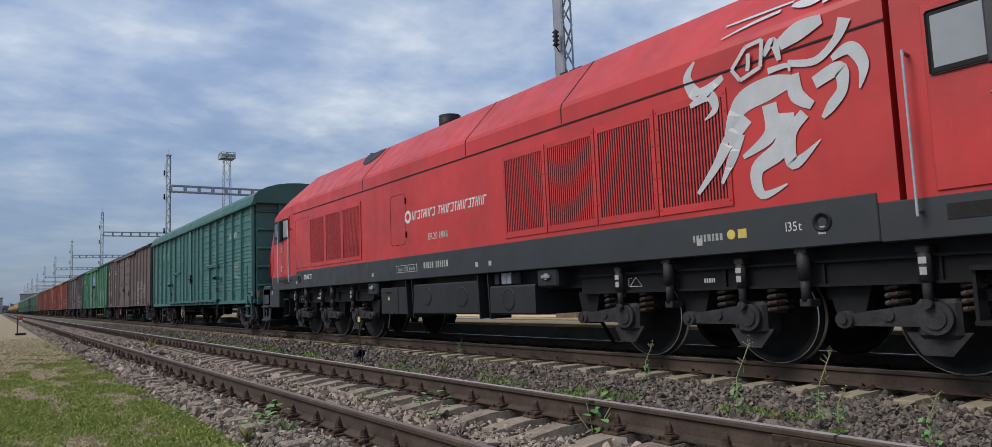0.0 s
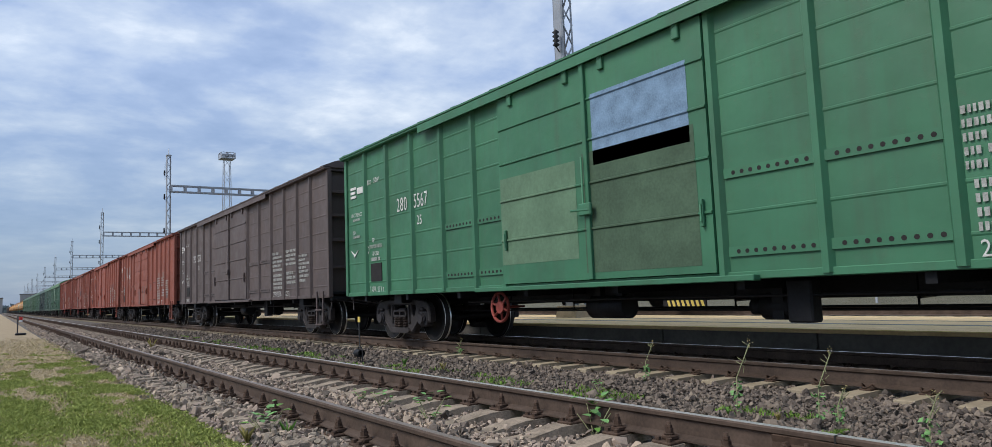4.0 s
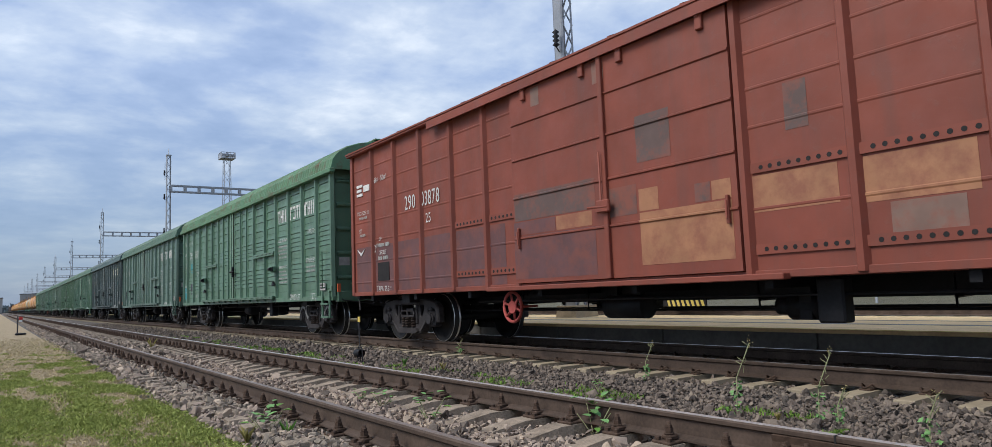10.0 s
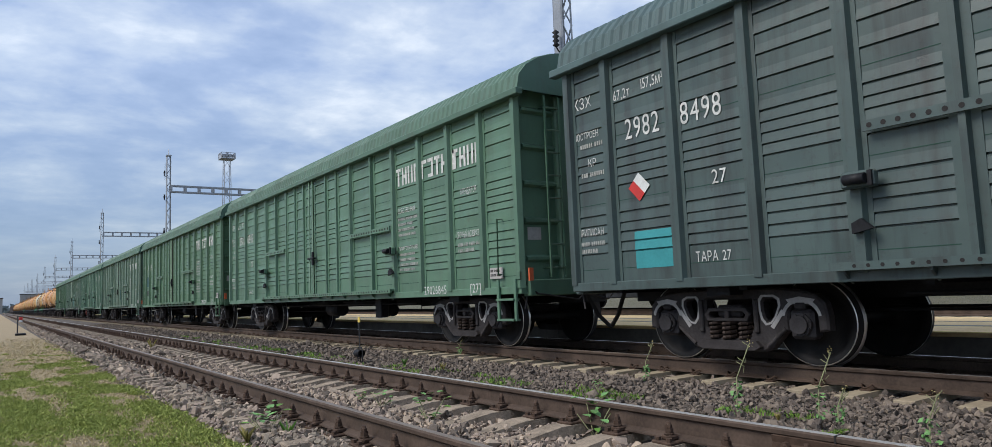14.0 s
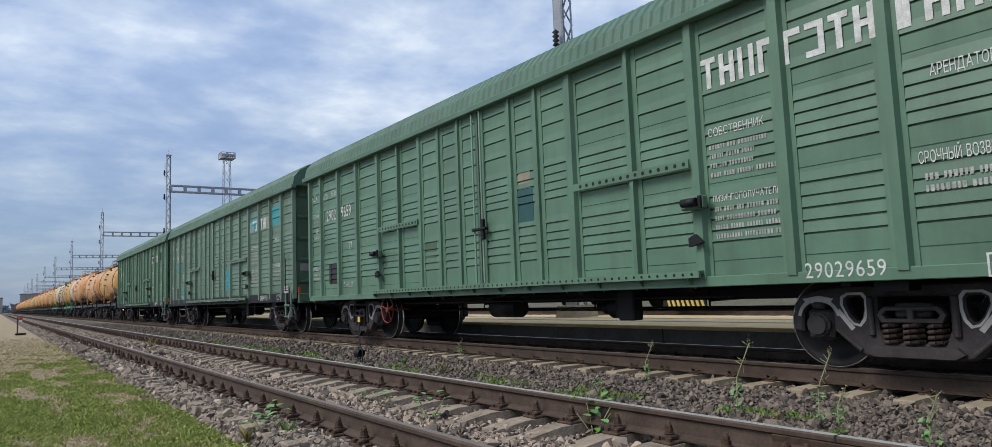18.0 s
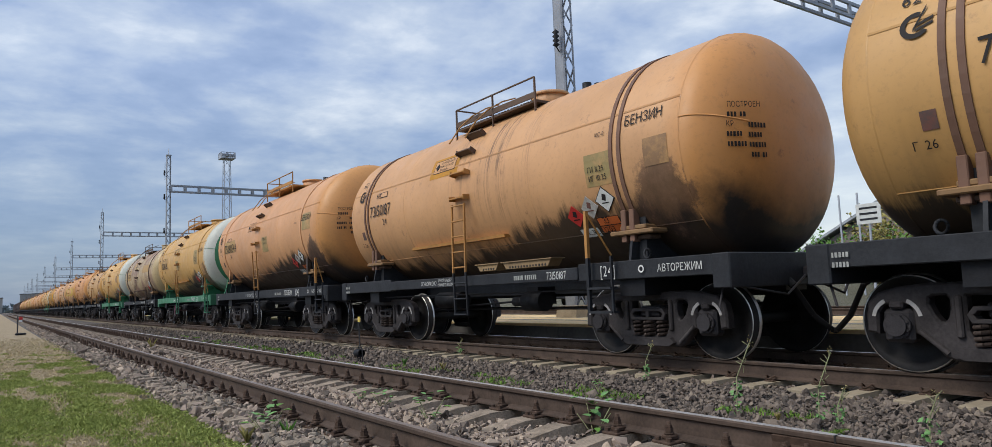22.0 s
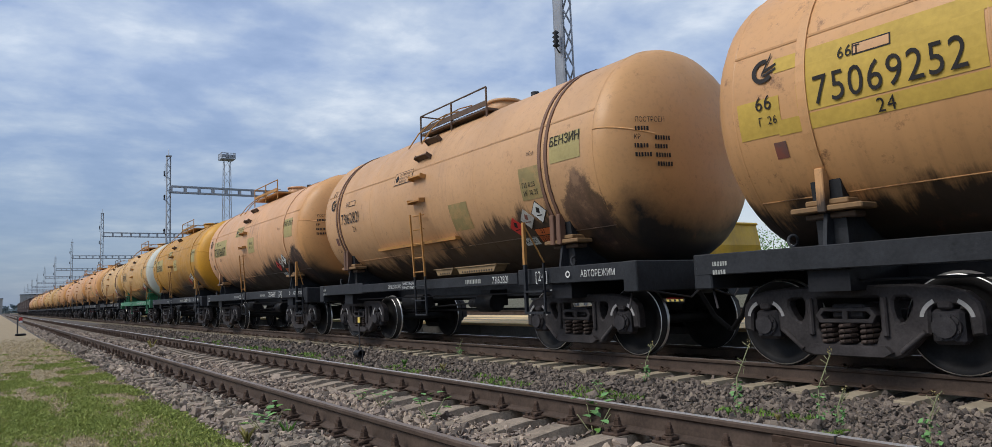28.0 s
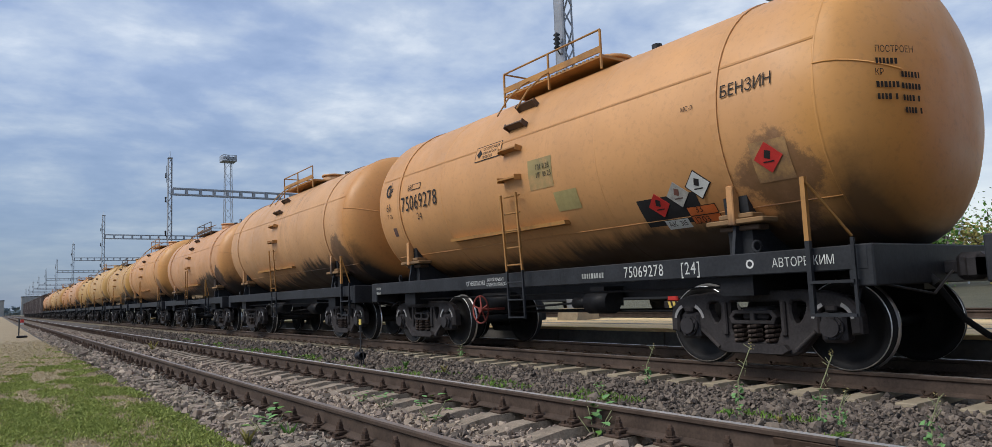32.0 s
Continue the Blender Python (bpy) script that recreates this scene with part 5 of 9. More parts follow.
# ------------------------------------------------------------------ tank wagons
def tank_wagon(front, barrel, label, number="", goods="БЕНЗИН", new_type=True, frame="frame_grey", trim="tan_steel", ring=None, cap=None, capacity="66", length=11.84, plates=True, plate_text="1203", extras=(), brake_wheel=None, skirt=True, seed=0, detail=True, band=None, front_shield=False, patchcol=None, big=False, flame=False):
    v = vehicle("tank_wagon", front, length, label, "tank wagon", "tank wagons of the train")
    half = length / 2
    R, zc = (1.60, 2.86) if new_type or big else (1.52, 2.72)
    y0, y1 = (0.22 if new_type and not ring else 0.42) - half, length - 0.62 - half
    rnd = random.Random(seed)
    head = 0.62

    end = [(y0 + head * (1 - math.cos(math.pi / 2 * k / 9)), R * math.sin(math.pi / 2 * k / 9) ** 0.8) for k in range(10)]
    rear = [(y1 - head * (1 - math.cos(math.pi / 2 * k / 9)), R * math.sin(math.pi / 2 * k / 9) ** 0.8) for k in reversed(range(10))]
    split = y0 + 0.73 if ring else None
    if ring:
        tip = [q for q in end if q[1] <= R * 0.86]
        rest = [q for q in end if q[1] >= tip[-1][1]]
        put("end_cap", Geo().lathe((0, 0, zc), tip, "y", 48), cap, v, "painted tank end")
        put("white_ring", Geo().lathe((0, 0, zc), rest + [(split, R)], "y", 48), ring, v, "white ring round the tank's end")
        put("barrel", Geo().lathe((0, 0, zc), [(split, R)] + rear, "y", 48), barrel, v, "welded tank barrel")
    else:
        put("barrel", Geo().lathe((0, 0, zc), end + rear, "y", 48), barrel, v, "welded tank barrel")
    # weld seams and clamping bands
    for y in (y0 + head, -1.9, 2.2, y1 - head):
        put("weld_seam", Geo().lathe((0, 0, zc), [(y - 0.012, R), (y, R + 0.007), (y + 0.012, R)], "y", 48), barrel, v)
    for sx in (-1, 1):
        put("weld_seam", Geo().box(min(sx * (R * 0.94 - 0.004), sx * (R * 0.94 + 0.008)), max(sx * (R * 0.94 - 0.004), sx * (R * 0.94 + 0.008)), y0 + head, y1 - head, zc + R * 0.34 - 0.012, zc + R * 0.34 + 0.012), barrel, v)
    for z in (-0.66,):
        put("weld_seam", Geo().bar((-R * 0.752, y0 + head, zc + R * z), (-R * 0.752, y1 - head, zc + R * z), 0.007, 6), barrel, v)
    lean = radians(9)
    put("dish_seam", Geo().pipe([(-(q + 0.003) * math.cos(lean), yy - 0.003, zc + q * math.sin(lean)) for yy, q in end[3:]], 0.007, 6), cap if ring else barrel, v)
    for d in (2.04, length - 2.05) + (() if new_type else (2.19, length - 1.90)):
        y = d - half
        n = 40
        vs = []
        for k in range(n + 1):
            t = math.radians(-35 + 250 * k / n)
            wd = 0.05 if new_type else 0.032
            for q, yy in ((R + 0.002, y - wd), (R + 0.018, y - wd), (R + 0.018, y + wd), (R + 0.002, y + wd)):
                vs.append((q * math.cos(t), yy, zc + q * math.sin(t)))
        g = Geo().add(vs, [(4 * k + i, 4 * k + (i + 1) % 4, 4 * k + 4 + (i + 1) % 4, 4 * k + 4 + i) for k in range(n) for i in range(4)])
        g.box(-R * 0.83 - 0.10, -R * 0.83 + 0.02, y - 0.045, y + 0.045, zc - R * 0.72 - 0.1, zc - R * 0.5, 0.01)
        put("clamping_band", g, band or barrel, v, "steel clamping band over the tank")
    # cradles on the bolsters
    for d in (2.05, length - 2.05):
        y = d - half
        pts = [(-1.25, 1.28), (-1.25, 1.45)]
        for k in range(13):
            a = math.radians(215 + 110 * k / 12)
            pts.append(((R + 0.0) * math.cos(a), zc + (R + 0.0) * math.sin(a)))
        pts += [(1.25, 1.45), (1.25, 1.28)]
        cr = put("tank_cradle", Geo().prism(pts, y - 0.16, y + 0.16), frame, v, "cradle plate under the tank")
        put("cradle_rib", Geo().prism([(-1.42, 1.25), (-1.30, 1.85), (-1.16, 1.80), (-1.10, 1.25)], y - 0.02, y + 0.02), frame, v)
        for k, (w, z) in enumerate(((0.40, 1.62), (0.24, 1.685), (0.28, 1.55))):
            put("timber_pad", Geo().box(-1.40 + 0.05 * k, -1.10, y - w, y + w * 0.9, z, z + 0.06, 0.012), frame if frame == "green_frame" and k != 1 else "pad_wood" if k < 2 else "rust_steel", v)
    # frame
    for d in (1.72, length - 1.72):
        put("lifting_eye", once("lifting_eye", lambda: Geo().pipe([(0, 0.055 * math.cos(a * 0.5236), 0.06 + 0.06 * math.sin(a * 0.5236)) for a in range(13)], 0.016, 6)), frame, v, "", pose(-1.43, d - half, 1.29))
    if not new_type:
        # ribbed foot boards hung below the barrel
        for a, b in ((3.62, 4.86), (4.98, 5.62)):
            fb = put("foot_board", Geo().prism([(a - half, 1.41), (b - half, 1.41), (b - half - 0.09, 1.30), (a - half + 0.09, 1.30)], -1.45, -1.22, "x").box(-1.475, -1.20, a - half - 0.03, b - half + 0.03, 1.405, 1.42), "foot_tan" if trim != "rust_steel" else trim, v, "tan pressed foot board")
            h = Geo()
            for k in range(int((b - a - 0.2) / 0.075)):
                h.cyl((-1.4525, a - half + 0.14 + 0.075 * k, 1.325), 0.020, 0.004, "x", 8)
            tagged(put("drain_hole", h, "text_black", fb), kind="stuff")
    if new_type:
        put("side_sill", Geo().box(-1.50, -1.38, 0.50 - half, length - 0.5 - half, 1.04, 1.28, 0.01), frame, v, "long side sill with stencilled marks")
        put("far_sill", Geo().box(1.38, 1.50, 0.50 - half, length - 0.5 - half, 1.04, 1.28, 0.01), frame, v)
    else:
        for a, b in ((0.5, 3.0), (length - 3.0, length - 0.5)):
            put("side_sill", Geo().box(-1.48, -1.36, a - half, b - half, 1.04, 1.28, 0.01), frame, v, "short side sill with stencilled marks")
            put("far_sill", Geo().box(1.36, 1.48, a - half, b - half, 1.04, 1.28, 0.01), frame, v)
        put("middle_side_sill", Geo().box(-1.50, -1.42, 3.0 - half, length - 3.0 - half, 1.06, 1.24, 0.01), frame, v)
        put("middle_sill", Geo().box(-0.32, 0.32, 2.6 - half, length - 2.6 - half, 0.86, 1.20, 0.01), frame, v)
    for a, b in ((0.46, 0.70), (length - 0.70, length - 0.46)):
        put("end_beam", Geo().box(-1.495, 1.495, a - half - 0.01, b - half, 0.88, 1.284, 0.015), frame, v)
    put("end_deck", Geo().box(-1.45, 1.45, 0.7 - half, 2.3 - half, 1.245, 1.275), frame, v)
    put("end_deck", Geo().box(-1.45, 1.45, length - 2.3 - half, length - 0.7 - half, 1.245, 1.275), frame, v)
    g = Geo().box(-0.22, 0.22, 0.6 - half, length - 0.6 - half, 0.82, 1.08)
    for d in (2.05, length - 2.05):
        g.box(-1.40, 1.40, d - 0.22 - half, d + 0.22 - half, 0.82, 1.20)
    put("underframe", g, "black", v, "black centre sill and bolsters")
    put("brake_cylinder", Geo().cyl((-0.62, -1.1, 0.76), 0.17, 0.5, "y", 14).cyl((-0.62, -0.6, 0.76), 0.09, 0.35, "y", 10).box(-0.7, -0.3, -1.0, -0.7, 0.7, 1.0), "black", v)
    put("air_reservoir", Geo().cyl((-0.85, 1.1, 0.82), 0.16, 0.85, "y", 14), "black", v)
    for x in (-0.45, 0.3):
        put("brake_rod", Geo().bar((x, -3.2, 0.62), (x, 3.2, 0.62), 0.016), "black", v)
    put("brake_pipe", Geo().bar((-1.3, -3.8, 0.92), (-1.3, 3.6, 0.92), 0.016), "black", v)
    put("brake_lever", Geo().bar((-0.62, -0.3, 0.76), (-0.5, 2.4, 0.66), 0.02), "black", v)
    put("drain_valve", Geo().cyl((0, 0, 0.75), 0.10, 0.55, "z", 12).box(-0.16, 0.16, -0.16, 0.16, 0.66, 0.78, 0.02), "black", v)
    mk = "jaw"
    bogie(v, 2.05 - half, mk, "spring")
    bogie(v, length - 2.05 - half, mk, "spring")
    coupler(v, -half, -1)
    coupler(v, half, 1)
    # ladder up to the filler platform
    d = 5.92
    x = -(R + 0.06)
    la, lo = Geo(), Geo()
    for y in (d - 0.20 - half, d + 0.20 - half):
        lo.bar((-1.60, y, 0.56), (-1.62, y, 1.30), 0.022, square=True)
        la.bar((-1.62, y, 1.30), (x - 0.03, y, 2.50), 0.022, square=True)
    for k in range(8):
        z = 0.58 + 0.27 * k
        (lo if z < 1.3 else la).bar((-1.62, d - 0.20 - half, z), (-1.62, d + 0.20 - half, z), 0.015)
    up = put("ladder", la, trim, v, "steel ladder up the tank's side")
    put("lower_ladder", lo, frame, up)
    for ang in (184, 168, 153, 138):
        a = math.radians(ang)
        px, pz = (R) * math.cos(a), zc + R * math.sin(a)
        qx, qz = (R + 0.13) * math.cos(a), zc + (R + 0.13) * math.sin(a)
        nx, nz = -math.sin(a), math.cos(a)

        def slab(t):
            return [(px - nx * t, pz - nz * t), (px + nx * t, pz + nz * t), (qx + nx * t, qz + nz * t), (qx - nx * t, qz - nz * t)]
        g = Geo().prism(slab(0.012), d - 0.22 - half, d + 0.22 - half)
        for yy in (d - 0.235 - half, d + 0.22 - half):
            g.prism(slab(0.042), yy, yy + 0.015)
        put("foot_tread", g, trim if ang > 160 else "rust_steel", v)
    hr = Geo()
    for yy in (d - 0.26 - half, d + 0.26 - half):
        pts = []
        for ang in (150, 138, 126, 114, 104):
            a = math.radians(ang)
            pts.append(((R + 0.30) * math.cos(a), yy, zc + (R + 0.30) * math.sin(a)))
        hr.pipe(pts, 0.014)
    put("hand_rail", hr, trim, v)
    # filler platform with rails, domes
    p0, p1 = 4.45 - half, 6.90 - half
    zt = zc + R + (0.05 if new_type else -0.06)
    n = 26
    wave = [(p0 + (p1 - p0) * (k + f) / n, zt + dz) for k in range(n) for f, dz in ((0.0, -0.075), (0.5, -0.075), (0.5, -0.10), (1.0, -0.10))]
    pl = Geo().prism([(p0, zt - 0.12)] + wave + [(p1, zt - 0.12)], -0.95, 0.95, "x")
    deck = trim if new_type else "rust_steel"
    put("filler_platform", pl, deck, v, "grated walkway beside the filler")
    rl = Geo()
    for xx in (-0.95, 0.95):
        for yy in (p0, (p0 + p1) / 2, p1):
            rl.bar((xx, yy, zt - 0.3), (xx, yy, zt + 0.30), 0.02, square=True)
        rl.bar((xx, p0, zt + 0.30), (xx, p1, zt + 0.30), 0.016)
        rl.box(xx - 0.012, xx + 0.012, p0, p1, zt - 0.05, zt + 0.05)
    rl.bar((-0.95, p1, zt + 0.30), (0.95, p1, zt + 0.30), 0.016)
    put("platform_rail", rl, deck, v)
    dm = Geo().cyl((0, 5.2 - half, zc + R - 0.05), 0.33, 0.26, "z", 20).cyl((0, 5.2 - half, zc + R + 0.20), 0.36, 0.05, "z", 20)
    put("filler_dome", dm, barrel, v, "round filler hatch on top")
    put("safety_valve", Geo().cyl((0, 4.2 - half, zc + R - 0.05), 0.08, 0.25, "z", 10).cyl((0, 3.95 - half, zc + R - 0.05), 0.05, 0.18, "z", 8), "black", v)
    # shunter's post and step at the leading corner
    po = 1.05 if new_type else 2.70
    ss = put("shunter_step", Geo().bar((-1.56, po - half, 0.60), (-1.56, po - half, 1.35), 0.035, square=True), frame, v, "foot step at the corner")
    put("step_post", Geo().bar((-1.56, po - 0.45 - half, 0.60), (-1.56, po - 0.45 - half, 1.35), 0.022, square=True), frame, ss)
    for z in (0.60, 0.92):
        put("tread", Geo().box(-1.60, -1.46, po - 0.45 - half, po - half, z, z + 0.03), frame, ss)
    put("grab_post", Geo().bar((-1.56, po - half, 1.35), (-1.56, po - half, 2.0), 0.035, square=True).bar((-1.56, po - half, 1.98), (-1.54, po - 0.44 - half, 1.36), 0.014), trim, v, "grab post with stay")
    if front_shield:
        rim = [(1.00, 1.28), (0.91, 1.55), (0.85, 1.85), (0.81, 2.24), (0.74, 2.43), (0.58, 2.54)]
        put("end_shield", Geo().prism([(-x, z) for x, z in rim] + [(x, z) for x, z in reversed(rim)], 0.30 - half, 0.32 - half), "shield", v, "dark green end shield plate with rounded top")
        for sx in (-1, 1):
            lip = [(sx * x, z) for x, z in rim[:5]] + [(sx * (x + 0.022), z) for x, z in reversed(rim[:5])]
            put("shield_lip", Geo().prism(lip, 0.27 - half, 0.37 - half), "green_frame", v)
    # skirt rail along the barrel
    if skirt:
        put("skirt_rail", Geo().prism([(-R * 0.84 - 0.09, zc - R * 0.545), (-R * 0.84 - 0.08, zc - R * 0.58), (-R * 0.80, zc - R * 0.58), (-R * 0.80, zc - R * 0.545)], 4.9 - half, 8.1 - half), trim, v)

    def wrap(body, dd, z, size, mat="text_black", squeeze=0.85, name="lettering"):
        """Stencil letters laid on the barrel: each sits at its height's depth, tilted with the shell."""
        s = (z + size / 2 - zc) / R
        a = math.asin(max(-0.95, min(0.95, s)))
        m = Matrix.Translation((-R * math.cos(a) - 0.012, dd - half, zc + R * math.sin(a))) @ Matrix.Rotation(a, 4, "Y") @ Matrix.Translation((0, 0, -size / 2))
        put(name, letters(body, size, 0, squeeze), mat, v, "", m)

    def plate(dd, z, w, h, mat, turn=0.0, name="sign_plate", lab="", proud=0.006):
        s = (z - zc) / R
        a = math.asin(max(-0.97, min(0.97, s)))
        if not turn:
            # bent to the shell
            vs = []
            for k in range(7):
                b = a + (k / 6 - 0.5) * h / R
                vs += [(-(R + proud) * math.cos(b), dd - half - w / 2, zc + (R + proud) * math.sin(b)), (-(R + proud) * math.cos(b), dd - half + w / 2, zc + (R + proud) * math.sin(b))]
            return put(name, Geo().add(vs, [(2 * k, 2 * k + 1, 2 * k + 3, 2 * k + 2) for k in range(6)]), mat, v, lab)
        m = Matrix.Translation((-R * math.cos(a) - proud, dd - half, zc + R * math.sin(a))) @ Matrix.Rotation(a, 4, "Y") @ Matrix.Rotation(radians(turn), 4, "X")
        return put(name, Geo().box(-0.003, 0.003, -w / 2, w / 2, -h / 2, h / 2), mat, v, lab, m)

    def end_text(body, row, lean, mat):
        """Small data on the dished leading end, row by row; lean picks how far round the dish."""
        th = radians(lean)
        rr, yy = R * math.sin(th) ** 0.8, y0 + head * (1 - math.cos(th))
        nx, ny = head * math.sin(th), 0.8 * R * math.sin(th) ** -0.2 * math.cos(th)
        k = math.hypot(nx, ny)
        turn = math.atan2(ny / k, nx / k)
        z = (0.30 if body else 0.36) - 0.12 * row
        m = Matrix.Translation((-math.sqrt(max(0.1, rr * rr - z * z)) - 0.012 * nx / k, yy - 0.012 * ny / k, zc + z)) @ Matrix.Rotation(turn, 4, "Z")
        tagged(put("end_data", letters(body, 0.07, 0, 0.8) if body else bars(0.26, 1, 0.06, 0.03, seed + row), mat, v, "", m), kind="stuff")

    def emblem(dd, z):
        """The owner's sign: an open ring with slanted bars in its gap."""
        a = math.asin((z - zc) / R)
        g = Geo()
        ring = [(radians(70 + 14 * k), r) for k in range(19) for r in (0.085, 0.135)]
        g.add([(0, -r * math.cos(t), r * math.sin(t)) for t, r in ring], [(2 * k, 2 * k + 1, 2 * k + 3, 2 * k + 2) for k in range(18)])
        for u0, z0, u1, z1, t in ((-0.02, -0.05, 0.09, 0.17, 0.020), (0.0, -0.005, 0.15, 0.045, 0.014), (0.0, -0.055, 0.15, -0.005, 0.014)):
            g.add([(0, -u0, z0 - t), (0, -u0, z0 + t), (0, -u1, z1 + t), (0, -u1, z1 - t)], [(0, 1, 2, 3)])
        put("owner_sign", g, "text_black", v, "", Matrix.Translation((-R * math.cos(a) - 0.010, dd - half, z)) @ Matrix.Rotation(a, 4, "Y"))

    if detail:
        if patchcol:
            plate(8.94, 2.92, 1.64, 0.56, patchcol, name="paint_patch", proud=0.003)
            plate(6.62, 3.32, 0.84, 0.34, patchcol, name="paint_patch", proud=0.003)
            plate(5.18, 2.76, 0.66, 0.48, patchcol, name="paint_patch", proud=0.003)
            plate(1.62, 2.98, 0.66, 0.52, patchcol, name="paint_patch", proud=0.003)
        for dd, z, w, h, mt in extras:
            plate(dd, z, w, h, mt, name="paint_patch", proud=0.0035)
        ink = "text_white" if ring else "text_black"
        for row, word in enumerate(("ПОСТРОЕН", "", "КР", "", "")):
            end_text(word, row, 46 if not ring else 40, ink)
        for row in (2, 3, 4, 5):
            end_text("", row, 31 if not ring else 27, ink)
        if number:
            wrap(number, 9.66, 2.66, 0.30 if new_type else 0.25, squeeze=0.78)
            wrap(capacity + "т", 9.40, 3.05, 0.12)
            plate(9.08, 3.10, 0.36, 0.12, "text_black", name="capacity_frame")
            plate(9.08, 3.10, 0.33, 0.09, patchcol or barrel, name="capacity_field", proud=0.008)
            wrap("24", 9.08, 2.45, 0.14)
            if ring:
                emblem(10.22, 3.52)
                wrap(capacity, 10.36, 3.03, 0.22)
            elif new_type:
                emblem(10.22, 3.16)
                wrap(capacity, 10.32, 2.74, 0.16)
            else:
                wrap("62", 10.30, 3.40, 0.15)
                emblem(10.16, 3.18)
            wrap("Г 26", 10.30, 2.58 if new_type else 2.05, 0.09)
            plate(10.12, 2.30, 0.14, 0.18, "patch_grey", name="paint_patch", proud=0.003)
            side_text(v, number, 3.68, 1.09, 0.15 if new_type else 0.12, half, x=-1.504, squeeze=0.75)
            side_text(v, "[24]", 2.73 if new_type else 2.52, 1.09, 0.15, half, x=-1.504, squeeze=0.75)
            side_text(v, "АВТОРЕЖИМ", 1.51, 1.11, 0.095, half, x=-1.504, squeeze=0.8)
            put("end_mark", Geo().lathe((-1.505, 1.78 - half, 1.16), [(0, 0.05), (0, 0.03)], "x", 14), "text_white", v)
            side_text(v, "ОГНЕОПАСНО", 7.50, 1.11, 0.075, half, x=-1.504, squeeze=0.8)
            side_text(v, "ЗАКРОЙ КРЫШКУ", 6.86, 1.165, 0.052, half, x=-1.504, squeeze=0.75)
            side_text(v, "СЛИВНОГО ПРИБОРА", 6.88, 1.085, 0.052, half, x=-1.504, squeeze=0.75)
            side_bars(v, 4.5, 1.18, 0.6, 1, half, 0.07, x=-1.504, seed=seed)
            side_bars(v, 11.1, 1.19, 0.2, 2, half, 0.05, x=-1.504, seed=seed + 1)
        wrap(goods, 1.94, 3.03, 0.145)
        plate(6.63, 3.32, 0.76, 0.27, "text_black", name="warning_frame")
        plate(6.63, 3.32, 0.73, 0.24, patchcol or barrel, name="warning_board", proud=0.008)
        m = plate(6.88, 3.32, 0.11, 0.11, "text_black", 45, name="warning_sign", proud=0.011)
        wrap("ОСТЕРЕГАЙСЯ", 6.78, 3.36, 0.055)
        wrap("КОНТАКТНОГО", 6.78, 3.29, 0.05)
        wrap("ПРОВОДА", 6.78, 3.22, 0.05)
        gd = 5.36 if new_type and not ring else 2.72
        wrap("ГИ 11.25", gd - 0.06, 2.78 if new_type else 2.52, 0.080)
        wrap("ИГ 10.25", gd - 0.06, 2.66 if new_type else 2.40, 0.080)
        wrap("МС-0", 2.50, 3.00, 0.060)
        # transport placards
        if plates:
            def placard(dd, z, mat, lab, edge, sign):
                if edge != mat:
                    plate(dd, z, 0.27, 0.27, edge, 45, "placard_rim", "", 0.005)
                plate(dd, z, 0.245, 0.245, mat, 45, "hazard_placard", lab, 0.009)
                plate(dd, z + 0.03, 0.07, 0.09, sign, 20, "placard_sign", "", 0.0125)
                plate(dd, z - 0.04, 0.13, 0.016, sign, 0, "placard_sign", "", 0.0155)
            placard(3.15, 1.98, "placard_red", "red flame placard", "placard_red", "text_black")
            placard(2.80, 2.07, "placard_faded", "faded grey placard", "placard_faded", "patch_grey")
            placard(2.46, 2.14, "placard_white", "white environment placard", "text_black", "text_black")
            if flame:
                placard(1.46, 2.28, "placard_red", "red flame placard", "placard_red", "text_black")
            plate(2.56, 1.81, 0.43, 0.27, "text_black", 0, "plate_rim", "", 0.004)
            plate(2.56, 1.81, 0.41, 0.25, "placard_orange", 0, "hazard_plate", "orange number plate for dangerous goods")
            wrap(plate_text[:2] if plate_text != "1203" else "33", 2.65, 1.825, 0.10)
            wrap("1203" if plate_text == "1203" else "1202", 2.72, 1.705, 0.10)
            plate(2.56, 1.81, 0.41, 0.014, "text_black", 0, "plate_line", "", 0.011)
            plate(3.02, 1.74, 0.37, 0.15, "placard_white", 0, "route_plate", "white route plate")
            wrap("АК 315", 3.17, 1.70, 0.085)
    if brake_wheel:
        spoked_wheel(v, 7.15 - half, 0.70, brake_wheel, 0.23, -1.46, False)
    return v

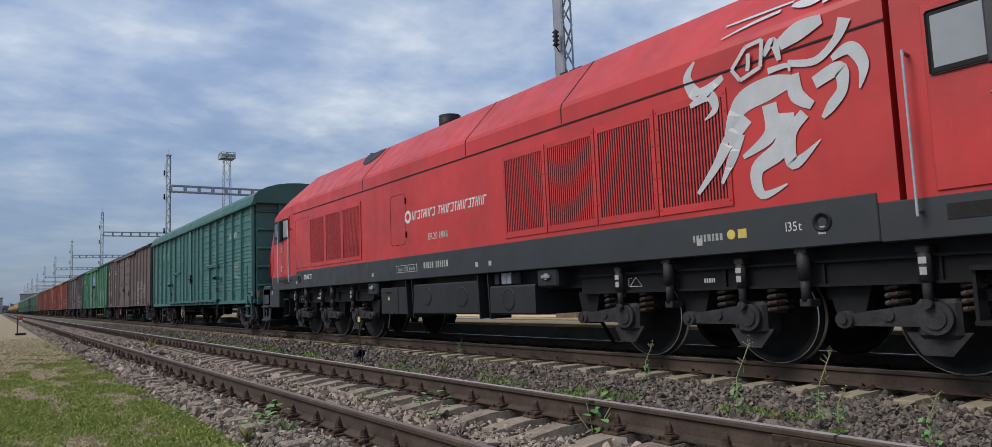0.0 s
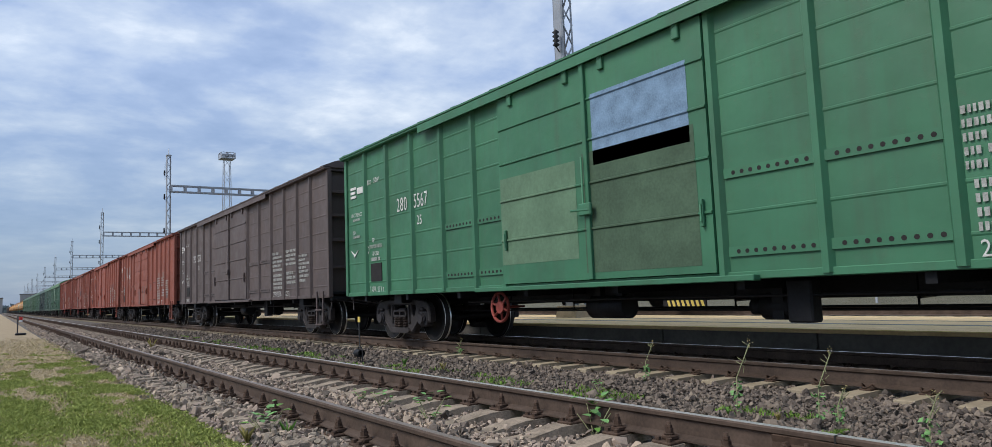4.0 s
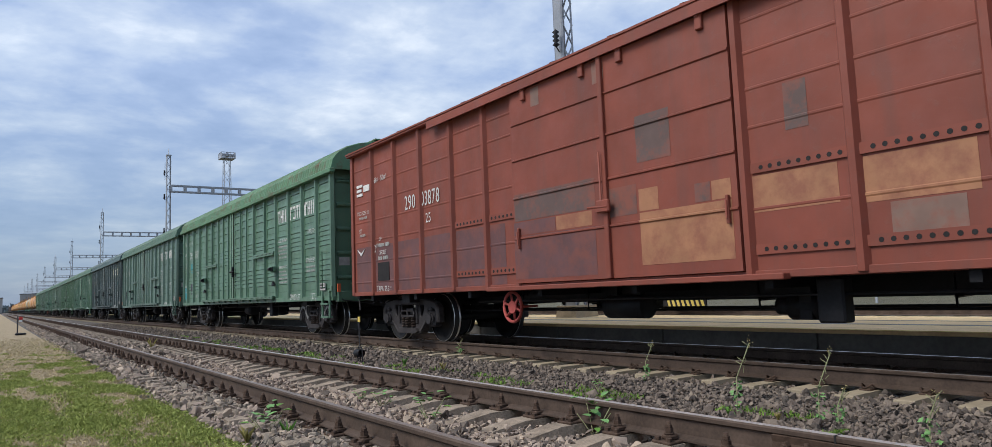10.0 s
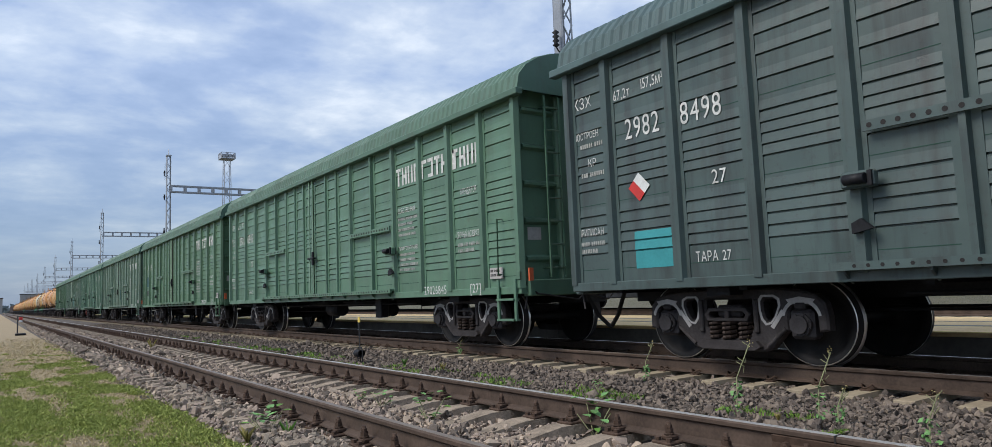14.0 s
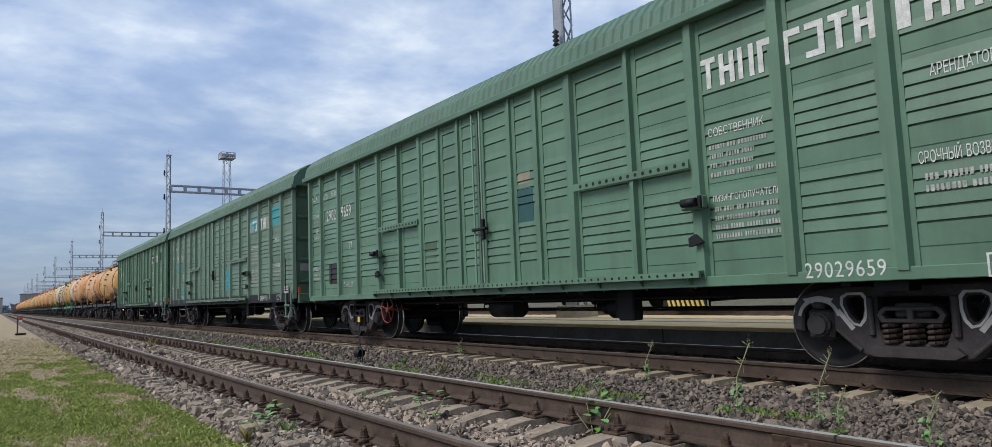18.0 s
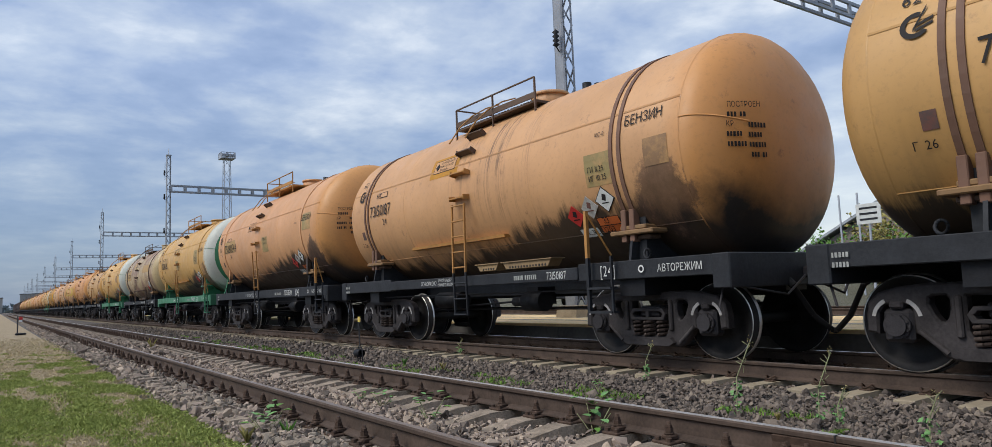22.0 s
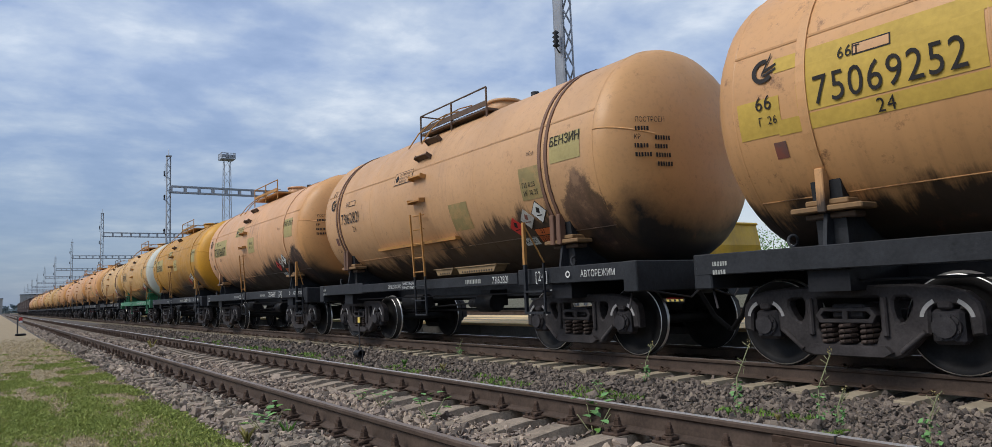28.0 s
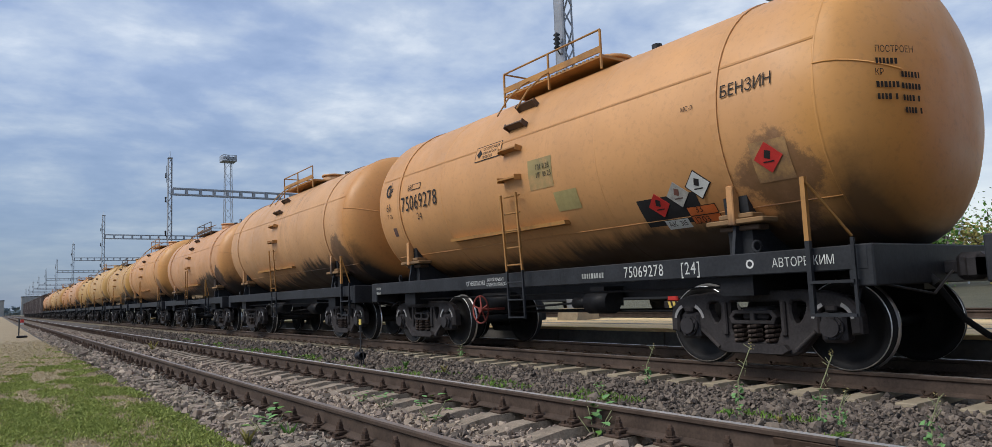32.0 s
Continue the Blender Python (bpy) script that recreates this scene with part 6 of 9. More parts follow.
# ------------------------------------------------------------------ the diesel locomotive
def locomotive():
    length = 22.3
    v = vehicle("diesel_locomotive", 0.0, length, "red and grey diesel locomotive with louvred sides", "locomotive", "")
    half = length / 2
    red, grey = M["loco_red"], M["loco_grey"]
    # rear distances e count forwards from the trailing coupling: y = half - e
    def Y(e):
        return half - e
    side = -1.50
    body = [(-1.50, 1.62), (-1.50, 3.57), (-1.475, 3.64), (-0.78, 4.40), (-0.70, 4.43), (0.70, 4.43), (0.78, 4.40), (1.475, 3.64), (1.50, 3.57), (1.50, 1.62)]
    put("engine_body", Geo().prism(body, Y(19.2), Y(3.02)), red, v, "red engine-room body with slanted shoulders")
    put("roof_seam", Geo().box(-1.512, -1.495, Y(19.2), Y(3.05), 3.305, 3.325), "text_black", v)
    for e in (7.7, 12.0, 14.6):
        put("shoulder_joint", Geo().prism([(-1.504, 3.34), (-1.504, 3.572), (-1.479, 3.644), (-0.784, 4.404), (-0.78, 4.38), (-1.46, 3.62), (-1.49, 3.55), (-1.49, 3.34)], Y(e), Y(e) + 0.02), "text_black", v)
    # two cabs with sloping noses
    for sgn, e0 in ((1, 0.0), (-1, length)):
        def yy(e):
            return sgn * (half - e)
        # three outlines from the middle to the side: (distance from the coupling, height)
        mid = [(3.04, 1.30), (3.04, 4.42), (2.3, 4.30), (1.28, 3.84), (0.76, 3.20), (0.41, 2.42), (0.39, 2.20), (0.52, 1.62), (0.57, 1.30)]
        cheek = [(3.04, 1.30), (3.04, 3.81), (2.3, 3.79), (1.34, 3.58), (0.86, 3.12), (0.48, 2.42), (0.46, 2.20), (0.58, 1.62), (0.63, 1.30)]
        flank = [(3.04, 1.30), (3.04, 3.57), (2.3, 3.53), (1.47, 3.34), (1.40, 2.95), (1.34, 2.42), (1.32, 2.20), (1.28, 1.62), (1.27, 1.30)]
        stations = [(-1.50, flank), (-1.32, cheek), (-0.75, mid), (0.75, mid), (1.32, cheek), (1.50, flank)]
        cabn = Geo()
        n = len(mid)
        vs = [(x, yy(e), z) for x, o in stations for e, z in o]
        fs = [(j * n + i, j * n + (i + 1) % n, (j + 1) * n + (i + 1) % n, (j + 1) * n + i) for j in range(5) for i in range(n)]
        fs += [tuple(range(n)), tuple(range(5 * n, 6 * n))]
        cabn.add(vs, fs)
        put("cab", cabn, red, v, "red driver's cab with a raked nose")
        def facet(e, z):
            """A point just off the slanting cheek, between flank and nose."""
            t = max(0.0, min(1.0, (1.42 - e) / 0.55))
            return (-1.512 + 0.185 * t, yy(e), z)
        put("cheek_window", Geo().add([facet(1.43, 3.24), facet(1.36, 2.56), facet(0.72, 2.52), facet(0.98, 2.98), facet(1.12, 3.10)], [(0, 1, 2, 3, 4)]), grey, v, "dark grey cheek panel")
        put("cab_joint", Geo().add([(-1.504, yy(1.475), 3.34), (-1.504, yy(1.455), 3.34), (-1.504, yy(1.255), 1.62), (-1.504, yy(1.275), 1.62)], [(0, 1, 2, 3)]), "text_black", v)
        put("front_hand_rail", Geo().pipe([facet(0.92, 2.25), (-1.42, yy(0.72), 2.22), (-1.42, yy(0.78), 1.72), facet(0.95, 1.70)], 0.018), red, v)
        put("cab_skirt", Geo().box(-1.508, 1.508, min(yy(1.22), yy(3.3)), max(yy(1.22), yy(3.3)), 1.25, 1.62, 0.01), grey, v)
        # grey window band, side windows, windscreen
        bd = Geo().prism([(yy(1.37), 2.60), (yy(1.45), 3.26), (yy(2.12), 3.26), (yy(2.12), 2.60)][::sgn], -1.506, -1.500, "x")
        put("window_band", bd, grey, v)
        put("quarter_window", Geo().box(-1.512, -1.50, min(yy(1.52), yy(1.84)), max(yy(1.52), yy(1.84)), 2.80, 3.19, 0.004), "glass", v, "small dark cab window")
        put("quarter_window_frame", Geo().box(-1.510, -1.50, min(yy(1.48), yy(1.87)), max(yy(1.48), yy(1.87)), 2.75, 3.24, 0.004), "rubber", v)
        door = put("cab_door", Geo().box(-1.518, -1.48, min(yy(2.15), yy(2.78)), max(yy(2.15), yy(2.78)), 1.66, 3.32, 0.006), red, v, "red cab door")
        put("door_window_frame", Geo().box(-1.526, -1.516, min(yy(2.22), yy(2.74)), max(yy(2.22), yy(2.74)), 2.67, 3.25, 0.02), "rubber", door)
        put("door_window", Geo().box(-1.530, -1.520, min(yy(2.28), yy(2.70)), max(yy(2.28), yy(2.70)), 2.73, 3.20, 0.003), "window_pale", door, "pale cab door window")
        put("mirror", Geo().box(-1.64, -1.54, min(yy(2.12), yy(2.26)), max(yy(2.12), yy(2.26)), 2.62, 3.22, 0.02), grey, v, "grey side mirror")
        for z in (2.40, 1.86):
            put("door_handle", Geo().lathe((-1.520, yy(2.20), z), [(0, 0.0), (0, 0.055), (0.004, 0.06)], "x", 16).bar((-1.55, yy(2.16), z), (-1.55, yy(2.29), z + 0.01), 0.012).bar((-1.55, yy(2.20), z - 0.09), (-1.55, yy(2.20), z + 0.09), 0.011), "galv", door)
        for e in (2.04, 2.92):
            put("grab_rail", Geo().bar((-1.60, yy(e), 1.45), (-1.60, yy(e), 2.95), 0.013, 8).bar((-1.60, yy(e), 2.92), (-1.50, yy(e), 2.92), 0.018).bar((-1.60, yy(e), 1.5), (-1.50, yy(e), 1.5), 0.018), "galv", v, "steel grab rail")
        put("step_recess", Geo().box(-1.512, -1.50, min(yy(2.2), yy(2.72)), max(yy(2.2), yy(2.72)), 1.40, 1.54, 0.002), "text_black", v)
        st = put("cab_steps", cut_plate([(yy(0.30), 0.36), (yy(0.98), 0.36), (yy(0.98), 1.30), (yy(0.30), 1.30)], [[(yy(0.40), 0.48), (yy(0.86), 0.48), (yy(0.86), 0.74), (yy(0.40), 0.74)], [(yy(0.40), 0.86), (yy(0.86), 0.86), (yy(0.86), 1.14), (yy(0.40), 1.14)]], 0.03, 0.004, -1.485), grey, v, "grey cab steps with two foot holes")
        for z in (0.36, 0.76):
            put("tread", once("cab_tread", lambda: Geo().box(-1.56, -0.98, -0.33, 0.33, 0, 0.04, 0.006)), grey, st, "", pose(0, yy(0.64), z))
        put("back_plate", Geo().box(-1.05, -1.0, min(yy(0.30), yy(0.98)), max(yy(0.30), yy(0.98)), 0.40, 1.30), "black", st)
        put("buffer_beam", Geo().box(-1.5, 1.5, min(yy(0.32), yy(1.0)), max(yy(0.32), yy(1.0)), 0.80, 1.40, 0.03), grey, v)
        put("marker_lamp", Geo().lathe((-1.512, yy(1.23), 1.18), [(0, 0.0), (0.0, 0.04), (-0.008, 0.05), (0.0, 0.06)], "x", 18), "galv", v)
        put("bogie_step", Geo().box(-1.50, -1.2, min(yy(2.2), yy(2.6)), max(yy(2.2), yy(2.6)), 0.50, 0.54).box(-1.50, -1.2, min(yy(2.2), yy(2.6)), max(yy(2.2), yy(2.6)), 0.96, 1.0).box(-1.47, -1.25, min(yy(2.2), yy(2.23)), max(yy(2.2), yy(2.23)), 0.54, 0.96).box(-1.47, -1.25, min(yy(2.57), yy(2.6)), max(yy(2.57), yy(2.6)), 0.54, 0.96).box(-1.3, -1.25, min(yy(2.23), yy(2.57)), max(yy(2.23), yy(2.57)), 0.70, 0.80), "loco_under", v, "steel foot step on the bogie")
        put("cab_letter", letters("А", 0.075), "text_white", v, "", pose(-1.513, yy(1.45) + (0.03 if sgn < 0 else 0), 1.66))
        put("plough", Geo().prism([(yy(0.42), 0.18), (yy(0.30), 0.18), (yy(0.36), 0.80), (yy(0.7), 0.80)][::sgn], -1.35, 1.35, "x"), "black", v)
        put("lower_skirt", Geo().box(-1.506, -1.0, min(yy(0.98), yy(1.8)), max(yy(0.98), yy(1.8)), 0.75, 1.26, 0.02), grey, v)
    put("sole_bar", Geo().box(-1.512, 1.512, Y(19.0), Y(3.3), 1.26, 1.72, 0.01), grey, v, "grey sole bar with stencilled data")
    put("underframe", Geo().box(-1.2, 1.2, Y(21.5), Y(0.8), 0.95, 1.28), "black", v)
    # louvres: small set by the trailing cab, big set by the leading one
    def louvre(e0, e1, z0, z1, n):
        y0, y1 = Y(e1), Y(e0)
        fr = put("louvre_panel", Geo().box(-1.516, -1.50, y0, y1, z0, z0 + 0.09).box(-1.516, -1.50, y0, y1, z1 - 0.09, z1).box(-1.516, -1.50, y0, y0 + 0.06, z0 + 0.09, z1 - 0.09).box(-1.516, -1.50, y1 - 0.06, y1, z0 + 0.09, z1 - 0.09), red, v, "ventilation panel with upright slats")
        # flat near-black sheet: the shade between the slats, put in as colour
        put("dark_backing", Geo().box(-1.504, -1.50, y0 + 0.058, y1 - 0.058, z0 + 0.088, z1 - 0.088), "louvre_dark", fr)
        sl = Geo()
        pitch = (y1 - y0 - 0.14) / n
        for k in range(n):
            y = y0 + 0.07 + pitch * (k + 0.5)
            sl.box(-1.510, -1.5035, y - pitch * 0.25, y + pitch * 0.25, z0 + 0.0885, z1 - 0.0885)
        put("slats", sl, red, fr)
        bl = Geo()
        for y in (y0 + 0.03, y1 - 0.03):
            for k in range(7):
                bl.cyl((-1.519, y, z0 + 0.06 + k * (z1 - z0 - 0.12) / 6), 0.008, 0.004, "x", 6)
        tagged(put("screws", bl, "louvre_dark", fr), kind="stuff")
    for k in range(3):
        louvre(4.36 + 1.07 * k, 5.425 + 1.07 * k, 1.79, 3.11, 21)
    for k in range(4):
        louvre(13.10 + 1.09 * k, 14.17 + 1.09 * k, 1.79, 3.13, 21)
    def outline(name, e0, e1, z0, z1, c):
        pts = [(e0 + c, z0), (e1 - c, z0), (e1, z0 + c), (e1, z1 - c), (e1 - c, z1), (e0 + c, z1), (e0, z1 - c), (e0, z0 + c), (e0 + c, z0)]
        return put(name, Geo().pipe([(-1.500, Y(e), z) for e, z in pts], 0.005, 4), "panel_joint", v, "narrow joint round a flush panel")
    ad = outline("access_door", 9.03, 9.69, 1.97, 3.00, 0.07)
    for z in (2.16, 2.84):
        put("hinge", Geo().box(-1.525, -1.50, Y(9.73), Y(9.70), z - 0.06, z + 0.06, 0.005), "black", ad)
    outline("blank_panel", 3.27, 4.33, 1.80, 3.12, 0.01)
    put("roof_grille", Geo().add([(-0.785 - 0.30 * math.sin(math.pi * k / 8), Y(7.0 - 0.52 * math.cos(math.pi * k / 8)), 4.412 - 0.328 * math.sin(math.pi * k / 8)) for k in range(9)], [tuple(range(9))]), "frame_grey", v, "dark exhaust grille in the roof shoulder")
    # emblem as plain pale shapes, and the owner's name as blocks
    def skin(e, z):
        """How far out the painted body lies at a height."""
        if z > 3.60:
            return -1.475 + (z - 3.64) * 0.915 - 0.006
        return -1.5195 if e < 17.47 and z < 3.15 else -1.5035

    layer = [0.0]

    def scroll(spine, steps=7):
        """A tapering painted ribbon along a smooth spine of (distance, height, width)."""
        pts = [spine[0]] + list(spine) + [spine[-1]]
        line = []
        for p0, p1, p2, p3 in zip(pts, pts[1:], pts[2:], pts[3:]):
            for k in range(steps):
                t = k / steps
                line.append(tuple(0.5 * (2 * b1 + (c1 - a1) * t + (2 * a1 - 5 * b1 + 4 * c1 - d1) * t * t + (3 * b1 - a1 - 3 * c1 + d1) * t ** 3) for a1, b1, c1, d1 in zip(p0, p1, p2, p3)))
        line.append(spine[-1])
        layer[0] += 0.0012
        out = layer[0]
        vs = []
        for i, (e, z, w) in enumerate(line):
            ea, za = line[max(0, i - 1)][:2]
            eb, zb = line[min(len(line) - 1, i + 1)][:2]
            k = math.hypot(eb - ea, zb - za) or 1.0
            ne, nz = -(zb - za) / k * w / 2, (eb - ea) / k * w / 2
            vs += [(skin(e + ne, z + nz) - out, Y(e + ne), z + nz), (skin(e - ne, z - nz) - out, Y(e - ne), z - nz)]
        put("emblem_scroll", Geo().add(vs, [(2 * i, 2 * i + 1, 2 * i + 3, 2 * i + 2) for i in range(len(line) - 1)]), "emblem_white", v, "pale painted scroll of the emblem")

    for spine in (((17.03, 3.55, 0.03), (16.91, 3.37, 0.12), (17.07, 3.14, 0.16), (17.41, 3.26, 0.07)), ((16.94, 3.03, 0.06), (17.22, 3.09, 0.13), (17.29, 2.92, 0.09), (17.14, 2.82, 0.02)),
                  ((17.42, 2.58, 0.06), (17.63, 2.89, 0.24), (17.97, 2.98, 0.26), (18.23, 2.99, 0.14)), ((17.68, 2.73, 0.18), (17.43, 2.50, 0.16), (17.26, 2.27, 0.11), (16.98, 1.98, 0.05)),
                  ((17.60, 2.56, 0.10), (17.48, 2.33, 0.11), (17.32, 2.05, 0.04)), ((17.97, 2.81, 0.17), (17.96, 2.49, 0.16), (17.61, 2.30, 0.05))):
        scroll(spine)
    for spine in (((18.16, 2.67, 0.18), (18.08, 2.33, 0.21), (17.77, 2.14, 0.16), (17.81, 1.86, 0.10), (18.11, 1.93, 0.02)), ((18.36, 2.62, 0.12), (18.19, 2.44, 0.13), (18.20, 2.13, 0.13), (18.51, 2.32, 0.01)),
                  ((18.27, 3.05, 0.13), (18.29, 2.83, 0.16), (18.45, 2.68, 0.09)), ((18.49, 2.90, 0.13), (18.75, 2.97, 0.15), (18.77, 2.77, 0.11), (18.65, 2.63, 0.11), (18.55, 2.53, 0.04)),
                  ((18.69, 3.09, 0.06), (18.88, 3.14, 0.13), (18.99, 2.95, 0.11), (18.94, 2.73, 0.02))):
        scroll(spine)
    for spine in (((18.22, 3.18, 0.07), (18.52, 3.12, 0.08), (18.75, 3.27, 0.09), (18.85, 3.45, 0.14)), ((18.14, 3.40, 0.13), (18.37, 3.48, 0.20), (18.62, 3.52, 0.10)),
                  ((17.95, 3.34, 0.05), (18.07, 3.46, 0.10), (18.13, 3.24, 0.05)), ((17.30, 3.94, 0.03), (17.74, 3.93, 0.04), (18.19, 3.92, 0.03)), ((17.36, 3.73, 0.02), (17.72, 3.81, 0.05), (18.07, 3.84, 0.05)),
                  ((17.99, 3.16, 0.07), (18.21, 3.16, 0.05), (18.24, 3.09, 0.02)), ((18.20, 3.86, 0.05), (18.45, 3.82, 0.16), (18.72, 3.90, 0.12)), ((18.60, 3.72, 0.05), (18.78, 3.78, 0.10), (18.90, 3.70, 0.05))):
        scroll(spine)
    hexa = [(17.55, 3.30), (17.74, 3.50), (17.95, 3.52), (17.91, 3.23), (17.65, 3.15)]
    for (ea, za), (eb, zb) in zip(hexa, hexa[1:] + hexa[:1]):
        scroll(((ea, za, 0.045), ((ea + eb) / 2, (za + zb) / 2, 0.045), (eb, zb, 0.045)), 2)
    scroll(((17.77, 3.42, 0.05), (17.77, 3.33, 0.05), (17.75, 3.23, 0.05)), 2)
    brand_blocks(v, Y(9.95) + half, 2.42, [8, 14], 0.165, half, "text_white", x=-1.503, lean=0.25)
    put("owner_sign", Geo().lathe((-1.505, Y(9.8), 2.50), [(0, 0.13), (0, 0.07)], "x", 18), "text_white", v)
    brand_blocks(v, Y(3.9) + half, 1.48, [7], 0.12, half, "text_white", x=-1.515)
    side_text(v, "ER20", Y(10.6) + half, 1.98, 0.13, half, x=-1.503)
    side_bars(v, Y(11.0) + half, 2.10, 0.3, 1, half, 0.12, x=-1.503)
    side_text(v, "Vmax 120 km/h", Y(9.31) + half, 1.435, 0.085, half, x=-1.5145, squeeze=0.90)
    put("text_frame", Geo().pipe([(-1.512, Y(e), z) for e, z in ((9.25, 1.41), (10.13, 1.41), (10.13, 1.545), (9.25, 1.545), (9.25, 1.41))], 0.005, 4), "text_white", v)
    side_bars(v, Y(10.4) + half, 1.56, 1.1, 1, half, 0.12, x=-1.514, seed=7)
    side_bars(v, Y(16.85) + half, 1.50, 0.45, 1, half, 0.08, x=-1.514, seed=8)
    side_text(v, "135t", Y(18.05) + half, 1.44, 0.10, half, x=-1.514)
    put("brake_sign", Geo().lathe((-1.515, Y(17.38), 1.47), [(0, 0.0), (0, 0.055)], "x", 16), "deck_line", v)
    put("brake_sign", Geo().box(-1.516, -1.513, Y(17.58), Y(17.47), 1.42, 1.52), "deck_line", v)
    for e in (18.45, 3.55):
        put("lifting_eye", Geo().lathe((-1.52, Y(e), 1.50), [(0.02, 0.0), (0.0, 0.075), (-0.012, 0.085), (0.0, 0.10)], "x", 20), "black", v)
    for e in (3.3, 8.1, 12.2, 12.6, 16.9, 18.4):
        put("data_label", Geo().box(-1.515, -1.512, Y(e + 0.08), Y(e), 1.38, 1.46), "white_mark", v)
    # fuel tank and boxes between the bogies
    def tank(e0, e1, z1):
        return put("fuel_tank", Geo().prism([(-1.42, z1), (-1.44, z1 - 0.03), (-1.44, 0.60), (-1.40, 0.57), (1.40, 0.57), (1.44, 0.60), (1.44, z1 - 0.03), (1.42, z1)], Y(e1), Y(e0)), "loco_box", v, "grey fuel tank with round bolted covers")
    ta, tb = tank(9.84, 12.14, 1.15), tank(12.50, 13.72, 1.04)
    for e, z, own in ((10.36, 0.91, ta), (11.62, 0.88, ta), (13.02, 0.82, tb)):
        tc = put("tank_cover", Geo().lathe((-1.443, Y(e), z), [(0, 0.0), (-0.006, 0.165), (-0.006, 0.18), (0.004, 0.185)], "x", 28), "loco_box", own)
        bl = Geo()
        for k in range(14):
            bl.cyl((-1.456, Y(e) + 0.15 * math.cos(k * 0.4488), z + 0.15 * math.sin(k * 0.4488)), 0.010, 0.01, "x", 6)
        tagged(put("cover_bolts", bl, "loco_under", tc), kind="stuff")
    for e in (9.55, 9.80, 12.16, 12.47):
        put("tank_bracket", Geo().prism([(-1.46, 1.28), (-1.46, 1.20), (-1.43, 0.50), (-1.0, 0.50), (-1.0, 1.28)], Y(e) - 0.012, Y(e) + 0.012), "loco_box", v)
    for ea, eb in ((9.8, 9.56), (12.46, 12.17)):
        put("recess_plate", Geo().box(-1.10, -1.0, Y(ea), Y(eb), 0.5, 1.28), "loco_under", v)
    bx = put("equipment_box", Geo().box(-1.44, -0.9, Y(9.15), Y(8.38), 0.57, 1.12, 0.012), "loco_box", v, "grey equipment box with hinged door")
    put("box_handle", Geo().pipe([(-1.44, Y(8.66), 1.03), (-1.47, Y(8.66), 1.03), (-1.47, Y(8.82), 1.03), (-1.44, Y(8.82), 1.03)], 0.009), "black", bx)
    put("warning_triangle", Geo().prism([(Y(8.80), 0.86), (Y(8.70), 0.86), (Y(8.75), 0.95)], -1.444, -1.4405, "x"), "deck_line", bx, "yellow warning triangle")
    for e in (8.58, 8.98):
        put("box_hinge", Geo().cyl((-1.455, Y(e) - 0.03, 0.575), 0.018, 0.06, "y", 8), "black", bx)
    b2 = put("equipment_box", Geo().box(-1.44, -0.9, Y(9.54), Y(9.17), 0.57, 1.12, 0.012), "loco_box", v)
    bl = Geo()
    for k in range(4):
        bl.cyl((-1.447, Y(9.22), 0.72 + 0.10 * k), 0.010, 0.01, "x", 6).cyl((-1.447, Y(9.49), 0.72 + 0.10 * k), 0.010, 0.01, "x", 6)
    tagged(put("box_bolts", bl, "loco_under", b2), kind="stuff")
    for e in (12.58, 12.78, 12.92):
        put("valve_box", Geo().box(-1.40, -1.1, Y(e + 0.13), Y(e), 1.06, 1.25, 0.01), "loco_box" if e < 12.7 else "galv", v)
    for e in (8.02, 14.05):
        br = put("jack_bracket", Geo().box(-1.47, -1.0, Y(e + 0.24), Y(e - 0.24), 0.98, 1.27, 0.03), "loco_box", v)
        put("jack_pin", Geo().cyl((-1.50, Y(e), 1.14), 0.05, 0.05, "x", 12).box(-1.51, -1.46, Y(e + 0.10), Y(e - 0.10), 1.11, 1.16, 0.008), "galv", br)
    # three-axle bogies
    r = 0.55

    def coil(y, z0, z1, rad=0.115, wire=0.026, turns=4):
        n = turns * 9
        return [(-1.17 + rad * math.cos(2 * math.pi * i / 9), y + rad * math.sin(2 * math.pi * i / 9), z0 + (z1 - z0) * i / n) for i in range(n + 1)]

    def axle_parts(s):
        """Axle box with its guide arm, springs, damper and horn; s is the way to the vehicle's middle."""
        box = once(("loco_axle_box", s), lambda: Geo().box(-1.30, -0.98, -0.19, 0.19, 0.36, 0.72, 0.04).cyl((-1.36, 0, 0.55), 0.15, 0.08, "x", 20).cyl((-1.375, 0, 0.55), 0.10, 0.02, "x", 16)
                   .prism([(s * 0.12, 0.68), (s * 0.12, 0.47), (s * 0.82, 0.47), (s * 0.82, 0.585)][::s], -1.31, -1.17, "x").cyl((-1.35, s * 0.84, 0.53), 0.085, 0.22, "x", 16).cyl((-1.37, s * 0.84, 0.53), 0.04, 0.02, "x", 10)
                   .cyl((-1.33, s * 0.42, 0.57), 0.055, 0.06, "x", 12).prism([(-0.26, 0.42), (0.30, 0.42), (0.17, 0.21), (-0.08, 0.21)], -1.26, -1.22, "x"))
        horn = once(("loco_horn", s), lambda: Geo().prism([(s * 0.60, 0.88), (s * 1.06, 0.88), (s * 0.95, 0.44), (s * 0.74, 0.44)][::s], -1.20, -1.06, "x"))
        spring = once(("loco_spring", s), lambda: Geo().pipe(coil(-s * 0.30, 0.60, 0.88), 0.026, 6).pipe(coil(s * 0.36, 0.66, 0.88, turns=3), 0.026, 6))
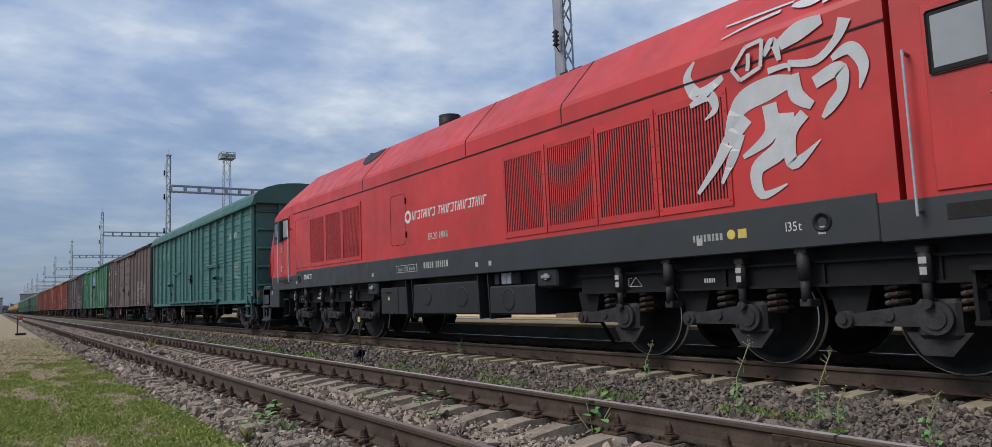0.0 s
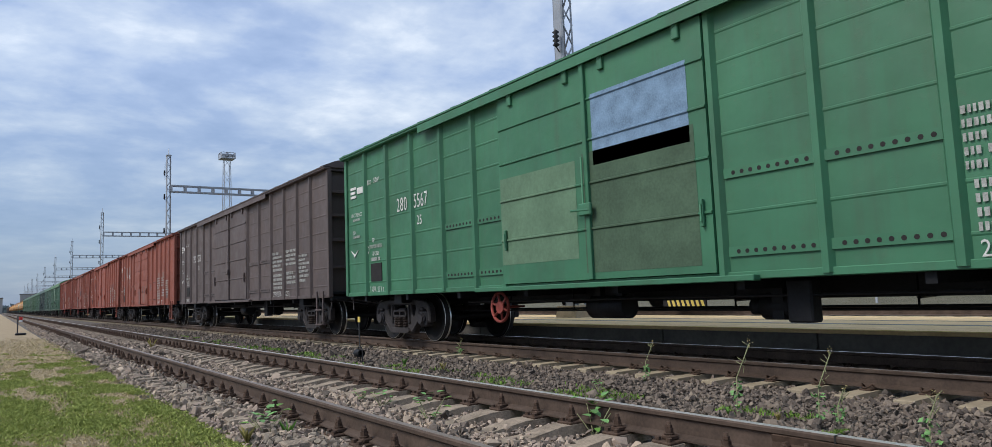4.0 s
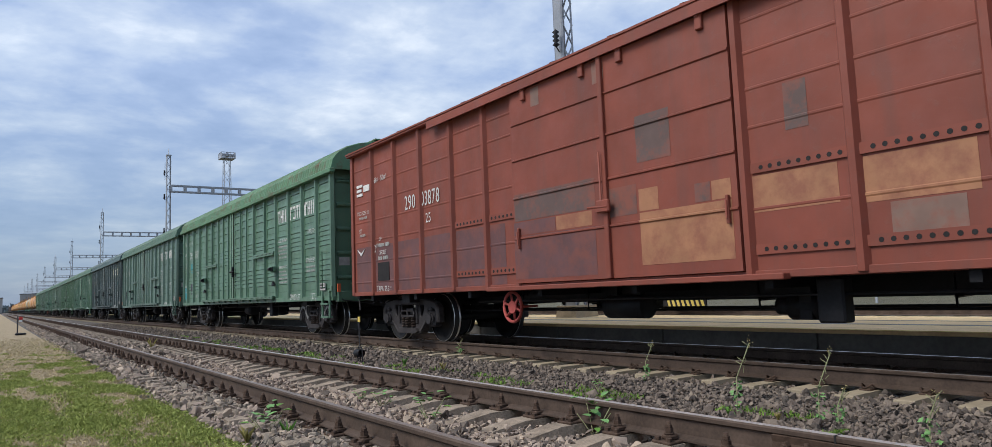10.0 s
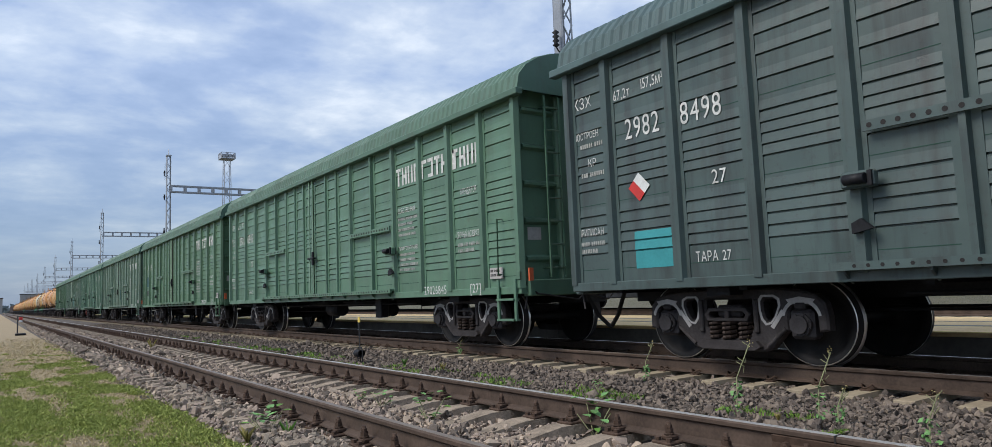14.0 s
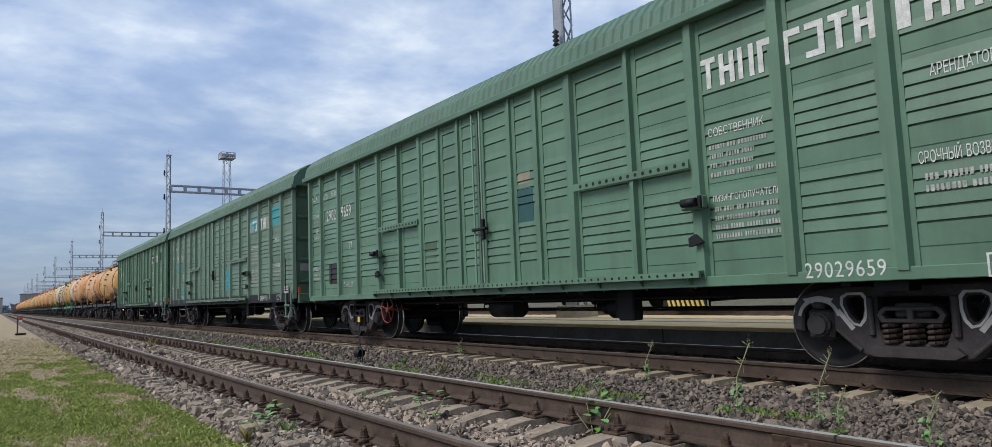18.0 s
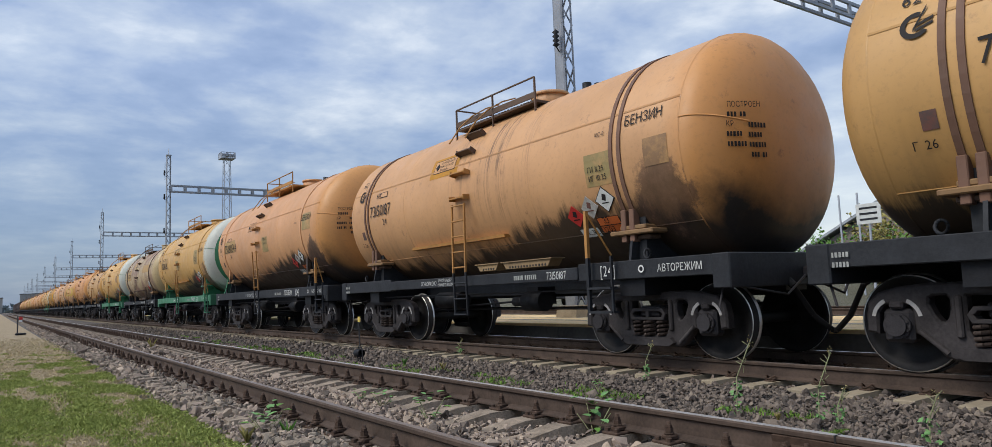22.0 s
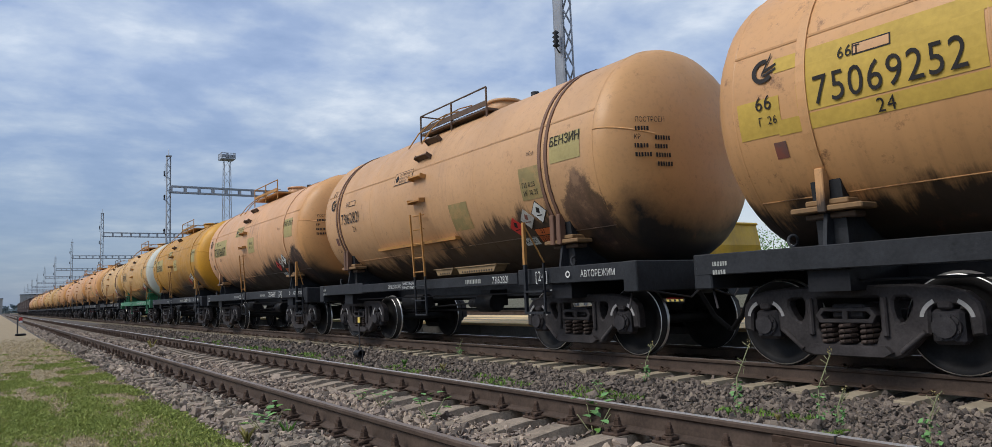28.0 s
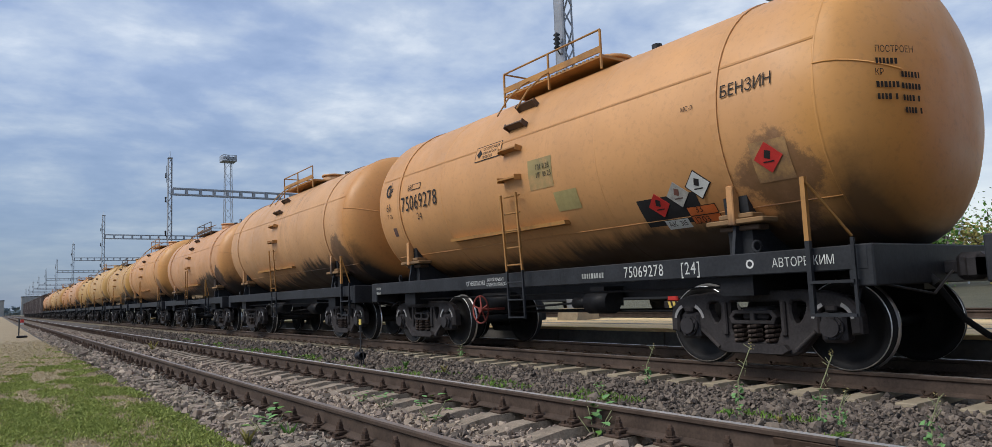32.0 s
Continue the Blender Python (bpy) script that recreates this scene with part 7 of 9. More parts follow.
        damper = once("loco_damper", lambda: Geo().cyl((-1.37, 0.03, 0.66), 0.042, 0.30, "z", 12).cyl((-1.37, 0.03, 0.88), 0.058, 0.26, "z", 12).box(-1.42, -1.26, -0.03, 0.09, 1.13, 1.21, 0.015).cyl((-1.43, 0.03, 0.68), 0.045, 0.14, "x", 10))
        tags = once("damper_label", lambda: Geo().box(-1.431, -1.425, -0.01, 0.06, 1.04, 1.10).box(-1.431, -1.425, -0.005, 0.055, 0.94, 1.01))
        return (("axle_box", box, "bogie_box"), ("horn_bracket", horn, "loco_under"), ("spring", spring, "spring"), ("damper", damper, "bogie_box"), ("damper_label", tags, "white_mark"))

    for mid, way in ((4.85, -1), (17.4, 1)):
        fr = Geo()
        for sx in (-1, 1):
            for a, b, z0, z1 in ((1.10, 1.32, 1.10, 1.13), (1.10, 1.32, 0.86, 0.89), (1.14, 1.27, 0.89, 1.10)):
                fr.box(min(sx * a, sx * b), max(sx * a, sx * b), -2.80, 2.80, z0, z1)
            for y in (-2.0, -0.9, 0.3, 1.1, 2.1):
                fr.box(min(sx * 1.10, sx * 1.305), max(sx * 1.10, sx * 1.305), y - 0.012, y + 0.012, 0.88, 1.11)
        for y in (-1.0, 1.0):
            fr.box(-1.1, 1.1, y - 0.2, y + 0.2, 0.72, 1.0)
        bo = put("bogie", fr, "loco_under", v, "three-axle locomotive bogie", pose(0, Y(mid), 0))
        for off in (-1.93, 0.0, 1.9):
            ws = put("wheelset", wheelset_me(r), "wheel", bo, "", pose(0, off, r))
            TURNING.append((ws, off, r))
            for sx in (-1, 1):
                for nm, me, mt in axle_parts(way if sx < 0 else -way):
                    put(nm, me, mt, bo, "", pose(0, off, 0) if sx < 0 else pose(0, off, 0, 0, 0, 180))
        for y in (-0.75, 1.05):
            put("body_damper", once("body_damper", lambda: Geo().cyl((-1.40, 0, 0.72), 0.05, 0.26, "z", 12).cyl((-1.40, 0, 0.94), 0.068, 0.28, "z", 12).box(-1.46, -1.28, -0.07, 0.07, 1.20, 1.27, 0.01).box(-1.44, -1.24, -0.06, 0.06, 0.66, 0.74, 0.01)), "bogie_box", bo, "", pose(0, y, 0))
        put("sand_pipe", Geo().pipe([(-1.0, 2.5 * way, 1.0), (-1.0, 2.75 * way, 0.5), (-0.85, 2.62 * way, 0.12)], 0.03), "black", bo)
        put("frame_marks", bars(0.24, 1, 0.05, 0.03, 3), "text_white", bo, "", pose(-1.273, 0.62, 1.0))
        put("lifting_sign", Geo().pipe([(-1.274, a, b) for a, b in ((1.62, 0.94), (1.84, 0.94), (1.73, 1.06), (1.62, 0.94))], 0.006, 4).pipe([(-1.274, 1.86, 0.94), (-1.274, 1.86, 1.05), (-1.274, 1.80, 1.05)], 0.006, 4), "text_white", bo)
    coupler(v, -half, -1)
    coupler(v, half, 1)
    # things on the roof
    put("exhaust_stack", Geo().cyl((-0.2, Y(9.4), 4.38), 0.24, 0.42, "z", 18), "black", v, "black exhaust stack")
    put("horn", Geo().cyl((-0.5, Y(6.1), 4.4), 0.05, 0.16, "z", 8).cyl((-0.5, Y(13.6), 4.4), 0.10, 0.12, "z", 10).box(-0.6, -0.4, Y(14.1), Y(13.8), 4.4, 4.5), "black", v)
    put("antenna", Geo().bar((-0.6, Y(17.4), 4.4), (-0.6, Y(17.4), 4.64), 0.015).bar((-0.6, Y(17.1), 4.64), (-0.6, Y(17.75), 4.64), 0.02).bar((-0.6, Y(17.25), 4.4), (-0.6, Y(17.25), 4.64), 0.012), "black", v)
    return v

# ------------------------------------------------------------------ paint shop and the order of the train
M["orange"] = plain("orange_paint", (0.55, 0.12, 0.05), 0.6)
M["red_wheel"] = plain("faded_red_paint", (0.36, 0.075, 0.065), 0.6, 0, 0.2)
M["brown_red_wheel"] = plain("dull_red_paint", (0.22, 0.05, 0.04), 0.6, 0, 0.2)
M["pale_wheel"] = plain("pale_old_paint", (0.35, 0.30, 0.25), 0.6, 0, 0.2)
M["emblem_white"] = plain("emblem_white_paint", (0.50, 0.51, 0.52), 0.5, 0, 0.10, 5, 0)
M["loco_red"] = paint("locomotive_red", (0.50, 0.030, 0.027), 0.40, (0.12, 0.025, 0.022), 0.22, spec=0.55)
M["loco_grey"] = paint("locomotive_grey", (0.030, 0.033, 0.036), 0.5, (0.03, 0.03, 0.03), 0.3)
M["loco_under"] = plain("locomotive_underside", (0.014, 0.0135, 0.014), 0.6, 0.1, 0.35, 4)
M["loco_box"] = plain("locomotive_box_grey", (0.030, 0.031, 0.033), 0.55, 0.05, 0.2, 3)
M["panel_joint"] = plain("panel_joint_shadow", (0.10, 0.010, 0.009), 0.7)
# painted shade for the louvre gaps; the screws share the colour
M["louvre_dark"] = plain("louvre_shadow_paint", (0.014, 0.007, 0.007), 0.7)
M["teal"] = paint("teal_green_paint", (0.038, 0.136, 0.122), 0.46, (0.03, 0.04, 0.04), 0.35)
M["teal_roof"] = paint("teal_roof_paint", (0.030, 0.115, 0.095), 0.5, (0.04, 0.05, 0.05), 0.3)
M["brown"] = paint("purple_brown_paint", (0.105, 0.072, 0.066), 0.6, (0.05, 0.04, 0.038), 0.35)
M["brown_b"] = paint("dark_brown_paint", (0.088, 0.066, 0.062), 0.6, (0.05, 0.04, 0.038), 0.35)
M["bright_green"] = paint("bright_green_paint", (0.036, 0.150, 0.078), 0.55, (0.05, 0.06, 0.04), 0.35)
M["oxide"] = paint("red_oxide_paint", (0.222, 0.055, 0.031), 0.6, (0.10, 0.05, 0.04), 0.4)
M["oxide_b"] = paint("red_oxide_paint_older", (0.205, 0.048, 0.028), 0.6, (0.09, 0.05, 0.04), 0.5)
M["oxide_c"] = paint("red_oxide_paint_fresh", (0.240, 0.055, 0.030), 0.58, (0.10, 0.05, 0.04), 0.35)


def touch_up(name, color, under):
    """A brushed-over patch that has worn through to the paint below."""
    m = Nodes(name)
    top = m.ramp(m.noise(3, 4), (0.3, grade(color, 0.85)), (0.7, grade(color, 1.15)))
    worn = m.ramp(m.noise(2.2, 7, 0.7), (0.46, (0, 0, 0)), (0.62, (1, 1, 1)))
    return m.done(m.mix(m.math("MULTIPLY", worn, 0.75), top, under), 0.62)


M["worn_field"] = touch_up("worn_pale_field", (0.24, 0.21, 0.15), (0.085, 0.165, 0.115))
M["patch_grey"] = touch_up("grey_brown_touch_up", (0.105, 0.066, 0.058), (0.235, 0.064, 0.038))
M["patch_light"] = touch_up("pale_brown_touch_up", (0.19, 0.115, 0.090), (0.235, 0.064, 0.038))
M["patch_tan"] = touch_up("orange_tan_touch_up", (0.33, 0.150, 0.075), (0.22, 0.075, 0.045))
M["patch_plum"] = touch_up("plum_touch_up", (0.115, 0.050, 0.050), (0.19, 0.058, 0.040))
M["green_a"] = paint("green_wagon_paint", (0.094, 0.182, 0.120), 0.40, (0.05, 0.06, 0.045), 0.4, 0.15)
M["green_b"] = paint("grey_green_wagon_paint", (0.092, 0.158, 0.122), 0.40, (0.05, 0.06, 0.05), 0.4, 0.12)
M["green_c"] = paint("faded_green_wagon_paint", (0.112, 0.182, 0.126), 0.42, (0.06, 0.07, 0.05), 0.45, 0.15)
M["green_d"] = paint("fresh_green_wagon_paint", (0.080, 0.160, 0.090), 0.40, (0.05, 0.06, 0.04), 0.35, 0.12)
M["green_roof"] = paint("green_roof_paint", (0.075, 0.150, 0.108), 0.6, (0.07, 0.07, 0.06), 0.4, 0.1)
M["rusty_roof"] = paint("peeling_green_roof", (0.085, 0.20, 0.11), 0.65, (0.10, 0.05, 0.03), 0.5, 0.75)
M["dark_wagon"] = paint("soot_dark_wagon_paint", (0.056, 0.086, 0.082), 0.42, (0.022, 0.020, 0.020), 0.95)
M["dark_roof"] = paint("dark_teal_roof", (0.062, 0.110, 0.112), 0.6, (0.03, 0.03, 0.03), 0.4)
M["patch_blue"] = plain("turquoise_touch_up", (0.045, 0.26, 0.28), 0.6, 0, 0.12, 3)
M["patch_teal"] = plain("dark_teal_touch_up", (0.030, 0.085, 0.085), 0.6, 0, 0.15, 3)
M["patch_black"] = plain("black_touch_up", (0.028, 0.028, 0.030), 0.6, 0, 0.2, 3)
M["patch_slate"] = plain("slate_touch_up", (0.050, 0.045, 0.060), 0.6, 0, 0.2, 3)
# sky reflected in a dented door, painted on as a blue-grey patch
M["patch_sky"] = plain("blue_grey_sky_reflection", (0.16, 0.25, 0.36), 0.6, 0, 0.3, 5)
# duller, darker green areas on doors and side sheets
M["patch_dent"] = plain("dull_olive_green_patch", (0.062, 0.105, 0.066), 0.6, 0, 0.25, 3)
M["torn_paper"] = plain("torn_paper", (0.62, 0.63, 0.62), 0.8, 0, 0.12, 6)
M["patch_olive"] = plain("olive_touch_up", (0.15, 0.165, 0.075), 0.65, 0, 0.2, 3)
M["tan_steel"] = paint("orange_yellow_steel", (0.42, 0.205, 0.055), 0.6, (0.06, 0.04, 0.03), 0.5, 0.3)
M["rust_steel"] = paint("dark_rusty_steel", (0.10, 0.062, 0.040), 0.7, (0.03, 0.02, 0.02), 0.5, 0.3)
M["shield"] = plain("dark_green_plate", (0.020, 0.060, 0.044), 0.6, 0, 0.3, 3)
PEACH, ORANGE, YELLOW = (0.57, 0.300, 0.140), (0.545, 0.262, 0.098), (0.53, 0.310, 0.092)
M["tank_a"] = tank_paint("ochre_tank_enamel", (0.500, 0.285, 0.098), 0.92, 0.30, 0.2, 1.62, spill=1.0, burn=0.85, smear=0.95, head=(0.500, 0.270, 0.065))
M["tank_b"] = tank_paint("dull_peach_tank_enamel", (0.555, 0.305, 0.140), 0.92, 0.40, 0.25, 1.56, spill=0.95, burn=0.75, smear=1.0, head=(0.540, 0.250, 0.075))
M["tank_c"] = tank_paint("peach_tank_enamel", PEACH, 0.95, 0.45, 0.1, 1.74, spill=0.15, burn=0.9, smear=0.9, head=(0.560, 0.268, 0.085))
M["tank_d"] = tank_paint("pale_yellow_tank_enamel", YELLOW, 0.95, 0.40, 0.15, 1.66, spill=0.1, burn=0.75)
M["tank_e"] = tank_paint("cream_rusty_tank_enamel", (0.46, 0.355, 0.21), 0.9, 0.6, 0.6, 1.52, mottled=(0.215, 0.118, 0.080), spill=0.5, burn=0.25, head=(0.46, 0.355, 0.185))
M["tank_f"] = tank_paint("warm_yellow_tank_enamel", (0.59, 0.350, 0.112), 0.98, 0.30, 0.1, 1.70, spill=0.15, burn=0.9)
M["tank_g"] = tank_paint("sandy_ochre_tank_enamel", (0.50, 0.290, 0.110), 0.9, 0.45, 0.25, 1.66, spill=0.6, burn=0.6, smear=0.9, head=(0.47, 0.250, 0.062))
M["tank_h"] = tank_paint("orange_tank_enamel", ORANGE, 0.9, 0.3, 0.15, 1.62, spill=0.3, burn=0.7, smear=0.8, head=(0.555, 0.265, 0.082))
M["tank_i"] = tank_paint("spotted_orange_tank_enamel", (0.56, 0.300, 0.125), 0.95, 0.4, 0.45, 1.72, spill=0.35, burn=0.9, smear=0.7, head=(0.53, 0.275, 0.072))
M["tank_j"] = tank_paint("peach_brown_tank_enamel", (0.53, 0.305, 0.150), 0.92, 0.35, 0.25, 1.66, spill=0.3, burn=0.85, smear=1.0, head=(0.555, 0.300, 0.120))
M["tank_k"] = tank_paint("pale_peach_tank_enamel", (0.59, 0.330, 0.168), 0.97, 0.85, 0.15, 1.74, spill=1.0, burn=1.0, smear=0.85, head=(0.56, 0.285, 0.105))
M["tank_l"] = tank_paint("amber_tank_enamel", (0.44, 0.215, 0.020), 0.92, 0.6, 0.15, 1.58, spill=0.35, burn=0.8, smear=0.3, head=(0.58, 0.280, 0.012), rise=(-1.3, 2.9, 0.30), drips=0.9)
M["tank_m"] = tank_paint("stained_yellow_tank_enamel", (0.54, 0.315, 0.105), 0.92, 0.55, 0.2, 1.66, spill=0.35, burn=0.7)
M["tank_n"] = tank_paint("sand_tank_enamel", (0.55, 0.335, 0.132), 0.9, 0.35, 0.2, 1.60, spill=0.75, burn=0.65, smear=1.0, head=(0.52, 0.300, 0.090), rise=(-3.2, 2.6, 0.4), rag=0.6)
M["tank_o"] = tank_paint("bright_orange_tank_enamel", (0.57, 0.290, 0.112), 0.9, 0.2, 0.1, 1.52, spill=0.12, burn=0.65, smear=0.75, head=(0.565, 0.272, 0.075), rise=(-2.9, 3.4, 0.20), rag=0.4)
M["white_ring"] = tank_paint("white_ring_enamel", (0.50, 0.52, 0.46), 0.7, 0.3, 0.15, 1.6)
M["green_cap"] = tank_paint("green_cap_enamel", (0.035, 0.190, 0.085), 0.6, 0.2, 0.1, 1.5)
M["patch_pale"] = plain("pale_green_touch_up", (0.11, 0.19, 0.12), 0.65, 0, 0.2, 2)
M["patch_sand"] = plain("sand_touch_up", (0.40, 0.26, 0.115), 0.6, 0, 0.15, 2)
M["patch_khaki"] = plain("khaki_touch_up", (0.36, 0.30, 0.13), 0.6, 0, 0.15, 2)
M["patch_lemon"] = plain("lemon_touch_up", (0.50, 0.34, 0.07), 0.6, 0, 0.15, 2)
M["patch_cream"] = plain("cream_touch_up", (0.55, 0.46, 0.22), 0.6, 0, 0.15, 2)
M["band_rust"] = paint("rusty_clamping_band", (0.16, 0.085, 0.055), 0.7, (0.05, 0.03, 0.02), 0.5, 0.4)
M["patch_moss"] = plain("mossy_touch_up", (0.046, 0.118, 0.088), 0.65, 0, 0.15, 2)
M["placard_red"] = plain("placard_red", (0.50, 0.03, 0.025), 0.5)
M["placard_white"] = plain("placard_white", (0.62, 0.64, 0.62), 0.5)
M["placard_faded"] = plain("faded_placard", (0.40, 0.39, 0.36), 0.6, 0, 0.3, 12)
M["worn_brown"] = touch_up("worn_brown_field", (0.24, 0.14, 0.07), (0.52, 0.30, 0.11))
M["worn_olive"] = touch_up("worn_olive_field", (0.27, 0.21, 0.085), (0.52, 0.29, 0.12))
M["placard_orange"] = plain("placard_orange", (0.62, 0.15, 0.035), 0.5)

G1, G2, G3 = "patch_grey", "patch_light", "patch_plum"
locomotive()
at = 22.3
rib_boxcar(at, "teal", "teal green covered wagon with ribbed sides and round roof", "29812799", 18.95, "teal_roof", seed=11, ladder=False, wheel="pale_wheel", tara="24", smooth_roof=True, brand_box=((16.25, 17.15, 2.72, 3.05, "patch_moss"), (15.2, 16.05, 2.72, 3.05, "patch_moss"), (14.05, 14.98, 2.72, 3.05, "patch_moss"), (16.30, 17.12, 1.90, 2.15, "patch_moss")), marks="jaw", brand=((8, 3.60, 0.17),))
at = 41.25
flat_boxcar(at, "brown", "purple-brown covered wagon with smooth panelled sides", "29003688", 18.55, num_z=3.2, seed=21, patches=((16.0, 16.7, 1.3, 1.7, "patch_black"),))
at = 59.8
flat_boxcar(at, "bright_green", "bright green covered wagon with smooth panelled sides", "28015567", 18.55, patches=((7.77, 9.43, 2.61, 3.60, "patch_sky"), (9.81, 11.63, 1.36, 2.74, "patch_pale"), (7.71, 9.66, 1.15, 2.81, "patch_dent"), (3.00, 3.89, 2.19, 2.72, "patch_dent"), (1.98, 2.74, 1.33, 1.74, "patch_olive")), wheel="brown_red_wheel", seed=22)
at = 78.35
flat_boxcar(at, "brown_b", "dark brown covered wagon with smooth panelled sides", "29002176", 18.75, wheel=None, seed=23)
at = 97.1
flat_boxcar(at, "oxide", "red oxide covered wagon with white stencilled data", "29364890", 18.6, seed=24, wheel=None, patches=((9.55, 10.35, 1.11, 2.12, G1), (8.30, 8.52, 1.68, 2.06, G1), (7.72, 7.92, 1.69, 2.05, G1), (8.95, 9.16, 1.70, 2.06, G1), (11.83, 12.35, 1.67, 2.14, G1), (15.06, 15.73, 2.95, 3.44, G2), (13.79, 14.62, 2.95, 3.44, G2), (16.09, 16.80, 2.60, 3.00, G1), (16.13, 16.80, 1.70, 2.22, G1), (6.79, 7.02, 1.76, 2.14, G1), (8.36, 8.90, 1.18, 1.66, G2), (2.0, 2.75, 1.25, 1.62, G1), (3.0, 3.7, 2.3, 2.6, G2), (4.1, 4.8, 2.3, 2.6, G2)))
at = 115.7
flat_boxcar(at, "oxide_c", "red oxide covered wagon with large white number", "29368792", 18.6, num_z=3.33, seed=25, wheel="brown_red_wheel", wheel_at=11.45, patches=((9.60, 9.80, 2.05, 2.55, G1), (9.16, 9.46, 2.10, 2.55, G1), (8.59, 9.20, 1.80, 2.06, G1), (10.14, 10.45, 1.66, 1.96, G1), (11.23, 11.59, 1.10, 1.53, G1), (9.16, 9.40, 1.17, 1.55, G1), (14.86, 15.40, 2.66, 3.03, G1), (13.94, 14.64, 2.66, 3.03, G3), (12.55, 13.2, 1.42, 1.68, G3), (16.05, 16.6, 1.28, 1.70, "patch_black"), (4.1, 4.9, 2.35, 2.6, G1), (3.0, 3.8, 2.3, 2.6, G1), (2.9, 3.75, 1.25, 1.66, G1)))
at = 134.3
flat_boxcar(at, "oxide_b", "red oxide covered wagon with many grey touch-ups", "29373891", 18.5, seed=26, wheel="red_wheel", patches=((10.44, 10.97, 1.28, 2.91, G1), (9.66, 10.10, 1.40, 2.44, G1), (8.75, 9.22, 1.67, 2.14, G2), (8.56, 8.92, 2.16, 3.10, G1), (7.96, 8.43, 2.19, 2.65, "patch_slate"), (10.96, 11.25, 3.62, 4.02, G1), (9.76, 10.12, 3.62, 4.02, G1), (8.83, 9.21, 3.54, 4.02, G2), (11.11, 11.58, 1.12, 2.15, G1), (14.93, 15.42, 2.40, 3.35, G2), (14.15, 14.66, 2.55, 3.30, G2), (13.79, 14.6, 1.30, 1.63, G1), (5.93, 6.12, 2.22, 2.55, G1), (5.69, 6.09, 1.76, 2.09, G1), (7.56, 7.72, 1.12, 1.64, G1), (12.62, 12.95, 2.70, 3.20, G1), (11.96, 12.18, 1.80, 2.08, "torn_paper"), (6.70, 6.86, 2.88, 2.98, "torn_paper"), (6.35, 6.42, 1.80, 1.88, "torn_paper"), (16.2, 16.7, 1.3, 2.0, "patch_black"), (16.15, 16.8, 2.2, 2.6, G1), (12.0, 12.42, 1.3, 1.66, G1), (2.0, 2.7, 1.2, 1.66, G1), (4.0, 4.8, 2.3, 2.6, G1)))
at = 152.75
flat_boxcar(at, "oxide_b", "red oxide covered wagon with plum and tan repainted lower side", "29003878", 18.55, seed=27, wheel="red_wheel", patches=((12.0, 17.8, 1.06, 2.05, G3), (8.42, 8.98, 2.50, 3.10, G1), (6.68, 6.94, 2.50, 3.00, G1), (9.78, 11.62, 2.02, 2.44, G1), (9.80, 11.65, 1.12, 1.78, G3), (10.64, 11.65, 1.80, 2.00, G3), (9.86, 10.62, 1.80, 2.00, "patch_tan"), (7.60, 8.98, 1.20, 1.86, "patch_tan"), (7.88, 8.10, 1.88, 2.10, G1), (7.60, 7.86, 1.88, 2.10, "patch_tan"), (8.66, 8.98, 1.88, 2.16, "patch_tan"), (9.02, 9.58, 1.86, 2.24, G1), (6.42, 7.38, 1.68, 2.08, "patch_tan"), (5.20, 6.24, 1.64, 2.08, "patch_tan"), (5.32, 5.95, 1.28, 1.62, G2), (1.0, 5.05, 1.0, 1.32, G1), (9.5, 9.72, 3.72, 4.02, G2), (10.9, 11.1, 3.74, 4.02, G2)))
at = 171.3
RTA = ((4, 4.80, 0.36), (5, 3.74, 0.36), (4, 2.60, 0.36))
rib_boxcar(at, "green_a", "green ribbed covered wagon with peeling rusty roof", "29027687", 18.35, "rusty_roof", seed=31, wheel="black", wheel_at=13.28, brand=RTA, brand_box=((15.7, 16.3, 1.36, 1.82, "patch_slate"), (15.8, 16.25, 2.25, 2.62, "patch_blue"), (17.0, 17.4, 1.15, 1.6, "patch_blue")))
at = 189.65
rib_boxcar(at, "green_b", "grey-green ribbed covered wagon with round corrugated roof", "29930799", 18.1, "green_roof", seed=32, brand=RTA, brand_box=((15.78, 16.40, 1.37, 1.88, "patch_black"), (10.17, 10.54, 1.33, 1.58, "patch_teal")))
at = 207.75
rib_boxcar(at, "dark_wagon", "soot-dark ribbed covered wagon with dull teal roof", "29828498", 18.15, "dark_roof", seed=33, placard=(16.23, 2.21), brand=((3, 4.75, 0.36), (3, 3.70, 0.36), (2, 2.56, 0.36)), brand_box=((3.91, 4.80, 3.08, 3.66, "patch_olive"), (2.80, 3.70, 3.08, 3.66, "patch_olive"), (1.75, 2.62, 3.08, 3.66, "patch_olive"), (1.8, 2.5, 2.42, 2.66, "patch_teal"), (15.74, 16.36, 1.17, 1.61, "patch_blue")))
at = 225.9
rib_boxcar(at, "green_a", "green ribbed covered wagon with a long roof walk", "29026845", 18.1, "green_roof", seed=34, brand=RTA)
at = 244.0
rib_boxcar(at, "green_d", "mid-green ribbed covered wagon with dark number field", "29885091", 18.15, "green_roof", seed=35, brand=RTA, brand_box=((15.7, 16.5, 1.4, 1.75, "patch_black"), (15.6, 16.6, 2.0, 2.5, "patch_teal")))
at = 262.15
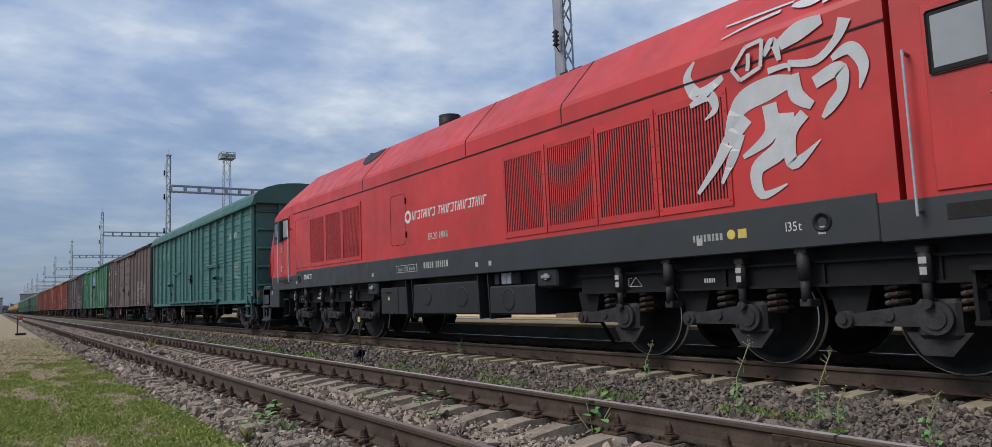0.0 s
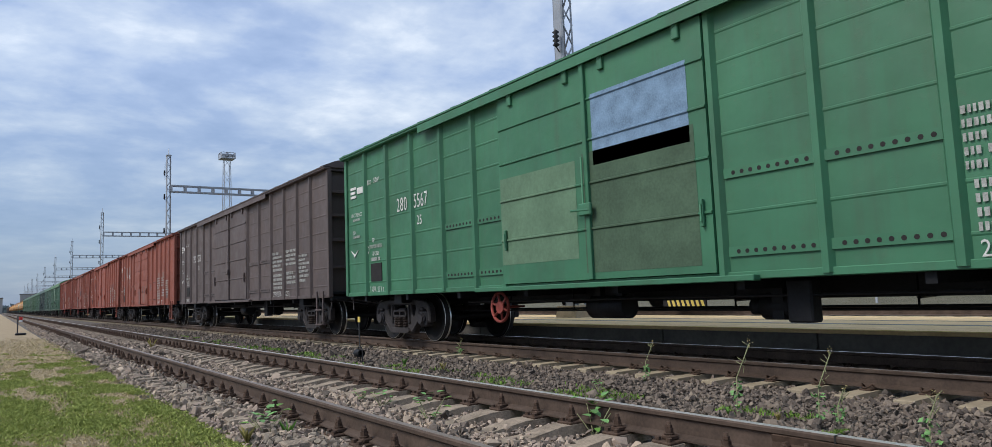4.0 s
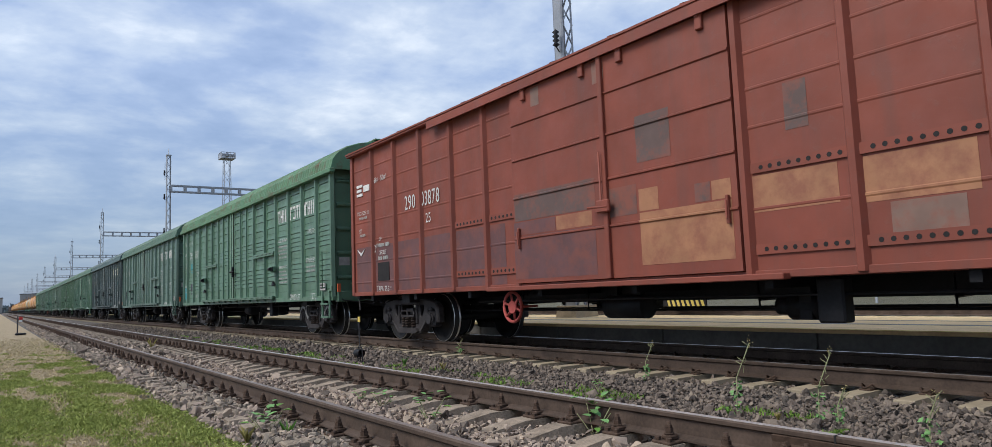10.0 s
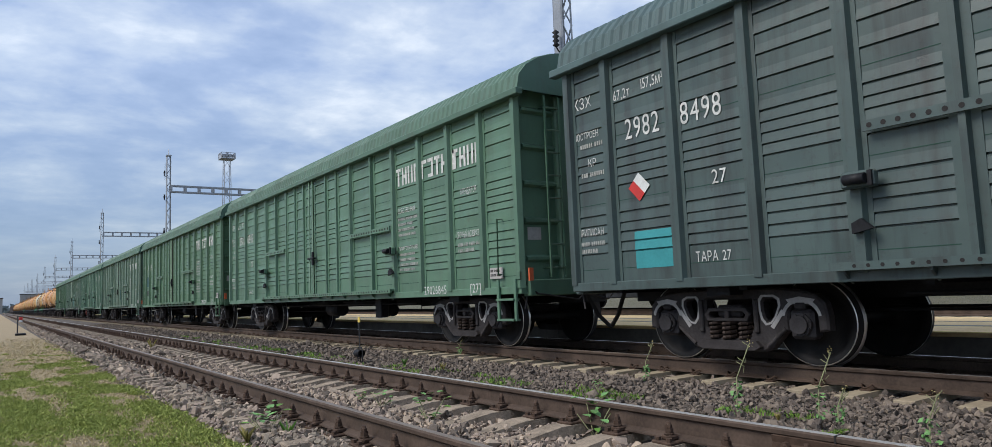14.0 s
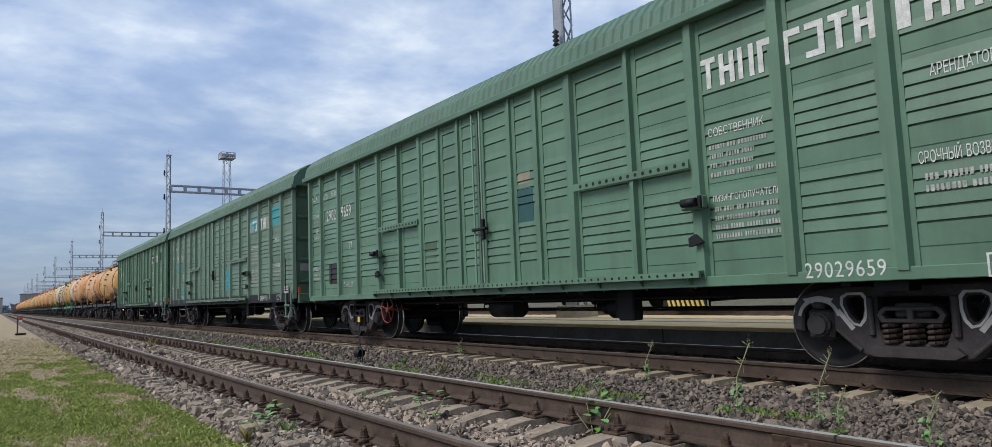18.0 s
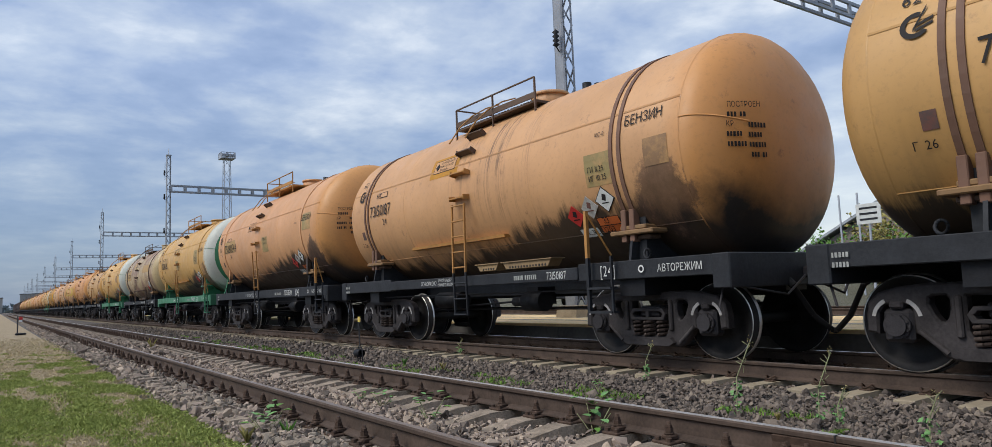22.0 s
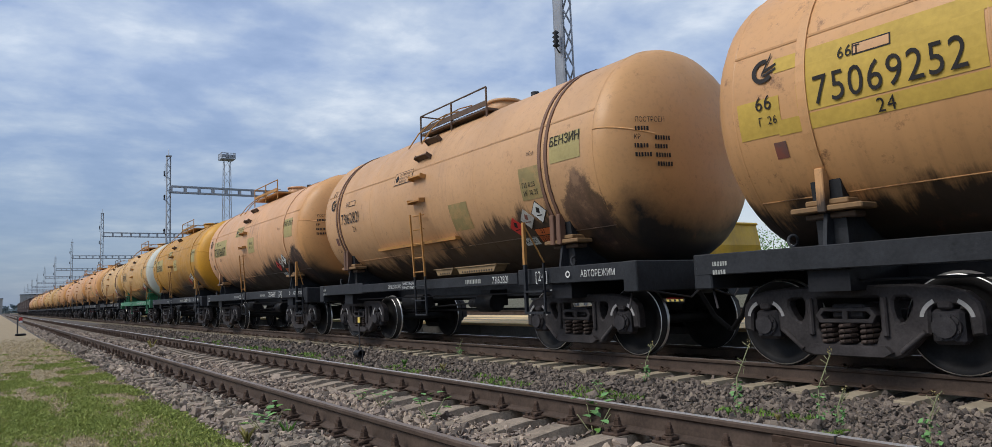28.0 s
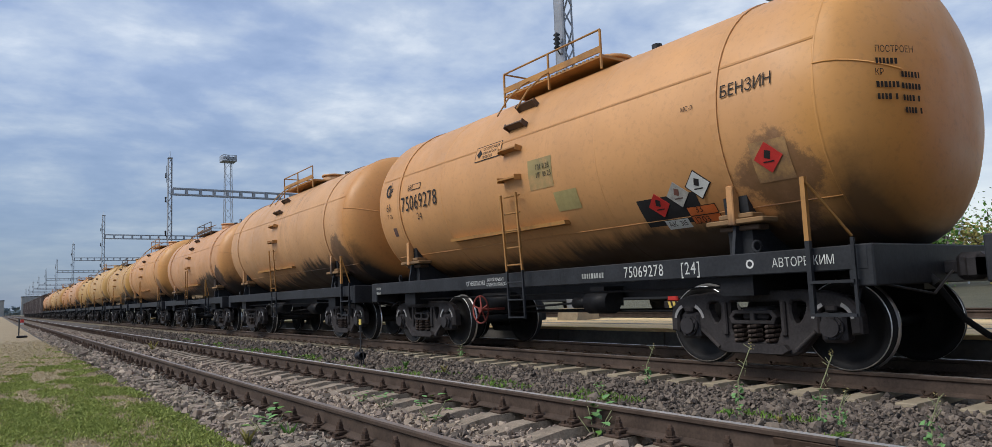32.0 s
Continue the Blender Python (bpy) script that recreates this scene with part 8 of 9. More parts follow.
rib_boxcar(at, "green_c", "faded green ribbed covered wagon with dark touch-ups", "29028399", 18.15, "green_roof", seed=36, brand=RTA, brand_box=((9.57, 10.05, 2.42, 3.02, "patch_teal"), (8.08, 8.50, 1.44, 2.10, "patch_teal"), (7.30, 7.78, 1.87, 2.25, "patch_dent"), (11.66, 12.40, 1.88, 2.25, "patch_teal"), (12.54, 13.35, 1.88, 2.25, "patch_teal"), (15.7, 16.5, 1.35, 1.75, "patch_black")))
at = 280.3
rib_boxcar(at, "green_a", "green ribbed covered wagon with worn door paint", "29029659", 18.15, "green_roof", seed=37, wheel="brown_red_wheel", wheel_at=13.28, brand=RTA, brand_box=((15.6, 16.3, 1.3, 1.78, "patch_black"), (8.05, 8.46, 2.00, 2.52, "patch_teal"), (8.10, 8.40, 2.47, 2.78, "worn_field"), (11.00, 11.58, 1.63, 1.91, "patch_dent")))
at = 298.45
rib_boxcar(at, "green_c", "light green ribbed covered wagon with turquoise patches", "29841392", 18.05, "green_roof", band="black", seed=38, wheel="black", wheel_at=13.28, brand=((3, 4.80, 0.34), (4, 3.72, 0.34)), brand_box=((3.9, 4.86, 3.12, 3.60, "patch_blue"), (1.75, 2.62, 3.10, 3.72, "patch_blue"), (7.2, 7.75, 1.35, 2.1, "patch_blue"), (15.83, 16.32, 2.26, 2.68, "patch_blue"), (14.80, 15.15, 2.41, 2.80, "patch_blue"), (14.74, 15.21, 1.20, 1.67, "patch_blue"), (15.80, 16.34, 1.22, 1.69, "patch_black")))
at = 316.5
rib_boxcar(at, "green_d", "green ribbed covered wagon with black repainted fields", "29851797", 18.05, "green_roof", band="black", seed=39, brand=((3, 4.80, 0.34), (4, 3.72, 0.34)), brand_box=((3.9, 4.86, 3.12, 3.60, "patch_black"), (1.75, 2.62, 3.10, 3.62, "patch_black"), (15.6, 16.4, 2.2, 2.6, "patch_black"), (15.5, 16.3, 1.3, 1.75, "patch_black"), (13.6, 14.6, 1.35, 1.8, "patch_teal")))

GREEN_END = {"ring": "white_ring", "cap": "green_cap", "frame": "green_frame", "front_shield": True}
TANKS = [
    ("tank_a", "ochre tank wagon with sooty patches on black frame", "73155509", 0, {"band": "band_rust", "plate_text": "30", "extras": ((3.28, 1.86, 0.60, 0.34, "patch_black"), (5.10, 2.42, 0.52, 0.34, "worn_brown"))}),
    ("tank_b", "peach tank wagon with orange, soot-smeared end", "73150187", 0, {"band": "band_rust", "extras": ((6.63, 3.30, 0.98, 0.42, "patch_amber"), (2.45, 2.55, 0.55, 0.45, "worn_olive"), (1.42, 2.62, 0.40, 0.36, "worn_brown"))}),
    ("tank_c", "peach tank wagon with black fuel runs on its belly", "75068544", 1, {"skirt": False, "extras": ((1.62, 3.00, 0.60, 0.44, "worn_olive"), (9.08, 2.86, 1.30, 0.42, "patch_sand"), (5.18, 2.66, 0.55, 0.46, "worn_olive"))}),
    ("tank_d", "yellow tank wagon with white and green end on green frame", "75081638", 1, {**GREEN_END, "brake_wheel": "plum_wheel", "extras": ((9.08, 2.92, 1.46, 0.50, "patch_sand"), (6.35, 3.32, 0.70, 0.36, "worn_grey"), (6.2, 2.70, 0.52, 0.44, "worn_olive"), (2.55, 2.86, 0.62, 0.56, "worn_olive"), (4.30, 1.74, 0.66, 0.24, "patch_black"), (1.62, 2.32, 0.40, 0.46, "worn_brown"))}),
    ("tank_e", "cream tank wagon mottled with brown rust", "74725789", 0, {"trim": "rust_steel", "band": "rust_steel", "brake_wheel": "black", "extras": ((9.02, 2.86, 1.34, 0.62, "patch_sand"), (6.63, 3.32, 0.92, 0.38, "patch_cream"), (7.60, 3.42, 0.70, 0.34, "patch_sand"), (3.25, 3.02, 2.1, 0.42, "patch_sand"))}),
    ("tank_f", "yellow tank wagon with scorched flank, white and green end", "75083055", 1, {"skirt": False, **GREEN_END, "goods": "БЕНЗИН С", "plate_text": "30", "extras": ((4.52, 1.86, 0.62, 0.30, "patch_black"), (2.50, 2.86, 0.66, 0.46, "worn_brown"), (5.28, 2.70, 0.52, 0.34, "worn_brown"), (6.66, 3.10, 0.56, 0.62, "worn_olive"), (3.75, 2.06, 0.26, 0.20, "worn_olive"))}),
    ("tank_g", "ochre tank wagon with dark oil stains", "73065978", 0, {"band": "band_rust"}),
    ("tank_h", "orange tank wagon on black frame", "75064540", 1, {}),
    ("tank_i", "peach tank wagon with lemon yellow repainted stripes", "75069252", 1, {"skirt": False, "extras": ((5.9, 3.18, 8.4, 0.16, "patch_lemon"), (5.9, 2.52, 8.4, 0.16, "patch_lemon"), (2.30, 2.86, 1.9, 0.62, "patch_lemon"), (5.14, 2.82, 0.62, 0.52, "patch_lemon"), (9.0, 2.90, 1.7, 0.56, "patch_lemon"), (10.3, 2.66, 0.5, 0.4, "patch_lemon"), (5.0, 2.24, 0.50, 0.28, "worn_olive"), (6.7, 3.32, 0.86, 0.36, "patch_sand"))}),
    ("tank_j", "peach tank wagon with soot-black leading end", "73162821", 0, {"big": True, "band": "band_rust", "extras": ((1.62, 2.98, 0.66, 0.40, "patch_khaki"), (2.45, 2.58, 0.55, 0.50, "worn_olive"), (4.6, 2.3, 0.6, 0.5, "worn_olive"))}),
    ("tank_k", "pale peach tank wagon with dark fuel runs and charred patch", "75076687", 1, {"skirt": False, "goods": "ПАТОКА", "patchcol": "patch_khaki"}),
    ("tank_l", "amber yellow tank wagon with rusty ladder", "75069500", 1, {"skirt": False, "trim": "worn_trim", "patchcol": "patch_khaki", "extras": ((10.22, 3.16, 0.40, 0.40, "patch_cream"),)}),
    ("tank_m", "stained yellow tank wagon with white and green end", "75083014", 1, {**GREEN_END, "brake_wheel": "plum_wheel", "extras": ((9.0, 2.82, 1.5, 0.50, "worn_grey"), (1.62, 2.32, 0.42, 0.46, "worn_brown"), (2.55, 2.80, 0.5, 0.5, "worn_olive"))}),
    ("tank_n", "sand-coloured tank wagon with soot-smeared end", "73141376", 0, {"band": "band_rust", "extras": ((6.63, 3.30, 0.9, 0.40, "worn_olive"), (2.45, 2.50, 0.5, 0.4, "worn_olive"))}),
    ("tank_o", "bright orange tank wagon with dark end stain", "75069278", 1, {"flame": True, "brake_wheel": "brown_red_wheel", "extras": ((3.02, 1.90, 0.95, 0.42, "patch_black"), (5.22, 2.72, 0.56, 0.46, "worn_olive"), (1.44, 2.24, 0.44, 0.46, "worn_brown"), (4.75, 2.26, 0.5, 0.3, "patch_khaki"))}),
]
M["pad_wood"] = paint("worn_timber", (0.23, 0.135, 0.060), 0.75, (0.05, 0.035, 0.025), 0.6, 0.3)
M["foot_tan"] = paint("dusty_tan_steel", (0.26, 0.175, 0.085), 0.65, (0.05, 0.035, 0.025), 0.5, 0.2)
M["patch_amber"] = plain("amber_touch_up", (0.46, 0.22, 0.03), 0.6, 0, 0.15, 2)
M["worn_grey"] = touch_up("worn_grey_field", (0.30, 0.215, 0.105), (0.50, 0.30, 0.10))
M["plum_wheel"] = plain("dull_plum_paint", (0.10, 0.045, 0.060), 0.6, 0, 0.2)
M["worn_trim"] = paint("rusty_yellow_steel", (0.36, 0.19, 0.06), 0.65, (0.05, 0.03, 0.02), 0.6, 0.6)
at = 334.79
for k, (col, lab, num, kind, more) in enumerate(TANKS):
    tank_wagon(at, col, lab, num, new_type=bool(kind), seed=50 + k, **more)
    at += 11.84
FAR = ["tank_b", "tank_c", "tank_o", "tank_a", "tank_n", "tank_d", "tank_k", "tank_h", "tank_g", "tank_n", "tank_j", "tank_c"]
for k, col in enumerate(FAR):
    tank_wagon(at, col, "orange and yellow tank wagon further down the train", "", new_type=k % 2 == 0, seed=80 + k, detail=False)
    at += 11.84
for k in range(7):
    flat_boxcar(at, "brown_b", "dark brown covered wagon at the train's tail", "", 14.73 + 3.82, wheel=None, holes=False, seed=90 + k)
    at += 18.55

# ------------------------------------------------------------------ masts, gantries, distance
MAST_X = 12.6


def lattice(g, x0, y0, z0, z1, w0, w1, step, r=0.03):
    """A square lattice column."""
    n = max(2, int((z1 - z0) / step))
    def c(k, z):
        w = w0 + (w1 - w0) * (z - z0) / (z1 - z0)
        sx, sy = ((-1, -1), (1, -1), (1, 1), (-1, 1))[k]
        return (x0 + sx * w / 2, y0 + sy * w / 2, z)
    for k in range(4):
        g.bar(c(k, z0), c(k, z1), r * 1.5, square=True)
    for i in range(n):
        za, zb = z0 + (z1 - z0) * i / n, z0 + (z1 - z0) * (i + 1) / n
        for k in range(4):
            j = (k + 1) % 4
            g.bar(c(k, za) if i % 2 else c(j, za), c(j, zb) if i % 2 else c(k, zb), r * 0.8, square=True)
    return g


def plated_mast(tall):
    """One plated face, the other three laced, tapering a little."""
    g = Geo()
    z0, z1 = 0.3, 14.5 * tall
    g.add([(-0.21, -0.19, z0), (-0.21, 0.19, z0), (-0.17, 0.15, z1), (-0.17, -0.15, z1), (-0.19, -0.19, z0), (-0.19, 0.19, z0), (-0.15, 0.15, z1), (-0.15, -0.15, z1)],
          [(0, 1, 2, 3), (4, 7, 6, 5), (0, 4, 5, 1), (3, 2, 6, 7), (0, 3, 7, 4), (1, 5, 6, 2)])
    for sx in (-1, 1):
        for sy in (-1, 1):
            g.bar((sx * 0.19, sy * 0.18, z0), (sx * 0.15, sy * 0.14, z1), 0.036, square=True)
    n = 24
    for i in range(n):
        za, zb = z0 + (z1 - z0) * i / n, z0 + (z1 - z0) * (i + 1) / n
        s = 1 if i % 2 else -1
        for sy in (-1, 1):
            g.bar((-s * 0.18, sy * 0.17, za), (s * 0.17, sy * 0.17, zb), 0.024, square=True)
        g.bar((0.18, -s * 0.17, za), (0.18, s * 0.17, zb), 0.024, square=True)
    return g


def gantry(y, tall=1.0, far=20.1):
    v = empty("catenary_gantry", "grey steel gantry with lattice masts and cross beam", "gantry", "gantries along the yard", m=pose(MAST_X, y, 0.15))
    for x in (0.0, far):
        put("mast", once(("gantry_mast", tall), lambda: plated_mast(tall)), "galv", v, "tapered laced mast", pose(x, 0, 0))
        put("mast_spike", once(("mast_spike", tall), lambda: Geo().bar((0, 0, 14.5 * tall), (0, 0, 15.15 * tall), 0.03).box(-0.22, 0.22, -0.22, 0.22, 14.45 * tall, 14.55 * tall)), "galv", v, "", pose(x, 0, 0))
        put("footing", once("mast_footing", lambda: Geo().prism([(-0.42, -0.15), (-0.34, 0.32), (0.34, 0.32), (0.42, -0.15)], -0.4, 0.4)), "sleeper_pale", v, "concrete footing", pose(x, 0, 0))
    bm = Geo()
    z0, z1 = 11.15 * tall, 11.70 * tall
    for dy in (-0.25, 0.25):
        for z in (z0, z1):
            bm.box(0.2, far - 0.2, dy - 0.05, dy + 0.05, z - 0.06, z + 0.06)
        n = 16
        for i in range(n + 1):
            x = 0.2 + (far - 0.4) * i / n
            bm.box(x - 0.09, x + 0.09, dy - 0.04, dy + 0.04, z0, z1)
    put("cross_beam", bm, "galv", v, "open-framed cross beam")
    li = Geo()
    for zz in (7.3, 10.4, 12.6):
        li.lathe((-0.36, -0.1, zz), [(0, 0.02), (0.05, 0.10), (0.12, 0.04), (0.17, 0.10), (0.24, 0.04), (0.29, 0.10), (0.36, 0.04), (0.41, 0.10), (0.48, 0.02)], "z", 10)
        li.bar((-0.36, -0.1, zz), (-0.15, 0, zz - 0.1), 0.02)
    li.bar((-0.30, 0, 12.2), (-0.30, 0, 13.8), 0.02)
    put("line_insulator", li, "frame_grey", v, "stack insulators")
    return v


for k, y in enumerate((14.3, 69.8, 120.5, 173.5, 226, 279, 332, 385, 438, 491)):
    gantry(y, 1.0 if k < 2 else 1.035)
tower = empty("floodlight_tower", "tall lattice floodlight tower with railed lamp deck", "light tower", m=pose(34.0, 133.5, -0.3))
put("tower_mast", lattice(Geo(), 0, 0, 0, 27.6, 1.75, 1.05, 1.55, 0.04), "galv", tower, "lattice tower")
put("lamp_deck", Geo().box(-1.25, 1.25, -1.25, 1.25, 27.6, 27.75), "galv", tower)
dk = Geo()
for k in range(7):
    for s in (-1, 1):
        dk.bar((-1.2 + k * 0.4, s * 1.2, 27.7), (-1.2 + k * 0.4, s * 1.2, 28.7), 0.035).bar((s * 1.2, -1.2 + k * 0.4, 27.7), (s * 1.2, -1.2 + k * 0.4, 28.7), 0.035)
for s in (-1, 1):
    dk.bar((-1.2, s * 1.2, 28.7), (1.2, s * 1.2, 28.7), 0.05).bar((s * 1.2, -1.2, 28.7), (s * 1.2, 1.2, 28.7), 0.05)
put("deck_rail", dk, "galv", tower)
for k in range(4):
    put("floodlight", Geo().box(-0.3, 0.3, -0.15, 0.15, 0, 0.55, 0.04), "galv", tower, "", pose(-0.95 + 0.63 * k, -1.2, 27.85))
put("tower_top", Geo().box(-0.2, 0.2, -0.2, 0.2, 27.7, 28.9, 0.05), "galv", tower)


def dwarf_signal():
    v = empty("track_marker", "small black wire-framed marker post with yellow plate", "track marker", m=pose(5.45, 12.2, -0.28))
    put("post", Geo().bar((0, 0, 0), (0.02, 0.06, 0.82), 0.014), "black", v)
    put("yellow_plate", Geo().box(-0.015, 0.0, -0.045, 0.045, 0.72, 0.82, 0.003), "deck_line", v, "small yellow plate")
    g = Geo().box(-0.08, 0.06, -0.1, 0.1, 0.12, 0.22, 0.02).cyl((-0.02, -0.1, 0.16), 0.07, 0.2, "y", 12)
    for s in (-1, 1):
        g.pipe([(0, s * 0.09, 0), (0, s * 0.11, 0.2), (0.0, s * 0.05, 0.27)], 0.014)
    put("lantern_body", g, "black", v)


dwarf_signal()



def far_side():
    """Beyond the platform: another track, rising gravel and grass, bushes, a house, a parked yellow machine."""
    g = Geo()
    pts = [(13.75, -0.25), (16.8, -0.10), (21.6, -0.10), (24, 0.05), (28, 0.50), (40, 1.3), (70, 1.6), (400, 1.8), (400, -0.9), (13.75, -0.9)]
    tagged(put("far_ground", Geo().prism(pts, -120, 900), "bank"), "gravelly grass bank beyond the platform", "bank", kind="structure")
    tr = empty("far_track", "railway track beyond the platform", "railway track", kind="structure", m=pose(19.1, 0, 0.12))
    for sx in (-1, 1):
        put("rail", once("rail_bar", lambda: Geo()), "rail_side", tr, "rust-brown steel rail", pose(sx * 0.797, 0, 0))
    sl = Geo()
    for k in range(140):
        y = -20 + 0.6 * k
        sl.box(-1.35, 1.35, y - 0.11, y + 0.11, -0.30, -0.19)
    tagged(put("far_sleepers", sl, "sleeper_pale", tr), kind="stuff")


M["bank"] = ground_mix("gravel_grass_bank", (0.045, 0.052, 0.024), (0.088, 0.086, 0.048), (0.15, 0.135, 0.095), 1.6, 0.95, 0.8, 0.05)
M["leaf_a"] = plain("leaf_green", (0.11, 0.235, 0.045), 0.65, 0, 0.35, 9, 0)
M["leaf_b"] = plain("leaf_blue_green", (0.15, 0.30, 0.105), 0.65, 0, 0.3, 9, 0)
M["leaf_dry"] = plain("dry_leaf", (0.30, 0.26, 0.085), 0.75, 0, 0.3, 9, 0)
M["stalk"] = plain("dry_stalk", (0.20, 0.21, 0.11), 0.75, 0, 0.3, 9, 0)
M["machine_yellow"] = paint("machine_yellow", (0.55, 0.33, 0.02), 0.45)
M["sheet_roof"] = plain("grey_sheet_roof", (0.36, 0.39, 0.42), 0.4, 0.3, 0.1, 1)
M["house_wall"] = plain("house_wall", (0.22, 0.19, 0.17), 0.85, 0, 0.15, 1)
M["bark"] = plain("bark", (0.07, 0.055, 0.045), 0.9, 0, 0.3, 6)


def leaf_cards(g, rnd, centre, spread, count, size):
    """Small bent leaves scattered round a centre."""
    for _ in range(count):
        c = Vector(centre) + Vector((rnd.gauss(0, spread[0]), rnd.gauss(0, spread[1]), rnd.gauss(0, spread[2])))
        d = Vector((rnd.uniform(-1, 1), rnd.uniform(-1, 1), rnd.uniform(-0.4, 0.9))).normalized()
        w = d.cross(Vector((rnd.uniform(-1, 1), rnd.uniform(-1, 1), rnd.uniform(0.2, 1)))).normalized()
        n = d.cross(w)
        s = size * rnd.uniform(0.6, 1.3)
        a, b = c - d * s * 0.5, c + d * s * 0.5
        m1, m2 = c + w * s * 0.36 + n * s * 0.1, c - w * s * 0.36 + n * s * 0.1
        g.add([tuple(a), tuple(m1), tuple(b), tuple(m2)], [(0, 1, 2), (0, 2, 3)])


def bush(x, y, z, r, h, seed, mat="leaf_a"):
    rnd = random.Random(seed)
    v = empty("bush", "loose green bush with bare twigs", "bush", "bushes on the bank", m=pose(x, y, z))
    t = Geo()
    tips = []
    for k in range(9):
        a = rnd.uniform(0, 6.28)
        tip = (r * 0.8 * math.cos(a) * rnd.uniform(0.3, 1), r * 0.8 * math.sin(a) * rnd.uniform(0.3, 1), h * rnd.uniform(0.55, 1.0))
        mid = (tip[0] * 0.35, tip[1] * 0.35, tip[2] * 0.55)
        t.bar((0, 0, -0.2), mid, 0.045, 5).bar(mid, tip, 0.022, 5)
        tips += [mid, tip]
    put("branchwork", t, "bark", v)
    for k, c in enumerate(tips):
        lg = Geo()
        leaf_cards(lg, rnd, c, (r * 0.22, r * 0.22, h * 0.13), 70, 0.16)
        tagged(put("leaf_cluster", lg, mat, v), kind="stuff")


def house(x, y, z):
    v = empty("house", "low house with a grey sheet-metal gable roof", "house", m=pose(x, y, z, 0, 0, 12))
    put("wall", Geo().box(-5, 5, -4, 4, 0, 2.7), "house_wall", v, "dull plastered wall")
    put("roof", Geo().prism([(-4.6, 2.6), (0, 5.2), (4.6, 2.6), (4.6, 2.75), (0, 5.38), (-4.6, 2.75)], -5.5, 5.5, "x"), "sheet_roof", v, "grey sheet-metal roof")
    put("gable", Geo().prism([(-4, 2.7), (0, 5.0), (4, 2.7)], -5.0, -4.9, "x"), "house_wall", v)
    for k in range(12):
        put("roof_seam", once("roof_seam", lambda: Geo().prism([(-4.62, 2.75), (0, 5.38), (0, 5.44), (-4.62, 2.81)], -0.03, 0.03, "x")), "sheet_roof", v, "", pose(-5.2 + k * 0.95, 0, 0))
    for yy in (-2, 1.6):
        wd = put("window", Geo().box(-5.04, -4.98, yy - 0.6, yy + 0.6, 0.9, 2.1), "placard_white", v, "white window frame")
        put("pane", Geo().box(-5.06, -5.03, yy - 0.5, yy + 0.5, 1.0, 2.0), "glass", wd)


def track_machine(x, y, z):
    v = empty("track_machine", "parked yellow track machine with hazard stripes", "rail vehicle", m=pose(x, y, z))
    put("chassis", Geo().box(-1.3, 1.3, 0.1, 9.0, 0.42, 0.80, 0.03), "frame_grey", v)
    put("engine_room", Geo().box(-1.22, 1.22, 0.2, 8.8, 0.80, 1.36, 0.04), "frame_grey", v)
    put("cab_body", Geo().prism([(0.1, 1.34), (0.0, 2.0), (0.12, 2.66), (2.9, 2.66), (3.1, 1.34)], -1.35, 1.35, "x"), "machine_yellow", v, "yellow cab")
    put("cab_roof", Geo().box(-1.38, 1.38, 0.05, 2.95, 2.66, 2.74, 0.03), "machine_yellow", v)
    for yy, w in ((0.22, 0.60), (1.15, 0.55), (2.0, 0.60)):
        fr = put("window_frame", Geo().box(-1.362, -1.34, yy - 0.05, yy + w + 0.05, 1.68, 2.36, 0.01), "rubber", v)
        put("cab_window", Geo().box(-1.370, -1.35, yy, yy + w, 1.73, 2.31, 0.01), "window_pale", fr)
    put("engine_hood", Geo().prism([(3.1, 1.34), (3.3, 1.75), (4.6, 2.35), (5.4, 2.35), (6.2, 1.75), (8.6, 1.6), (8.6, 1.34)], -1.1, 1.1, "x"), "machine_yellow", v, "yellow hood with a raised middle")
    for yy in (-0.4, 1.35):
        put("red_tank", Geo().box(-1.36, -0.9, yy, yy + 0.42, 0.36, 0.56, 0.04), "placard_red", v, "red side tank")
    put("bumper", Geo().box(-1.42, -1.34, 0.15, 1.85, 0.04, 0.36, 0.01), "text_black", v, "black and yellow striped skirt")
    for k in range(8):
        put("stripe", once("hazard_stripe", lambda: Geo().prism([(0, 0.05), (0.10, 0.05), (0.19, 0.35), (0.09, 0.35)], -1.427, -1.419, "x")), "deck_line", v, "", pose(0, 0.17 + 0.19 * k, 0))
    for yy in (2.6, 7.2):
        put("wheelset", wheelset_me(0.42), "wheel", v, "", pose(0, yy, 0.42))
    return v


far_side()
for k, (x, y, r, h) in enumerate(((27.5, 13.6, 1.3, 2.6), (28.5, 12.2, 1.5, 3.0), (30, 15.2, 1.6, 2.4), (29, 10.4, 1.2, 2.2), (33, 18.5, 2.0, 2.4), (36, 13.2, 1.8, 3.0), (31, 8.0, 1.4, 2.2), (45, 30, 3, 3.5), (50, 36, 3, 3.8), (60, 50, 4, 4.2))):
    bush(x, y, 0.35 if x < 35 else 0.9, r, h, 300 + k, "leaf_a" if k % 3 else "leaf_dry")
house(47.0, 21.8, 0.0)
track_machine(19.1, 14.0, 0.12)
sg = empty("track_sign", "white rectangular sign on a thin grey post", "sign", m=pose(24.0, 12.2, -0.05))
put("sign_post", Geo().bar((0, 0, 0), (0, 0, 3.3), 0.04), "galv", sg)
put("sign_board", Geo().box(-0.04, -0.01, -0.42, 0.42, 2.75, 3.45, 0.01), "placard_white", sg, "white board with three worn lines")
